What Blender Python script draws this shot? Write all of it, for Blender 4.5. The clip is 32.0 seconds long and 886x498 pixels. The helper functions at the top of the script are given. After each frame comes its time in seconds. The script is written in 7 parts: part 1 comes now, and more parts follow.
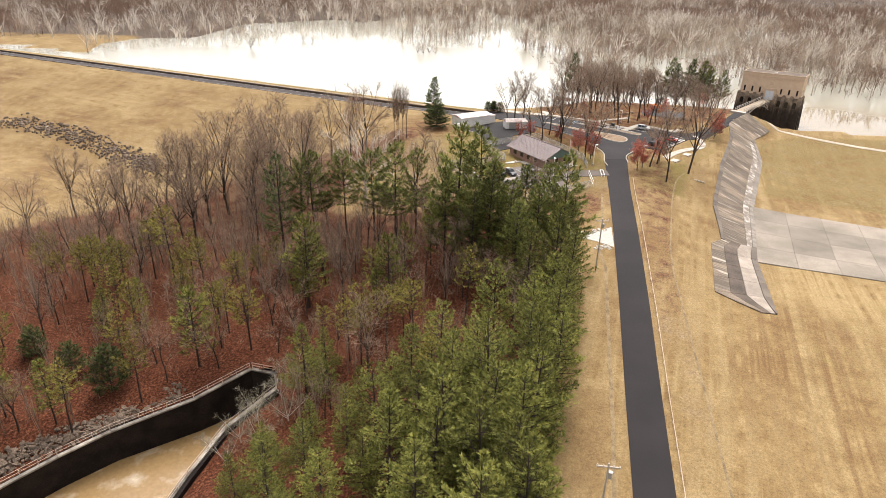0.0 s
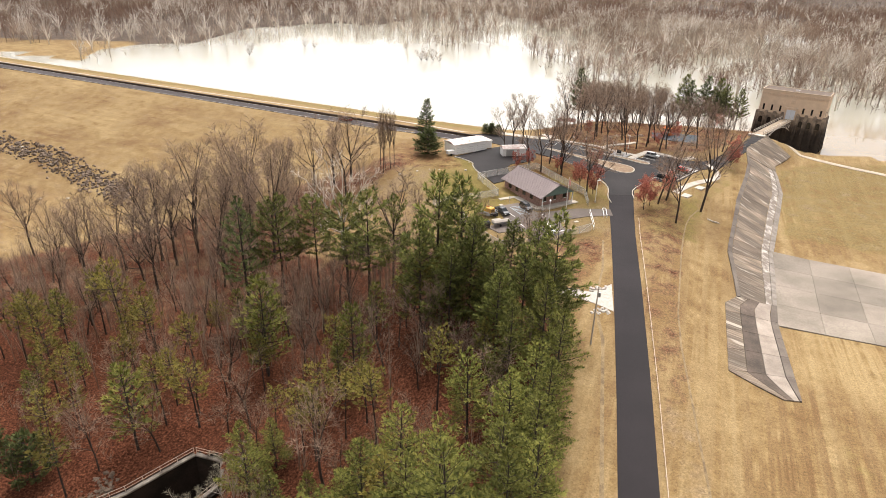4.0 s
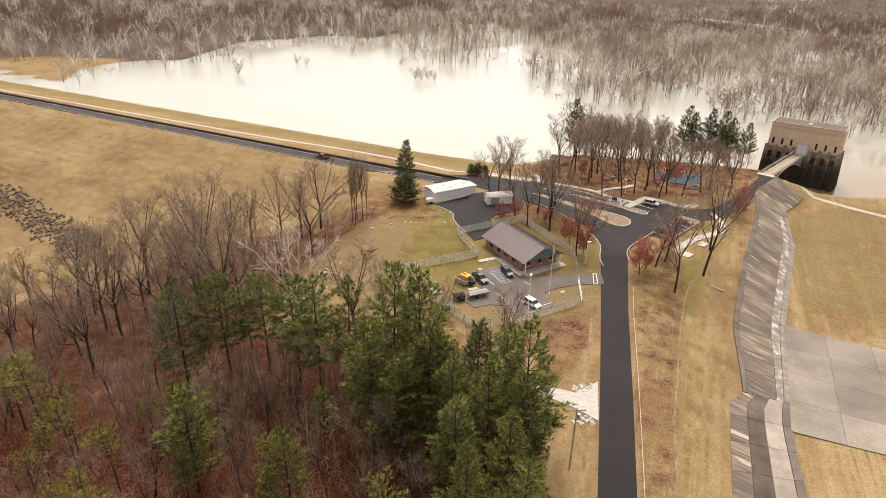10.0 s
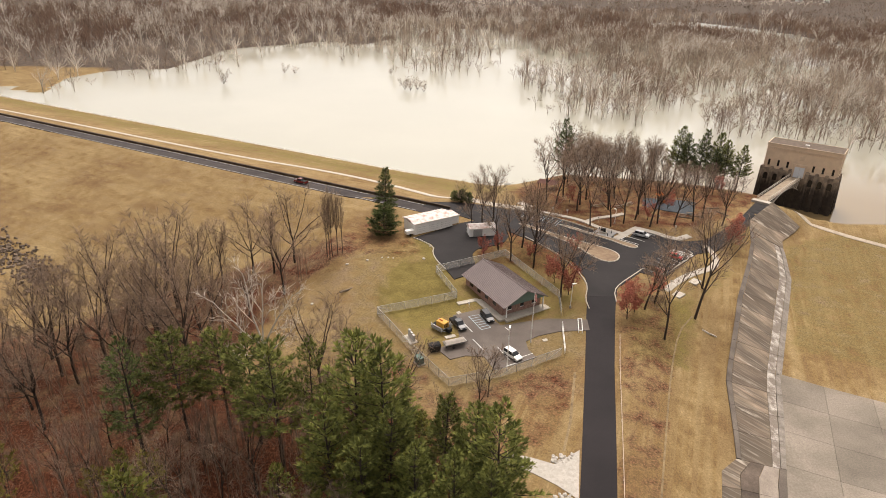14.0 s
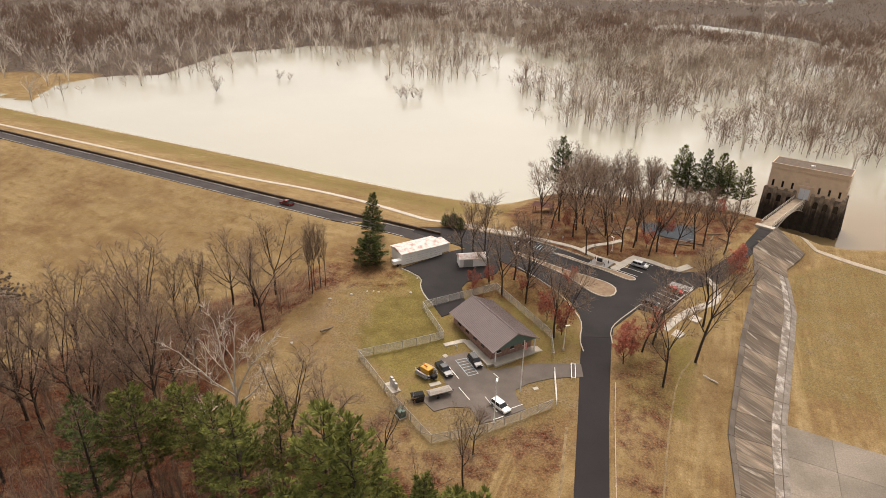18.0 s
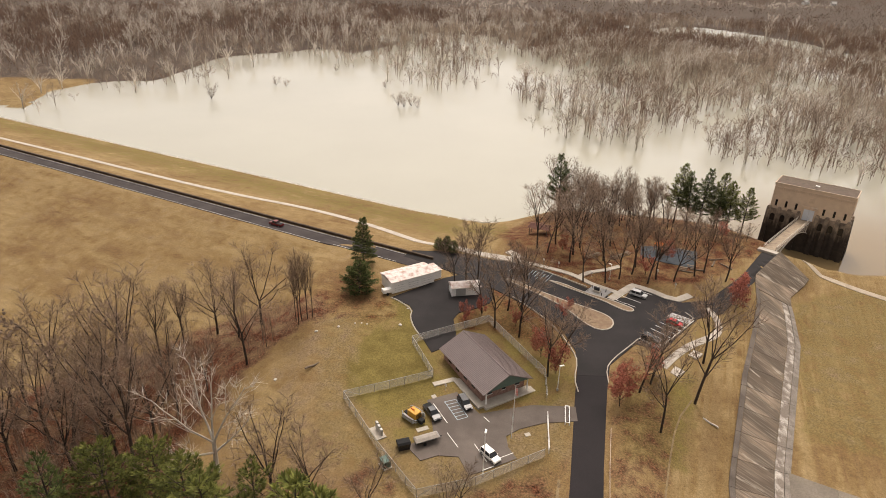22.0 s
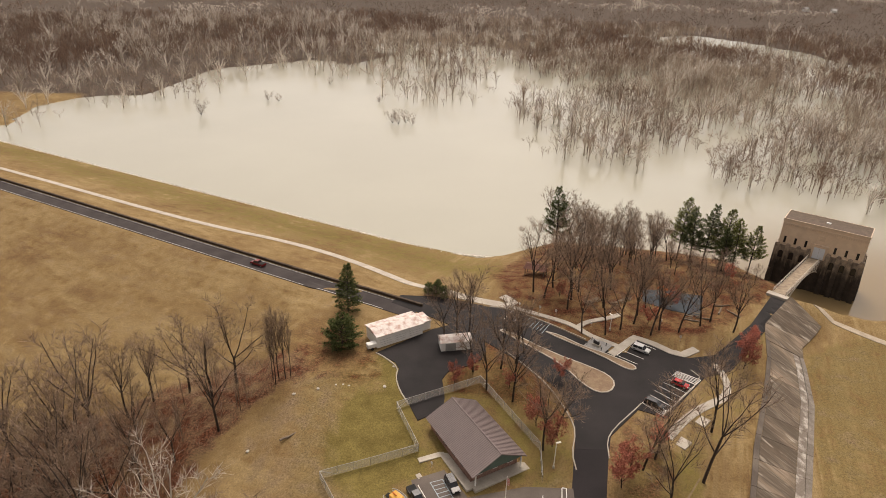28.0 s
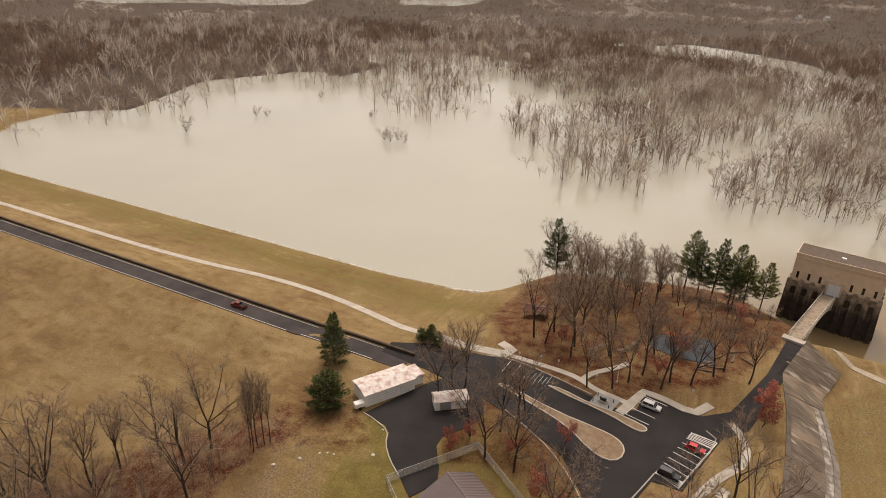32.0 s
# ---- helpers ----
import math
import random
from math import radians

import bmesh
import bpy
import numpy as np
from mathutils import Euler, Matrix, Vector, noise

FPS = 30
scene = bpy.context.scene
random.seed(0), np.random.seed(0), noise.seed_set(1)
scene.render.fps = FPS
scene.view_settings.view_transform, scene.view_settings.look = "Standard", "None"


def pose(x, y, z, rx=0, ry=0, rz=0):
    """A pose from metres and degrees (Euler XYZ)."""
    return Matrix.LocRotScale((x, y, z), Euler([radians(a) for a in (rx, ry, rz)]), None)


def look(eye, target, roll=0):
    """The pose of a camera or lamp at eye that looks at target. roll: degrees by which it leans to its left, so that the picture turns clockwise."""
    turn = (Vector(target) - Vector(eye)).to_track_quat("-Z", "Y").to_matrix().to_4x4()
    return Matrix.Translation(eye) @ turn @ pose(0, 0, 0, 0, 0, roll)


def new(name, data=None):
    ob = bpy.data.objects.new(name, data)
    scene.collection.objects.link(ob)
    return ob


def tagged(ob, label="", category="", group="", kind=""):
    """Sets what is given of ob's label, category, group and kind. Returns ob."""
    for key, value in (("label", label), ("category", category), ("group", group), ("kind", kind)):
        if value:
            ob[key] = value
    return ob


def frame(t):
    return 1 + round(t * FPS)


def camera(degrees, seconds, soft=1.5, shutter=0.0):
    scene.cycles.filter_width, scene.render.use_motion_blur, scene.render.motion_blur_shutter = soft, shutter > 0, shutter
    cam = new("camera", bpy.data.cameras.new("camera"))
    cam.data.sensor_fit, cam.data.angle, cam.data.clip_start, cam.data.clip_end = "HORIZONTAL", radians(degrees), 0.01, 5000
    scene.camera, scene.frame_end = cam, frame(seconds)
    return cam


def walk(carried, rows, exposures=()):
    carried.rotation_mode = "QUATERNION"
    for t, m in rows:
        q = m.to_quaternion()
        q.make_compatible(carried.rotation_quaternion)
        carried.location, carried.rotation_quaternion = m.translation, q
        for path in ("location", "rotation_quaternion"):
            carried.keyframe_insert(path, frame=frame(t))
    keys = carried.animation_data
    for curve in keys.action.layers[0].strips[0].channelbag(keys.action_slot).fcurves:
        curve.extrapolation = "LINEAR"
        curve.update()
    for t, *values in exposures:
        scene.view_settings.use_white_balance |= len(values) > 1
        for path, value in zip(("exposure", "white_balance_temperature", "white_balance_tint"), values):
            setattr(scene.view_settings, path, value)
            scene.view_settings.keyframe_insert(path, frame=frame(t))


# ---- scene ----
cam = camera(70.7, 32.0, soft=0.7)
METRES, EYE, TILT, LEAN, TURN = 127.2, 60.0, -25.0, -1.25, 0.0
ROWS = [
    (0.0, 0.0, 0.0, 0.0, 0.0, 0.0, -0.0),
    (0.5, 0.0092, 0.0182, 0.0143, 0.35, -0.01, -0.14),
    (1.0, 0.0177, 0.0362, 0.0286, 0.52, -0.02, -0.19),
    (1.5, 0.0262, 0.0538, 0.0425, 0.6, -0.04, -0.19),
    (2.0, 0.0344, 0.0714, 0.0564, 0.59, -0.08, -0.18),
    (2.5, 0.0418, 0.0885, 0.0701, 0.65, -0.11, -0.19),
    (3.0, 0.0486, 0.1054, 0.0837, 0.86, -0.15, -0.28),
    (3.5, 0.055, 0.1225, 0.0974, 1.04, -0.21, -0.36),
    (5.5, 0.0809, 0.1871, 0.1506, 1.57, -0.28, -0.59),
    (6.0, 0.0876, 0.2003, 0.1627, 1.71, -0.25, -0.59),
    (6.5, 0.0934, 0.2134, 0.175, 1.69, -0.26, -0.58),
    (7.0, 0.0994, 0.2257, 0.1869, 1.73, -0.25, -0.57),
    (7.5, 0.1053, 0.2372, 0.1974, 1.75, -0.18, -0.53),
    (8.0, 0.11, 0.2482, 0.2082, 1.75, -0.15, -0.52),
    (8.5, 0.1153, 0.2586, 0.2192, 1.76, -0.14, -0.5),
    (9.0, 0.12, 0.269, 0.2303, 1.78, -0.11, -0.49),
    (9.5, 0.1247, 0.2788, 0.2411, 1.8, -0.07, -0.5),
    (10.0, 0.1299, 0.2885, 0.2514, 1.81, -0.05, -0.5),
    (10.5, 0.1355, 0.2981, 0.262, 1.81, -0.03, -0.49),
    (11.0, 0.1409, 0.3079, 0.2726, 1.78, -0.02, -0.47),
    (11.5, 0.1458, 0.3172, 0.2831, 1.75, -0.0, -0.45),
    (12.0, 0.151, 0.3267, 0.2941, 1.73, -0.01, -0.44),
    (12.5, 0.1557, 0.3366, 0.3045, 1.67, -0.0, -0.43),
    (13.0, 0.1601, 0.3464, 0.3151, 1.61, -0.02, -0.42),
    (13.5, 0.1643, 0.3559, 0.3256, 1.58, -0.03, -0.42),
    (14.0, 0.1683, 0.3653, 0.3361, 1.55, -0.05, -0.42),
    (14.5, 0.172, 0.3742, 0.3467, 1.59, -0.04, -0.44),
    (16.5, 0.1851, 0.4112, 0.3854, 1.66, -0.18, -0.57),
    (17.0, 0.1883, 0.4192, 0.3951, 1.65, -0.2, -0.57),
    (17.5, 0.1914, 0.4271, 0.4044, 1.65, -0.22, -0.57),
    (18.0, 0.1945, 0.4347, 0.4137, 1.65, -0.23, -0.58),
    (18.5, 0.1976, 0.4419, 0.4227, 1.65, -0.25, -0.6),
    (19.0, 0.2006, 0.449, 0.4317, 1.65, -0.27, -0.63),
    (19.5, 0.2035, 0.4555, 0.4407, 1.68, -0.3, -0.66),
    (20.0, 0.2058, 0.462, 0.4493, 1.7, -0.31, -0.7),
    (20.5, 0.2081, 0.4679, 0.4578, 1.73, -0.32, -0.71),
    (21.0, 0.2103, 0.4734, 0.4661, 1.74, -0.35, -0.75),
    (21.5, 0.2124, 0.4789, 0.4741, 1.75, -0.36, -0.76),
    (22.0, 0.2143, 0.4842, 0.482, 1.78, -0.39, -0.79),
    (22.5, 0.2162, 0.4894, 0.4896, 1.81, -0.41, -0.81),
    (23.0, 0.218, 0.4945, 0.4975, 1.83, -0.44, -0.85),
    (23.5, 0.22, 0.4995, 0.505, 1.87, -0.44, -0.89),
    (24.0, 0.2215, 0.5042, 0.5124, 1.89, -0.46, -0.93),
    (24.5, 0.2229, 0.5099, 0.5203, 1.92, -0.47, -0.94),
    (25.0, 0.2245, 0.5169, 0.5289, 1.92, -0.45, -0.96),
    (25.5, 0.2257, 0.5252, 0.5379, 1.91, -0.42, -0.97),
    (27.5, 0.2311, 0.5672, 0.5755, 1.75, -0.22, -0.92),
    (28.0, 0.2313, 0.5786, 0.586, 1.69, -0.17, -0.89),
    (28.5, 0.2315, 0.5907, 0.5969, 1.63, -0.12, -0.87),
    (29.0, 0.2315, 0.6031, 0.6079, 1.55, -0.06, -0.84),
    (29.5, 0.2314, 0.6158, 0.6191, 1.49, -0.02, -0.82),
    (30.0, 0.2308, 0.6289, 0.6304, 1.41, 0.03, -0.8),
    (30.5, 0.2301, 0.6422, 0.6416, 1.33, 0.09, -0.78),
    (31.0, 0.2293, 0.6556, 0.6529, 1.27, 0.13, -0.76),
    (31.5, 0.2285, 0.6693, 0.6644, 1.19, 0.19, -0.74),
    (32.0, 0.2274, 0.6831, 0.6757, 1.13, 0.22, -0.72),
]
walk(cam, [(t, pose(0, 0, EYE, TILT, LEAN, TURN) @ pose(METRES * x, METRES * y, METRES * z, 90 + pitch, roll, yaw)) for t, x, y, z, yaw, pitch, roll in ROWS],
     [(t, stops + 0.66, k, m) for t, stops, k, m in ((0, 0.45, 6600, 12), (6, 0.34, 6750, 13), (13, 0.0, 7050, 14), (20, -0.22, 7250, 15), (28, -0.45, 7450, 16), (32, -0.58, 7550, 17))])

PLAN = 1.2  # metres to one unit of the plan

# ---- sky and sun: an even overcast ----
world = bpy.data.worlds.new("overcast")
scene.world = world
world.use_nodes = True
wn = world.node_tree
wn.nodes.clear()
sky = wn.nodes.new("ShaderNodeTexSky")
sky.sky_type, sky.sun_disc = "NISHITA", False
sky.sun_elevation, sky.sun_rotation = radians(60), radians(8)
sky.air_density, sky.dust_density, sky.ozone_density = 1.0, 6.0, 1.0
grey = wn.nodes.new("ShaderNodeHueSaturation")
grey.inputs["Saturation"].default_value = 0.12
back = wn.nodes.new("ShaderNodeBackground")
back.inputs["Strength"].default_value = 0.15
wout = wn.nodes.new("ShaderNodeOutputWorld")
wn.links.new(sky.outputs["Color"], grey.inputs["Color"])
wn.links.new(grey.outputs["Color"], back.inputs["Color"])
wn.links.new(back.outputs["Background"], wout.inputs["Surface"])
sun_lamp = new("sun", bpy.data.lights.new("sun", "SUN"))
sun_lamp.data.energy, sun_lamp.data.angle, sun_lamp.data.color = 0.8, radians(25), (1.0, 0.95, 0.88)
sun_lamp.matrix_world = look((13.9, 99.0, 173.2), (0, 0, 0))


# ---- materials ----
def mat(name, color, rough=0.85, var=0.25, scale=0.5, fine=6.0, bump=0.3, metal=0.0, second=None, patch=0.5, spread=0.0, spec=0.3):
    """A surface of one colour (or two in patches) with coarse stains, fine grain and relief; spread: change from object to object."""
    m = bpy.data.materials.new(name)
    m.use_nodes = True
    nt = m.node_tree
    n, ln = nt.nodes, nt.links
    p = n["Principled BSDF"]
    p.inputs["Roughness"].default_value = rough
    p.inputs["Metallic"].default_value = metal
    p.inputs["Specular IOR Level"].default_value = spec
    geo = n.new("ShaderNodeNewGeometry")
    coarse = n.new("ShaderNodeTexNoise")
    coarse.inputs["Scale"].default_value, coarse.inputs["Detail"].default_value = scale, 5
    grain = n.new("ShaderNodeTexNoise")
    grain.inputs["Scale"].default_value, grain.inputs["Detail"].default_value = fine, 3
    for t in (coarse, grain):
        ln.new(geo.outputs["Position"], t.inputs["Vector"])
    ramp = n.new("ShaderNodeValToRGB")
    ramp.color_ramp.elements[0].position, ramp.color_ramp.elements[1].position = patch - 0.16, patch + 0.16
    c2 = second or tuple(c * (1 - var) for c in color)
    ramp.color_ramp.elements[0].color, ramp.color_ramp.elements[1].color = (*c2, 1), (*color, 1)
    ln.new(coarse.outputs["Fac"], ramp.inputs["Fac"])
    span = n.new("ShaderNodeMapRange")
    span.inputs["From Min"].default_value, span.inputs["From Max"].default_value = 0.25, 0.75
    span.inputs["To Min"].default_value, span.inputs["To Max"].default_value = 1 - var, 1 + var
    ln.new(grain.outputs["Fac"], span.inputs["Value"])
    mul = n.new("ShaderNodeVectorMath")
    mul.operation = "SCALE"
    ln.new(ramp.outputs["Color"], mul.inputs[0])
    last = span.outputs["Result"]
    if spread:
        info = n.new("ShaderNodeObjectInfo")
        sp = n.new("ShaderNodeMapRange")
        sp.inputs["To Min"].default_value, sp.inputs["To Max"].default_value = 1 - spread, 1 + spread
        ln.new(info.outputs["Random"], sp.inputs["Value"])
        both = n.new("ShaderNodeMath")
        both.operation = "MULTIPLY"
        ln.new(last, both.inputs[0])
        ln.new(sp.outputs["Result"], both.inputs[1])
        last = both.outputs[0]
    ln.new(last, mul.inputs["Scale"])
    ln.new(mul.outputs["Vector"], p.inputs["Base Color"])
    if bump:
        b = n.new("ShaderNodeBump")
        b.inputs["Strength"].default_value, b.inputs["Distance"].default_value = bump, 0.05
        ln.new(grain.outputs["Fac"], b.inputs["Height"])
        ln.new(b.outputs["Normal"], p.inputs["Normal"])
    return m


def island_mat(name, c1, c2, rough=0.9, thin_part=0.35, toned=False):
    """Foliage and twigs: each piece takes its own colour between two."""
    m = bpy.data.materials.new(name)
    m.use_nodes = True
    n, ln = m.node_tree.nodes, m.node_tree.links
    p = n["Principled BSDF"]
    p.inputs["Roughness"].default_value = rough
    p.inputs["Specular IOR Level"].default_value = 0.15
    geo, info = n.new("ShaderNodeNewGeometry"), n.new("ShaderNodeObjectInfo")
    ramp = n.new("ShaderNodeValToRGB")
    ramp.color_ramp.elements[0].color, ramp.color_ramp.elements[1].color = (*c1, 1), (*c2, 1)
    if toned:
        tone, half_way = n.new("ShaderNodeAttribute"), n.new("ShaderNodeMix")
        tone.attribute_name = "tone"
        half_way.inputs["Factor"].default_value = 0.65
        ln.new(geo.outputs["Random Per Island"], half_way.inputs["A"])
        ln.new(tone.outputs["Fac"], half_way.inputs["B"])
        ln.new(half_way.outputs["Result"], ramp.inputs["Fac"])
    else:
        ln.new(geo.outputs["Random Per Island"], ramp.inputs["Fac"])
    sp = n.new("ShaderNodeMapRange")
    sp.inputs["To Min"].default_value, sp.inputs["To Max"].default_value = 0.72, 1.25
    ln.new(info.outputs["Random"], sp.inputs["Value"])
    mul = n.new("ShaderNodeVectorMath")
    mul.operation = "SCALE"
    ln.new(ramp.outputs["Color"], mul.inputs[0])
    ln.new(sp.outputs["Result"], mul.inputs["Scale"])
    ln.new(mul.outputs["Vector"], p.inputs["Base Color"])
    thin, both = n.new("ShaderNodeBsdfTranslucent"), n.new("ShaderNodeMixShader")
    both.inputs[0].default_value = thin_part
    ln.new(mul.outputs["Vector"], thin.inputs["Color"])
    ln.new(p.outputs[0], both.inputs[1])
    ln.new(thin.outputs[0], both.inputs[2])
    ln.new(both.outputs[0], n["Material Output"].inputs["Surface"])
    return m


def ground_mat():
    """Winter turf, leaf litter, green lawn and bare earth, mixed by the cover laid on the ground's points."""
    m = bpy.data.materials.new("winter_ground")
    m.use_nodes = True
    n, ln = m.node_tree.nodes, m.node_tree.links
    p = n["Principled BSDF"]
    p.inputs["Roughness"].default_value, p.inputs["Specular IOR Level"].default_value = 0.95, 0.1
    geo = n.new("ShaderNodeNewGeometry")
    cover = n.new("ShaderNodeAttribute")
    cover.attribute_name = "cover"
    split = n.new("ShaderNodeSeparateColor")
    ln.new(cover.outputs["Color"], split.inputs["Color"])

    def tex(scale, detail=5, rough=0.6, stretch=None, turn=0):
        t = n.new("ShaderNodeTexNoise")
        t.inputs["Scale"].default_value, t.inputs["Detail"].default_value, t.inputs["Roughness"].default_value = scale, detail, rough
        if stretch:
            mp = n.new("ShaderNodeMapping")
            mp.vector_type = "TEXTURE"
            mp.inputs["Scale"].default_value = stretch
            mp.inputs["Rotation"].default_value = (0, 0, radians(turn))
            ln.new(geo.outputs["Position"], mp.inputs["Vector"])
            ln.new(mp.outputs["Vector"], t.inputs["Vector"])
        else:
            ln.new(geo.outputs["Position"], t.inputs["Vector"])
        return t.outputs["Fac"]

    def ramp(fac, *stops):
        r = n.new("ShaderNodeValToRGB")
        while len(r.color_ramp.elements) < len(stops):
            r.color_ramp.elements.new(0.5)
        for e, (at, c) in zip(r.color_ramp.elements, stops):
            e.position, e.color = at, (*c, 1)
        ln.new(fac, r.inputs["Fac"])
        return r.outputs["Color"]

    def mix(fac, a, b):
        x = n.new("ShaderNodeMix")
        x.data_type = "RGBA"
        ln.new(fac, x.inputs["Factor"])
        ln.new(a, x.inputs["A"])
        ln.new(b, x.inputs["B"])
        return x.outputs["Result"]

    def edge(mask, wob, lo=0.35, hi=0.65):
        """Frays a mask's edge with noise."""
        a = n.new("ShaderNodeMath")
        a.operation = "ADD"
        ln.new(mask, a.inputs[0])
        sub = n.new("ShaderNodeMath")
        sub.operation, sub.inputs[1].default_value = "MULTIPLY_ADD", 0.7
        sub.inputs[2].default_value = -0.35
        ln.new(wob, sub.inputs[0])
        ln.new(sub.outputs[0], a.inputs[1])
        s = n.new("ShaderNodeMapRange")
        s.interpolation_type = "SMOOTHSTEP"
        s.inputs["From Min"].default_value, s.inputs["From Max"].default_value = lo, hi
        ln.new(a.outputs[0], s.inputs["Value"])
        return s.outputs["Result"]

    big, mid, fine = tex(0.035), tex(0.25, 6), tex(2.2, 6, 0.7)
    place = n.new("ShaderNodeSeparateXYZ")
    ln.new(geo.outputs["Position"], place.inputs[0])
    flank = n.new("ShaderNodeMapRange")
    flank.inputs["From Min"].default_value, flank.inputs["From Max"].default_value = 0.0, 30.0
    ln.new(place.outputs["X"], flank.inputs["Value"])

    def either(a, b):
        x = n.new("ShaderNodeMix")
        ln.new(flank.outputs["Result"], x.inputs["Factor"])
        ln.new(a, x.inputs["A"])
        ln.new(b, x.inputs["B"])
        return x.outputs["Result"]

    mow = either(tex(1.0, 6, 0.65, (14.0, 3.0, 10.0), 153), tex(1.0, 4, 0.6, (55.0, 1.3, 10.0), 69))
    swath = either(tex(1.0, 5, 0.6, (34.0, 7.0, 10.0), 153), tex(1.0, 3, 0.5, (80.0, 3.6, 10.0), 69))
    turf = ramp(mid, (0.3, (0.18, 0.11, 0.047)), (0.5, (0.25, 0.165, 0.073)), (0.72, (0.345, 0.245, 0.12)))
    turf2 = ramp(big, (0.35, (0.175, 0.103, 0.046)), (0.65, (0.335, 0.24, 0.118)))
    fair = n.new("ShaderNodeMapRange")
    fair.inputs["From Min"].default_value, fair.inputs["From Max"].default_value = 0.41, 0.59
    ln.new(mow, fair.inputs["Value"])
    base = mix(fair.outputs["Result"], turf, turf2)
    pale = n.new("ShaderNodeMapRange")
    pale.inputs["From Min"].default_value, pale.inputs["From Max"].default_value = 0.52, 0.68
    pale.inputs["To Max"].default_value = 0.4
    ln.new(swath, pale.inputs["Value"])
    straw = ramp(mid, (0.3, (0.30, 0.215, 0.10)), (0.7, (0.42, 0.32, 0.17)))
    base = mix(pale.outputs["Result"], base, straw)
    green = ramp(mid, (0.3, (0.125, 0.094, 0.028)), (0.7, (0.215, 0.166, 0.055)))
    litter = ramp(fine, (0.32, (0.02, 0.007, 0.004)), (0.5, (0.095, 0.031, 0.015)), (0.70, (0.235, 0.098, 0.053)))
    bare = ramp(fine, (0.3, (0.147, 0.098, 0.058)), (0.7, (0.30, 0.212, 0.132)))
    out = mix(edge(split.outputs["Green"], mid), base, green)
    out = mix(edge(split.outputs["Blue"], mid), out, bare)
    out = mix(edge(split.outputs["Red"], mid), out, litter)
    mould = ramp(mid, (0.3, (0.06, 0.045, 0.036)), (0.7, (0.145, 0.11, 0.086)))
    out = mix(edge(cover.outputs["Alpha"], big), out, mould)
    gr = n.new("ShaderNodeMapRange")
    gr.inputs["From Min"].default_value, gr.inputs["From Max"].default_value = 0.33, 0.67
    gr.inputs["To Min"].default_value, gr.inputs["To Max"].default_value = 0.44, 1.3
    speck = n.new("ShaderNodeMix")
    speck.inputs["Factor"].default_value = 0.55
    ln.new(fine, speck.inputs["A"])
    ln.new(tex(5.5, 4, 0.75), speck.inputs["B"])
    ln.new(speck.outputs["Result"], gr.inputs["Value"])
    mul = n.new("ShaderNodeVectorMath")
    mul.operation = "SCALE"
    ln.new(out, mul.inputs[0])
    ln.new(gr.outputs["Result"], mul.inputs["Scale"])
    ln.new(mul.outputs["Vector"], p.inputs["Base Color"])
    b = n.new("ShaderNodeBump")
    b.inputs["Strength"].default_value, b.inputs["Distance"].default_value = 0.6, 0.25
    ln.new(fine, b.inputs["Height"])
    ln.new(b.outputs["Normal"], p.inputs["Normal"])
    return m


def water_mat(name, color, rough=0.04, ripple=0.15, low_glare=None):
    m = bpy.data.materials.new(name)
    m.use_nodes = True
    n, ln = m.node_tree.nodes, m.node_tree.links
    p = n["Principled BSDF"]
    p.inputs["Roughness"].default_value, p.inputs["IOR"].default_value = rough, 1.33
    p.inputs["Specular IOR Level"].default_value = 0.85
    geo = n.new("ShaderNodeNewGeometry")
    cloudy = n.new("ShaderNodeTexNoise")
    cloudy.inputs["Scale"].default_value, cloudy.inputs["Detail"].default_value = 0.012, 4
    ln.new(geo.outputs["Position"], cloudy.inputs["Vector"])
    ramp = n.new("ShaderNodeValToRGB")
    ramp.color_ramp.elements[0].position, ramp.color_ramp.elements[1].position = 0.35, 0.7
    ramp.color_ramp.elements[0].color = (*[c * 0.94 for c in color], 1)
    ramp.color_ramp.elements[1].color = (*color, 1)
    ln.new(cloudy.outputs["Fac"], ramp.inputs["Fac"])
    # weaker sky reflection round the tower, painted as a browner base colour
    if low_glare:
        off = n.new("ShaderNodeVectorMath")
        off.operation, off.inputs[1].default_value = "DISTANCE", (150 * PLAN, 238 * PLAN, -9.5 * PLAN)
        ln.new(geo.outputs["Position"], off.inputs[0])
        wob = n.new("ShaderNodeMath")
        wob.operation, wob.inputs[1].default_value = "MULTIPLY_ADD", 40.0
        ln.new(cloudy.outputs["Fac"], wob.inputs[0])
        ln.new(off.outputs["Value"], wob.inputs[2])
        fade = n.new("ShaderNodeMapRange")
        fade.interpolation_type = "SMOOTHSTEP"
        fade.inputs["From Min"].default_value, fade.inputs["From Max"].default_value = 40.0, 150.0
        ln.new(wob.outputs[0], fade.inputs["Value"])
        x = n.new("ShaderNodeMix")
        x.data_type = "RGBA"
        x.inputs["A"].default_value = (*low_glare, 1)
        ln.new(fade.outputs["Result"], x.inputs["Factor"])
        ln.new(ramp.outputs["Color"], x.inputs["B"])
        ln.new(x.outputs["Result"], p.inputs["Base Color"])
    else:
        ln.new(ramp.outputs["Color"], p.inputs["Base Color"])
    wave = n.new("ShaderNodeTexNoise")
    wave.inputs["Scale"].default_value, wave.inputs["Detail"].default_value = 0.5, 3
    ln.new(geo.outputs["Position"], wave.inputs["Vector"])
    b = n.new("ShaderNodeBump")
    b.inputs["Strength"].default_value, b.inputs["Distance"].default_value = ripple, 0.06
    ln.new(wave.outputs["Fac"], b.inputs["Height"])
    ln.new(b.outputs["Normal"], p.inputs["Normal"])
    return m


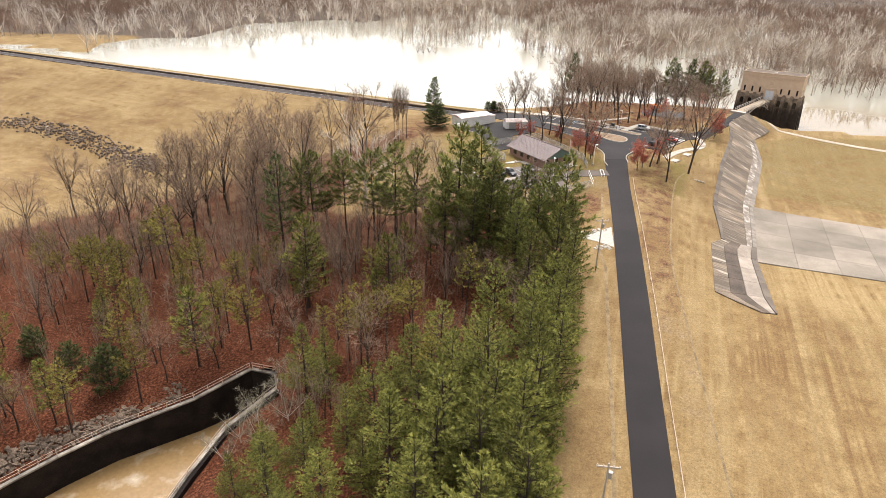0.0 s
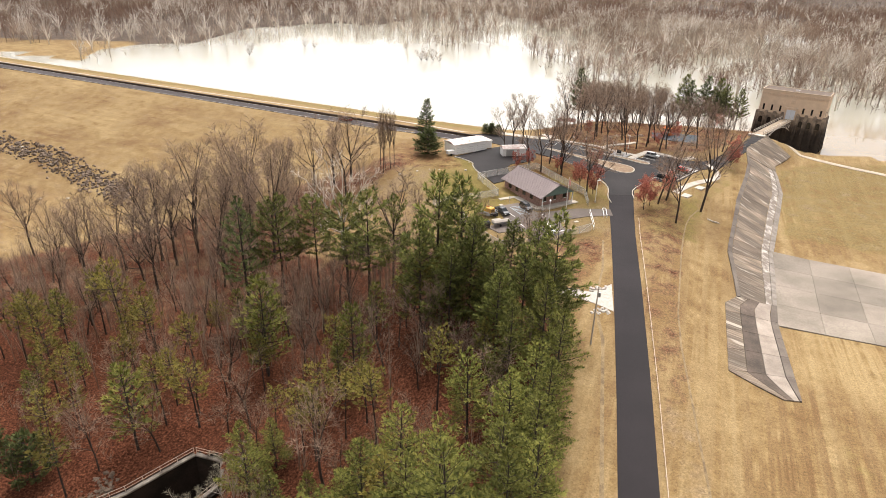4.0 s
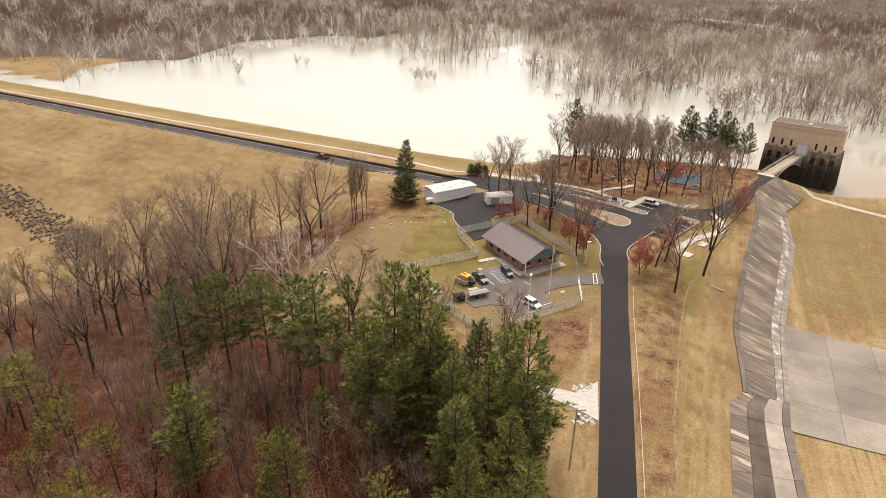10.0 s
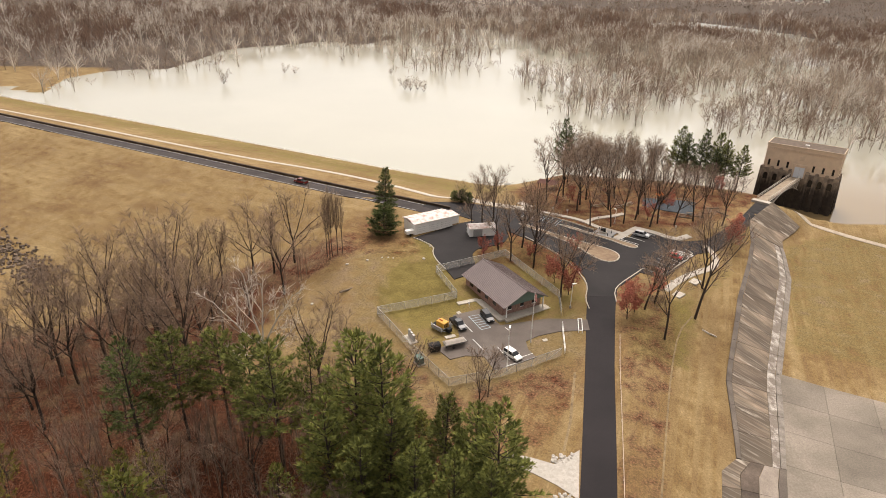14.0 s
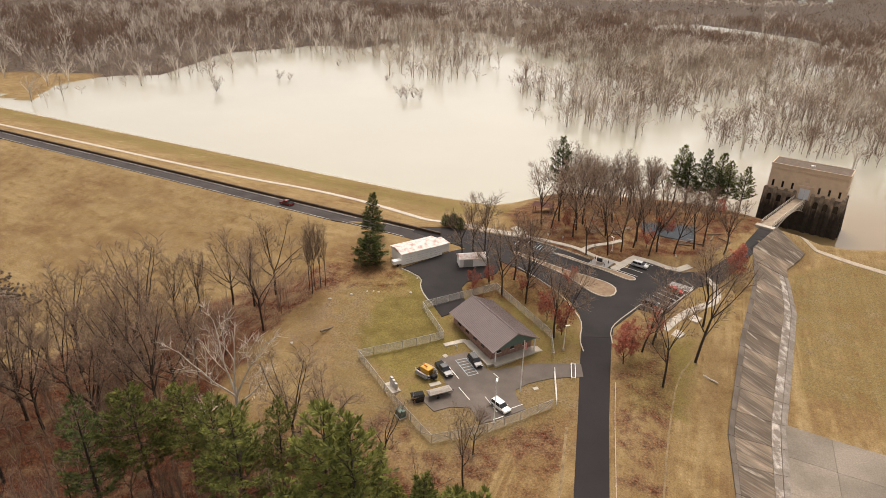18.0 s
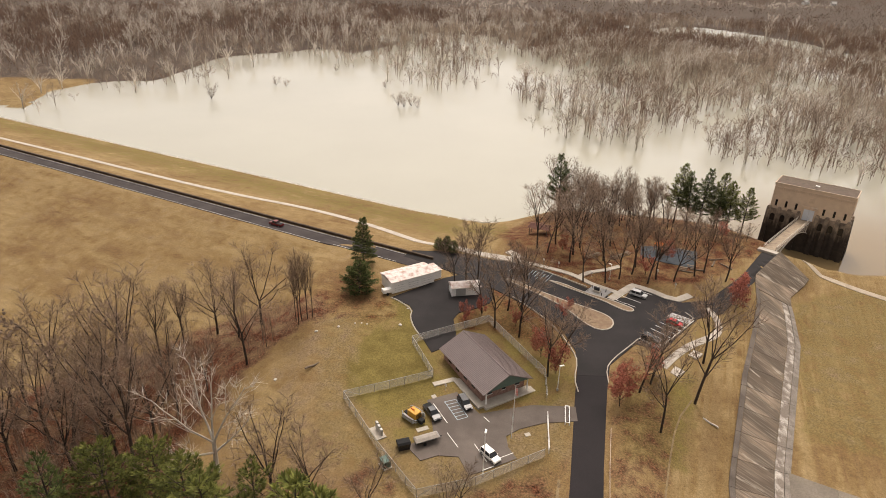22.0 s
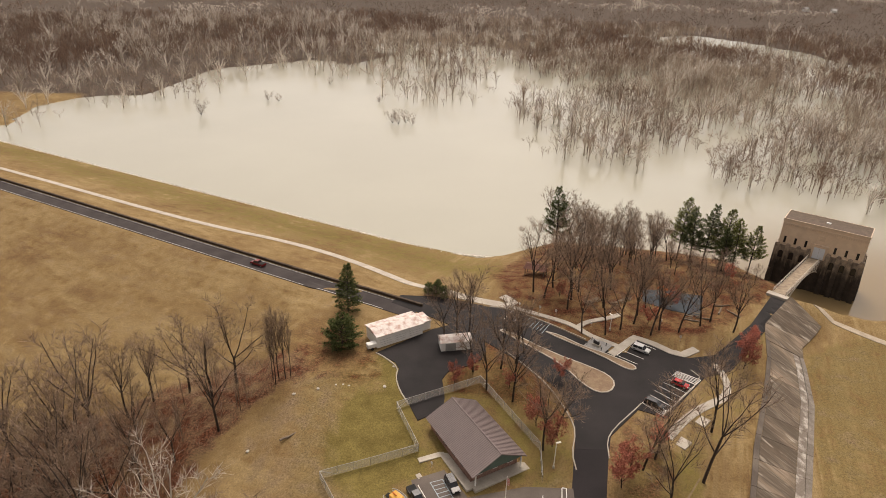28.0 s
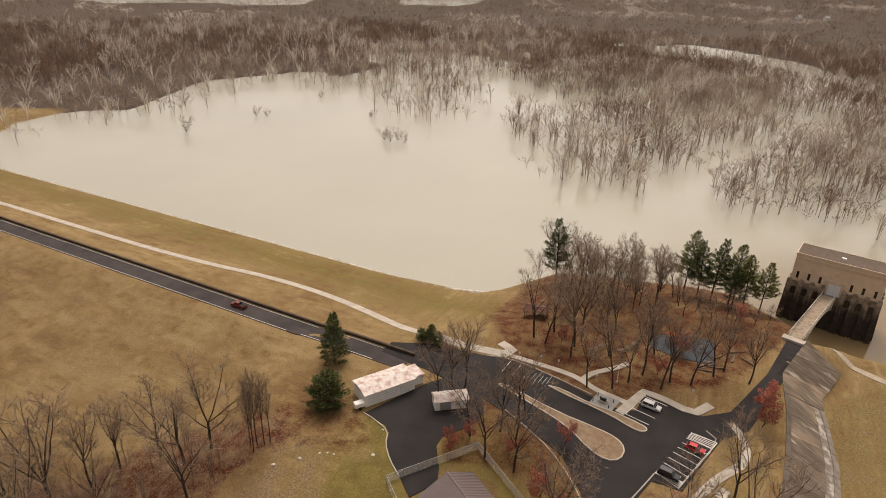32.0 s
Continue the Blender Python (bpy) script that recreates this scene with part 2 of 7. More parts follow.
GROUND = ground_mat()
LAKE = water_mat("silty_lake_water", (0.375, 0.36, 0.29), low_glare=(0.2, 0.14, 0.07))
RIVER = mat("foaming_brown_outflow", (0.27, 0.17, 0.075), 0.25, 0.12, 0.25, 1.2, 0.8, second=(0.55, 0.46, 0.35), patch=0.31, spec=0.5)
TANRAIL = mat("faded_tan_rail", (0.52, 0.41, 0.33), 0.7, 0.1, 0.8, 5, 0.1)
ASPHALT_OLD = mat("worn_asphalt", (0.026, 0.0215, 0.0225), 0.8, 0.25, 0.08, 9, 0.3, second=(0.020, 0.0168, 0.0176), spec=0.15)
ASPHALT_NEW = mat("fresh_asphalt", (0.028, 0.0238, 0.0238), 0.8, 0.25, 0.1, 9, 0.3, second=(0.016, 0.0138, 0.0138), spec=0.2)
ASPHALT_CREST = mat("weathered_crest_asphalt", (0.068, 0.058, 0.056), 0.85, 0.2, 0.15, 9, 0.3, second=(0.045, 0.038, 0.037), spec=0.12)
ASPHALT_GREY = mat("grey_asphalt", (0.15, 0.122, 0.104), 0.85, 0.15, 0.2, 9, 0.3, second=(0.10, 0.081, 0.069))
CONCRETE = mat("pale_concrete", (0.47, 0.42, 0.355), 0.85, 0.14, 0.4, 8, 0.3, second=(0.36, 0.32, 0.27))


def streaked_mat():
    """Concrete slope with dark and pale runs down its fall, panel by panel."""
    m = mat("streaked_concrete", (0.285, 0.215, 0.155), 0.85, 0.18, 0.12, 6, 0.4, second=(0.13, 0.094, 0.066), spread=0.42)
    n, ln = m.node_tree.nodes, m.node_tree.links
    p = n["Principled BSDF"]
    src = p.inputs["Base Color"].links[0].from_socket
    geo = n.new("ShaderNodeNewGeometry")
    for size, dark, lo, hi, most in (((30.0, 5.0, 9.0), (0.10, 0.078, 0.056), 0.42, 0.58, 0.8), ((20.0, 0.3, 3.0), (0.07, 0.055, 0.041), 0.45, 0.62, 0.6), ((24.0, 0.5, 3.0), (0.38, 0.33, 0.27), 0.53, 0.7, 0.4), ((10.0, 2.6, 6.0), (0.5, 0.44, 0.36), 0.63, 0.7, 0.65)):
        mp = n.new("ShaderNodeMapping")
        mp.vector_type = "TEXTURE"
        mp.inputs["Rotation"].default_value, mp.inputs["Scale"].default_value = (0, 0, radians(-28)), size
        t = n.new("ShaderNodeTexNoise")
        t.inputs["Scale"].default_value, t.inputs["Detail"].default_value = 1.0, 4
        ln.new(geo.outputs["Position"], mp.inputs["Vector"])
        ln.new(mp.outputs["Vector"], t.inputs["Vector"])
        f = n.new("ShaderNodeMapRange")
        f.inputs["From Min"].default_value, f.inputs["From Max"].default_value = lo, hi
        f.inputs["To Max"].default_value = most
        ln.new(t.outputs["Fac"], f.inputs["Value"])
        x = n.new("ShaderNodeMix")
        x.data_type = "RGBA"
        ln.new(f.outputs["Result"], x.inputs["Factor"])
        ln.new(src, x.inputs["A"])
        x.inputs["B"].default_value = (*dark, 1)
        src = x.outputs["Result"]
    ln.new(src, p.inputs["Base Color"])
    return m


STREAKED = streaked_mat()
GUTTER = mat("pale_silted_gutter", (0.62, 0.57, 0.5), 0.9, 0.25, 0.5, 4, 0.6, second=(0.2, 0.165, 0.135), patch=0.63)
MARGIN = mat("grey_gravel_margin", (0.27, 0.235, 0.2), 0.95, 0.3, 0.5, 5, 0.8, second=(0.17, 0.145, 0.12))
DARKPANEL = mat("dark_stained_panel", (0.115, 0.086, 0.066), 0.85, 0.25, 0.25, 3, 0.4, second=(0.06, 0.045, 0.034), spread=0.3)
TANPANEL = mat("tan_weathered_panel", (0.33, 0.275, 0.225), 0.85, 0.18, 0.3, 5, 0.4, second=(0.22, 0.18, 0.145), spread=0.12)
CURBWET = mat("damp_dark_concrete", (0.16, 0.13, 0.105), 0.85, 0.2, 0.2, 5, 0.4, second=(0.09, 0.072, 0.058))
STAINED = mat("stained_concrete", (0.36, 0.32, 0.27), 0.85, 0.2, 0.35, 5, 0.4, second=(0.10, 0.08, 0.065), patch=0.5, spread=0.3)
APRON = mat("grey_concrete_apron", (0.25, 0.21, 0.168), 0.85, 0.2, 0.1, 3, 0.3, second=(0.155, 0.13, 0.1), patch=0.47, spread=0.16)
DARKWALL = mat("near_black_concrete", (0.022, 0.015, 0.012), 0.75, 0.4, 0.3, 4, 0.5, second=(0.008, 0.006, 0.005), patch=0.5, spec=0.15)
BARK = mat("grey_bark", (0.055, 0.041, 0.032), 0.95, 0.3, 0.8, 7, 0.6, spread=0.3)
PINEBARK = mat("dark_bark", (0.05, 0.037, 0.03), 0.95, 0.3, 0.8, 7, 0.6)
PALEBARK = mat("pale_sycamore_bark", (0.58, 0.53, 0.46), 0.9, 0.2, 0.6, 5, 0.4, spread=0.2)
TWIGS = island_mat("bare_twigs", (0.13, 0.091, 0.066), (0.36, 0.26, 0.193))
PALETWIGS = island_mat("pale_twigs", (0.42, 0.365, 0.305), (0.74, 0.67, 0.59), toned=True)
NEEDLES = island_mat("pine_needles", (0.066, 0.076, 0.019), (0.245, 0.238, 0.058), thin_part=0.2)
DARKNEEDLES = island_mat("spruce_needles", (0.042, 0.057, 0.02), (0.13, 0.15, 0.05), thin_part=0.2)
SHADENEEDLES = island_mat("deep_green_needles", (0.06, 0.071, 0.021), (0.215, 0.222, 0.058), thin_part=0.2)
YELLOWNEEDLES = island_mat("yellow_green_needles", (0.10, 0.088, 0.022), (0.26, 0.22, 0.055))
REDLEAF = island_mat("dry_red_leaves", (0.25, 0.08, 0.06), (0.56, 0.21, 0.15))
WHITE = mat("white_paint", (0.86, 0.84, 0.80), 0.6, 0.06, 0.6, 4, 0.1)
RUSTTWIGS = island_mat("reddish_twigs", (0.12, 0.076, 0.055), (0.31, 0.205, 0.15), toned=True)
SYCAMORE = island_mat("pale_sycamore_twigs", (0.38, 0.33, 0.28), (0.66, 0.60, 0.53))
HAZETWIGS = island_mat("tan_sapling_twigs", (0.15, 0.108, 0.08), (0.38, 0.285, 0.215))
FARTWIGS = island_mat("grey_brown_twigs", (0.11, 0.083, 0.063), (0.41, 0.325, 0.255), toned=True)
LICHEN = island_mat("lichen_grey_twigs", (0.18, 0.165, 0.12), (0.40, 0.37, 0.28))


# ---- the lie of the land ----
def profile(v, at, to):
    return np.interp(v, at, to)


def land(x, y):
    """Height of the ground: dam, abutment hill, spillway side, valley floor and lake bed."""
    x, y = np.asarray(x, float), np.asarray(y, float)
    n = 0.45 * x + 0.893 * y - 202.0
    fall = np.interp(x, [-200, 0, 30], [0.215, 0.206, 0.195])
    dam = np.where(n > 2.5, -(n - 2.5) * fall, np.where(n < -8, (n + 8) * 0.235, 0.0))
    dam = np.where(n > 60, np.maximum(dam, -14.0), dam)
    hilltop = profile(y, [0, 54, 70, 94, 124, 147, 165, 177, 190, 215], [-10, -6.5, -5.2, -3.8, -2.1, -1.5, -1.2, -0.5, 0.2, 0.4])
    edge = profile(y, [0, 60, 98, 120, 140, 165, 186, 205, 230], [20, 20, 21, 19, 9, 1, -3, -10, -10])
    drop = np.maximum(0, edge - x)
    hill = hilltop - 0.28 * drop * np.clip(drop / 12, 0.15, 1)
    hill -= 0.5 * np.clip((38 - x) / 10, 0, 1) * np.clip((175 - y) / 25, 0, 1) * np.clip((x - 5) / 10, 0, 1)
    shore = profile(x, [15, 40, 60, 80, 100, 115, 125], [226, 234, 247, 244, 241, 236, 224])
    hill -= 0.27 * np.maximum(0, y - shore)
    floor = profile(y, [40, 60, 80, 98, 130, 190, 230], [-25, -23, -21.8, -19, -17, -16, -16.5])
    west = np.maximum(np.maximum(hill, np.where(x < 40, dam, -40)), np.where(n < 20, floor, -14.0))
    # spillway side to the east of the road
    road = profile(y, [0, 54, 70, 94, 120, 147, 160, 177, 190, 240], [13, 26, 29.3, 35.7, 40, 45, 47.8, 51, 60, 84]) + 4.0
    left = profile(y, [60, 95, 126, 148, 168, 193, 217, 231], [46, 52, 61, 69, 79, 91, 101, 115])
    right = profile(y, [60, 95, 121, 154, 181, 195, 212, 226, 231], [56, 61, 69.5, 83.5, 97.5, 104.7, 110, 124, 128])
    zl = profile(y, [60, 95, 126, 148, 168, 193, 205, 217, 231], [-6.5, -5.6, -5.6, -4.8, -3.4, -2.0, -1.2, -0.4, 0.3])
    zr = profile(y, [60, 95, 121, 154, 195, 212, 226], [-7.2, -6.4, -8.2, -8.2, -8.0, -6.4, -5.4])
    brink = profile(x, [113, 118, 127, 137, 148], [229, 231, 234, 229.5, 230])
    a = np.clip((x - road) / np.maximum(left - road, 1), 0, 1)
    a = a * a * (3 - 2 * a)
    b = np.clip((x - left) / np.maximum(right - left, 1), 0, 1)
    east = np.where(x < left, west + (zl - hilltop) * a, zl + (zr - zl) * b)
    east = np.where((x >= left) & (y > brink), np.maximum(east - 0.65 * (y - brink), -14), east)
    z = np.where(x > road, np.where((x < left), np.maximum(east, -14), east), west)
    far = np.clip((np.hypot(x, y - 150) - 600) / 900, 0, 1)
    knoll = 6.0 * np.exp(-(((x + 330) / 95) ** 2 + ((y - 520) / 60) ** 2))
    spit = np.where((y > 225) & (n > 20), np.where(x < 140, -14 + knoll, -14), z)
    bank = np.clip((x - 150) / 60, 0, 1) * np.clip((300 - y) / 60, 0, 1)
    z = np.where((n > 62) & (y > 286), spit, z)
    return np.where((x > 150) & (y > 225), -14 + bank * 5.5, z) + 0 * far


def ground_z(x, y):
    return float(land(x, y))


def spaced(parts):
    """Line positions for the ground's grid: (from, to, step) stretches."""
    out = []
    for a, b, s in parts:
        out += list(np.arange(a, b, s))
    return np.array(out)


GX = spaced([(-4500, -900, 450), (-900, -300, 60), (-300, -140, 6), (-140, -68, 2), (-68, -26, 0.8), (-26, 132, 1.5), (132, 230, 6), (230, 480, 14), (480, 900, 60), (900, 4501, 450)])
GY = spaced([(-900, -100, 100), (-100, 30, 10), (30, 62, 2), (62, 100, 0.8), (100, 290, 1.5), (290, 420, 5), (420, 1080, 14), (1080, 1980, 45), (1980, 4501, 450)])


def inside(x, y, ring):
    """Whether points lie in a ring of corners."""
    hit = np.zeros(np.shape(x), bool)
    for (x0, y0), (x1, y1) in zip(ring, ring[1:] + ring[:1]):
        if y0 != y1:
            hit ^= ((y0 > y) != (y1 > y)) & (x < (x1 - x0) * (y - y0) / (y1 - y0) + x0)
    return hit


def near(x, y, ring, soft):
    """1 inside a ring, falling to 0 over soft metres outside it."""
    d = np.full(np.shape(x), 1e9)
    for (x0, y0), (x1, y1) in zip(ring, ring[1:] + ring[:1]):
        dx, dy = x1 - x0, y1 - y0
        t = np.clip(((x - x0) * dx + (y - y0) * dy) / (dx * dx + dy * dy), 0, 1)
        d = np.minimum(d, np.hypot(x - x0 - t * dx, y - y0 - t * dy))
    return np.where(inside(x, y, ring), 1.0, np.clip(1 - d / soft, 0, 1))


CANAL = [(-80.0, 48.0), (-63.0, 68.0), (-58.0, 74.0), (-52.5, 79.5), (-41.5, 87.0), (-33.5, 94.0), (-29.0, 93.0), (-27.0, 86.0), (-33.5, 78.5), (-36.5, 69.5), (-40.0, 56.0), (-60.0, 40.0)]
WOODS = [(-150, 60), (-25, 40), (0, 36), (4, 46), (10.5, 66), (18, 88), (22, 116), (13, 131), (0, 137), (-16, 141), (-29, 150), (-30, 159), (-25.5, 168), (-22, 179), (-15, 187.5), (-8, 190), (-11, 196), (-30, 197), (-50, 187), (-64, 182), (-90, 167), (-115, 145), (-150, 110)]
LAKE_RING = [(-229, 395), (-241, 448), (-236, 474), (-188, 485), (-175, 505), (-174, 542), (-171, 605), (-141, 631), (-107, 657), (-74, 614), (-32, 577), (-12, 505), (18, 497), (32, 528), (41, 674), (68, 704), (94, 644), (127, 557), (98, 530), (64, 514), (60, 460), (67, 400), (104, 381), (134, 363), (168, 342), (191, 312), (230, 290), (230, 215), (60, 215), (0, 215), (-120, 300)]
INLET = [(287, 914), (285, 820), (306, 761), (325, 678), (341, 613), (345, 569), (440, 540), (440, 560), (383, 632), (379, 703), (384, 805), (358, 896), (326, 947)]
BAY = [(-900, 1900), (-770, 1520), (-640, 1450), (-520, 1530), (-400, 1500), (-340, 1590), (-400, 1900)]
POOL = [(-85, 1660), (24, 1690), (80, 1950), (-110, 1900)]
SPIT = [(-460, 400), (-277, 400), (-232, 386), (-228, 408), (-243, 460), (-236, 474), (-314, 468), (-460, 500)]
GROVE = [(40, 222), (38, 200), (42, 182), (58, 205), (70, 210), (84, 212), (100, 226), (120, 240), (110, 275), (60, 290), (36, 240)]

gx, gy = np.meshgrid(GX, GY)
gz = land(gx, gy)
lump = np.array([noise.noise((x * 0.11, y * 0.11, 0)) for x, y in zip(gx.ravel(), gy.ravel())]).reshape(gx.shape)
wild = near(gx, gy, WOODS, 6)
outer = (gy > 286) & (0.45 * gx + 0.893 * gy > 264)
slow = np.array([noise.noise((x * 0.012, y * 0.012, 3)) for x, y in zip(gx.ravel(), gy.ravel())]).reshape(gx.shape)
marsh = -10.5 + 1.7 * np.maximum(np.clip((np.hypot(gx, gy) - 640) / 300, 0, 1), 1.5 * np.clip((-40 - gx) / 90, 0, 1)) + slow * 1.7
marsh = np.where(gy > 1000, np.maximum(marsh, -8.9), marsh)
away = np.clip(1.6 - 2.2 * np.maximum(np.where(gx < -60, near(gx, gy, LAKE_RING, 20), near(gx, gy, LAKE_RING, 60)), np.maximum(near(gx, gy, INLET, 40), np.maximum(near(gx, gy, BAY, 40), near(gx, gy, POOL, 40)))), 0, 1)
gz = np.where(outer, -14 + (marsh + 14) * away, gz)
gz = np.where(outer, np.maximum(gz, -14 + 5.6 * np.clip(near(gx, gy, SPIT, 12) * 1.4, 0, 1)), gz)
gz = gz + lump * 0.9 * wild
nx, ny = len(GX), len(GY)
idx = np.arange(nx * ny).reshape(ny, nx)
quads = np.stack([idx[:-1, :-1], idx[:-1, 1:], idx[1:, 1:], idx[1:, :-1]], -1).reshape(-1, 4)
dug = inside(gx, gy, CANAL).ravel()
quads = quads[~dug[quads].any(1)]
ground_mesh = bpy.data.meshes.new("ground")
ground_mesh.from_pydata(np.stack([gx.ravel(), gy.ravel(), gz.ravel()], -1).tolist(), [], quads.tolist())
red = np.maximum(near(gx, gy, WOODS, 9) * np.interp(gy, [95, 112, 135, 160, 190], [0.9, 0.76, 0.6, 0.57, 0.52]), near(gx, gy, GROVE, 14) * 0.54)
red = np.maximum(red, near(gx, gy, [(37.5, 92), (41.5, 92), (46.4, 112), (52.4, 130), (58.5, 147), (63, 160), (66, 174), (60, 180), (54, 172), (49.5, 150), (44, 122)], 5) * 0.45)
red = np.maximum(red, near(gx, gy, [(20, 196), (24, 186), (34, 184), (46, 176), (50, 188), (36, 205)], 4) * 0.5)
# fallen leaves in the swale, behind the meadow, below the office yard and along the lane
red = np.maximum(red, near(gx, gy, [(-30, 150), (-27, 168), (-18, 184), (-6, 192), (-3, 197), (-12, 200), (-20, 190), (-30, 172)], 5) * 0.5)
red = np.maximum(red, near(gx, gy, [(-6, 190), (4, 186), (9, 190), (5, 199), (-2, 208), (-8, 204)], 5) * 0.46)
red = np.maximum(red, near(gx, gy, [(4, 140), (16, 134), (24, 120), (34, 128), (42, 148), (30, 142), (17, 137), (9, 147)], 5) * 0.47)
red = np.maximum(red, near(gx, gy, [(-10, 143), (2, 139), (6, 150), (-3, 156), (-12, 152)], 6) * 0.38)
lawn = near(gx, gy, [(10, 160), (18, 166), (14, 178), (12, 184), (6, 182), (2, 172), (4, 163)], 8) * 0.75
lawn = np.maximum(lawn, near(gx, gy, [(12, 192), (8, 198), (11, 186), (14, 178)], 2) * 0.7)
nn = 0.45 * gx + 0.893 * gy - 202.0
lawn = np.maximum(lawn, np.where((nn > 18) & (nn < 52) & (gx < 40), 0.56 - np.abs(nn - 36) * 0.01, 0))
lawn = np.maximum(lawn, near(gx, gy, [(0, 150), (18, 136), (40, 146), (46, 165), (46, 186), (30, 200), (10, 196), (-6, 186)], 10) * 0.52)
lawn = np.maximum(lawn, near(gx, gy, [(62, 165), (80, 180), (96, 205), (104, 222), (92, 216), (70, 178)], 5) * 0.42)
lawn = np.maximum(lawn, near(gx, gy, [(52, 150), (62, 150), (70, 172), (58, 172)], 6) * 0.55)
lawn = np.maximum(lawn, near(gx, gy, [(92, 164), (130, 146), (230, 130), (230, 215), (128, 220), (112, 212)], 6) * 0.52)
lawn = np.maximum(lawn, near(gx, gy, [(60, 60), (62, 90), (90, 108), (230, 60), (230, 20), (60, 20)], 6) * 0.36)
onspit = near(gx, gy, SPIT, 25)
bare = np.where((gx < -20) & (nn < -30) & (nn > -120), 0.36, 0.18)
bare = np.maximum(bare, np.where((nn < -5) & (nn > -80) & (gx < 0), 0.36, 0))
bare = np.maximum(bare, near(gx, gy, [(92, 164), (130, 146), (230, 130), (230, 215), (128, 220), (112, 212)], 4) * 0.42)
bare = np.maximum(bare, near(gx, gy, [(-4, 146), (18, 132), (40, 140), (46, 165), (30, 150), (12, 150), (2, 163), (0, 190), (-8, 188), (-14, 172)], 8) * 0.47)
bare = np.maximum(bare, near(gx, gy, WOODS, 6) * np.interp(gy, [108, 125], [0.0, 0.6]))
bare = np.maximum(bare, near(gx, gy, [(36, 60), (39.5, 72), (46.4, 112), (52.4, 130), (58.5, 147), (63, 160), (66, 174), (60, 180), (54, 172), (49.5, 150), (44, 122), (33.5, 70)], 2) * 0.42)
mould = np.where(outer, 1 - np.clip(onspit * 2, 0, 1), 0.0)
bare = np.where(outer, 0.9 * (1 - np.clip(onspit * 2, 0, 1)), bare)
tint = ground_mesh.color_attributes.new("cover", "FLOAT_COLOR", "POINT")
tint.data.foreach_set("color", np.stack([red, lawn, bare, mould], -1).astype(np.float32).ravel())
ground_mesh.materials.append(GROUND)
ground_mesh.shade_smooth()
ground = tagged(new("ground", ground_mesh), "dry winter grass, leaf litter and earth round a dam", "ground", kind="structure")


def mesh_of(bm, name, material):
    me = bpy.data.meshes.new(name)
    bm.to_mesh(me)
    bm.free()
    if material:
        me.materials.append(material)
    return me


def part(name, bm, material, parent, label=""):
    ob = new(name, mesh_of(bm, name, material))
    ob.parent = parent
    return tagged(ob, label)


def thing(name, m, label, category, group=""):
    ob = new(name)
    ob.empty_display_size = 0.3
    ob.matrix_world = m
    return tagged(ob, label, category, group)


def solid(name, bm, material, label, category="", group="", kind=""):
    return tagged(new(name, mesh_of(bm, name, material)), label, category, group, kind)


def box(bm, x0, y0, z0, x1, y1, z1, m=None, bevel=0.0):
    vs = [bm.verts.new((x, y, z)) for z in (z0, z1) for x, y in ((x0, y0), (x1, y0), (x1, y1), (x0, y1))]
    fs = [bm.faces.new([vs[i] for i in f]) for f in ((3, 2, 1, 0), (4, 5, 6, 7), (0, 1, 5, 4), (1, 2, 6, 5), (2, 3, 7, 6), (3, 0, 4, 7))]
    if bevel:
        es = list({e for f in fs for e in f.edges})
        r = bmesh.ops.bevel(bm, geom=es, offset=bevel, segments=1, affect="EDGES")
        vs = list({v for f in r["faces"] for v in f.verts} | {v for v in vs if v.is_valid})
    if m is not None:
        for v in vs:
            v.co = m @ v.co
    return vs


def tube(bm, p, q, r0, r1=None, sides=6, caps=True):
    p, q = Vector(p), Vector(q)
    r1 = r0 if r1 is None else r1
    d = (q - p).normalized()
    u = d.orthogonal().normalized()
    w = d.cross(u)
    a = [bm.verts.new(p + (u * math.cos(t) + w * math.sin(t)) * r0) for t in [math.tau * i / sides for i in range(sides)]]
    b = [bm.verts.new(q + (u * math.cos(t) + w * math.sin(t)) * r1) for t in [math.tau * i / sides for i in range(sides)]]
    for i in range(sides):
        bm.faces.new((a[i], a[(i + 1) % sides], b[(i + 1) % sides], b[i]))
    if caps:
        bm.faces.new(a[::-1])
        bm.faces.new(b)
    return a + b


def dense(line, step=1.5):
    """A line of (x, y) with points at even steps."""
    out = []
    for (x0, y0), (x1, y1) in zip(line, line[1:]):
        k = max(1, int(math.hypot(x1 - x0, y1 - y0) / step))
        out += [(x0 + (x1 - x0) * i / k, y0 + (y1 - y0) * i / k) for i in range(k)]
    return out + [line[-1]]


def smooth_line(line, rounds=2):
    for _ in range(rounds):
        out = [line[0]]
        for (x0, y0), (x1, y1) in zip(line, line[1:]):
            out += [(0.75 * x0 + 0.25 * x1, 0.75 * y0 + 0.25 * y1), (0.25 * x0 + 0.75 * x1, 0.25 * y0 + 0.75 * y1)]
        line = out + [line[-1]]
    return line


def offset(line, d):
    """The line moved d metres to its left."""
    out = []
    for i, (x, y) in enumerate(line):
        x0, y0 = line[max(i - 1, 0)]
        x1, y1 = line[min(i + 1, len(line) - 1)]
        l = math.hypot(x1 - x0, y1 - y0) or 1
        out.append((x - (y1 - y0) / l * d, y + (x1 - x0) / l * d))
    return out


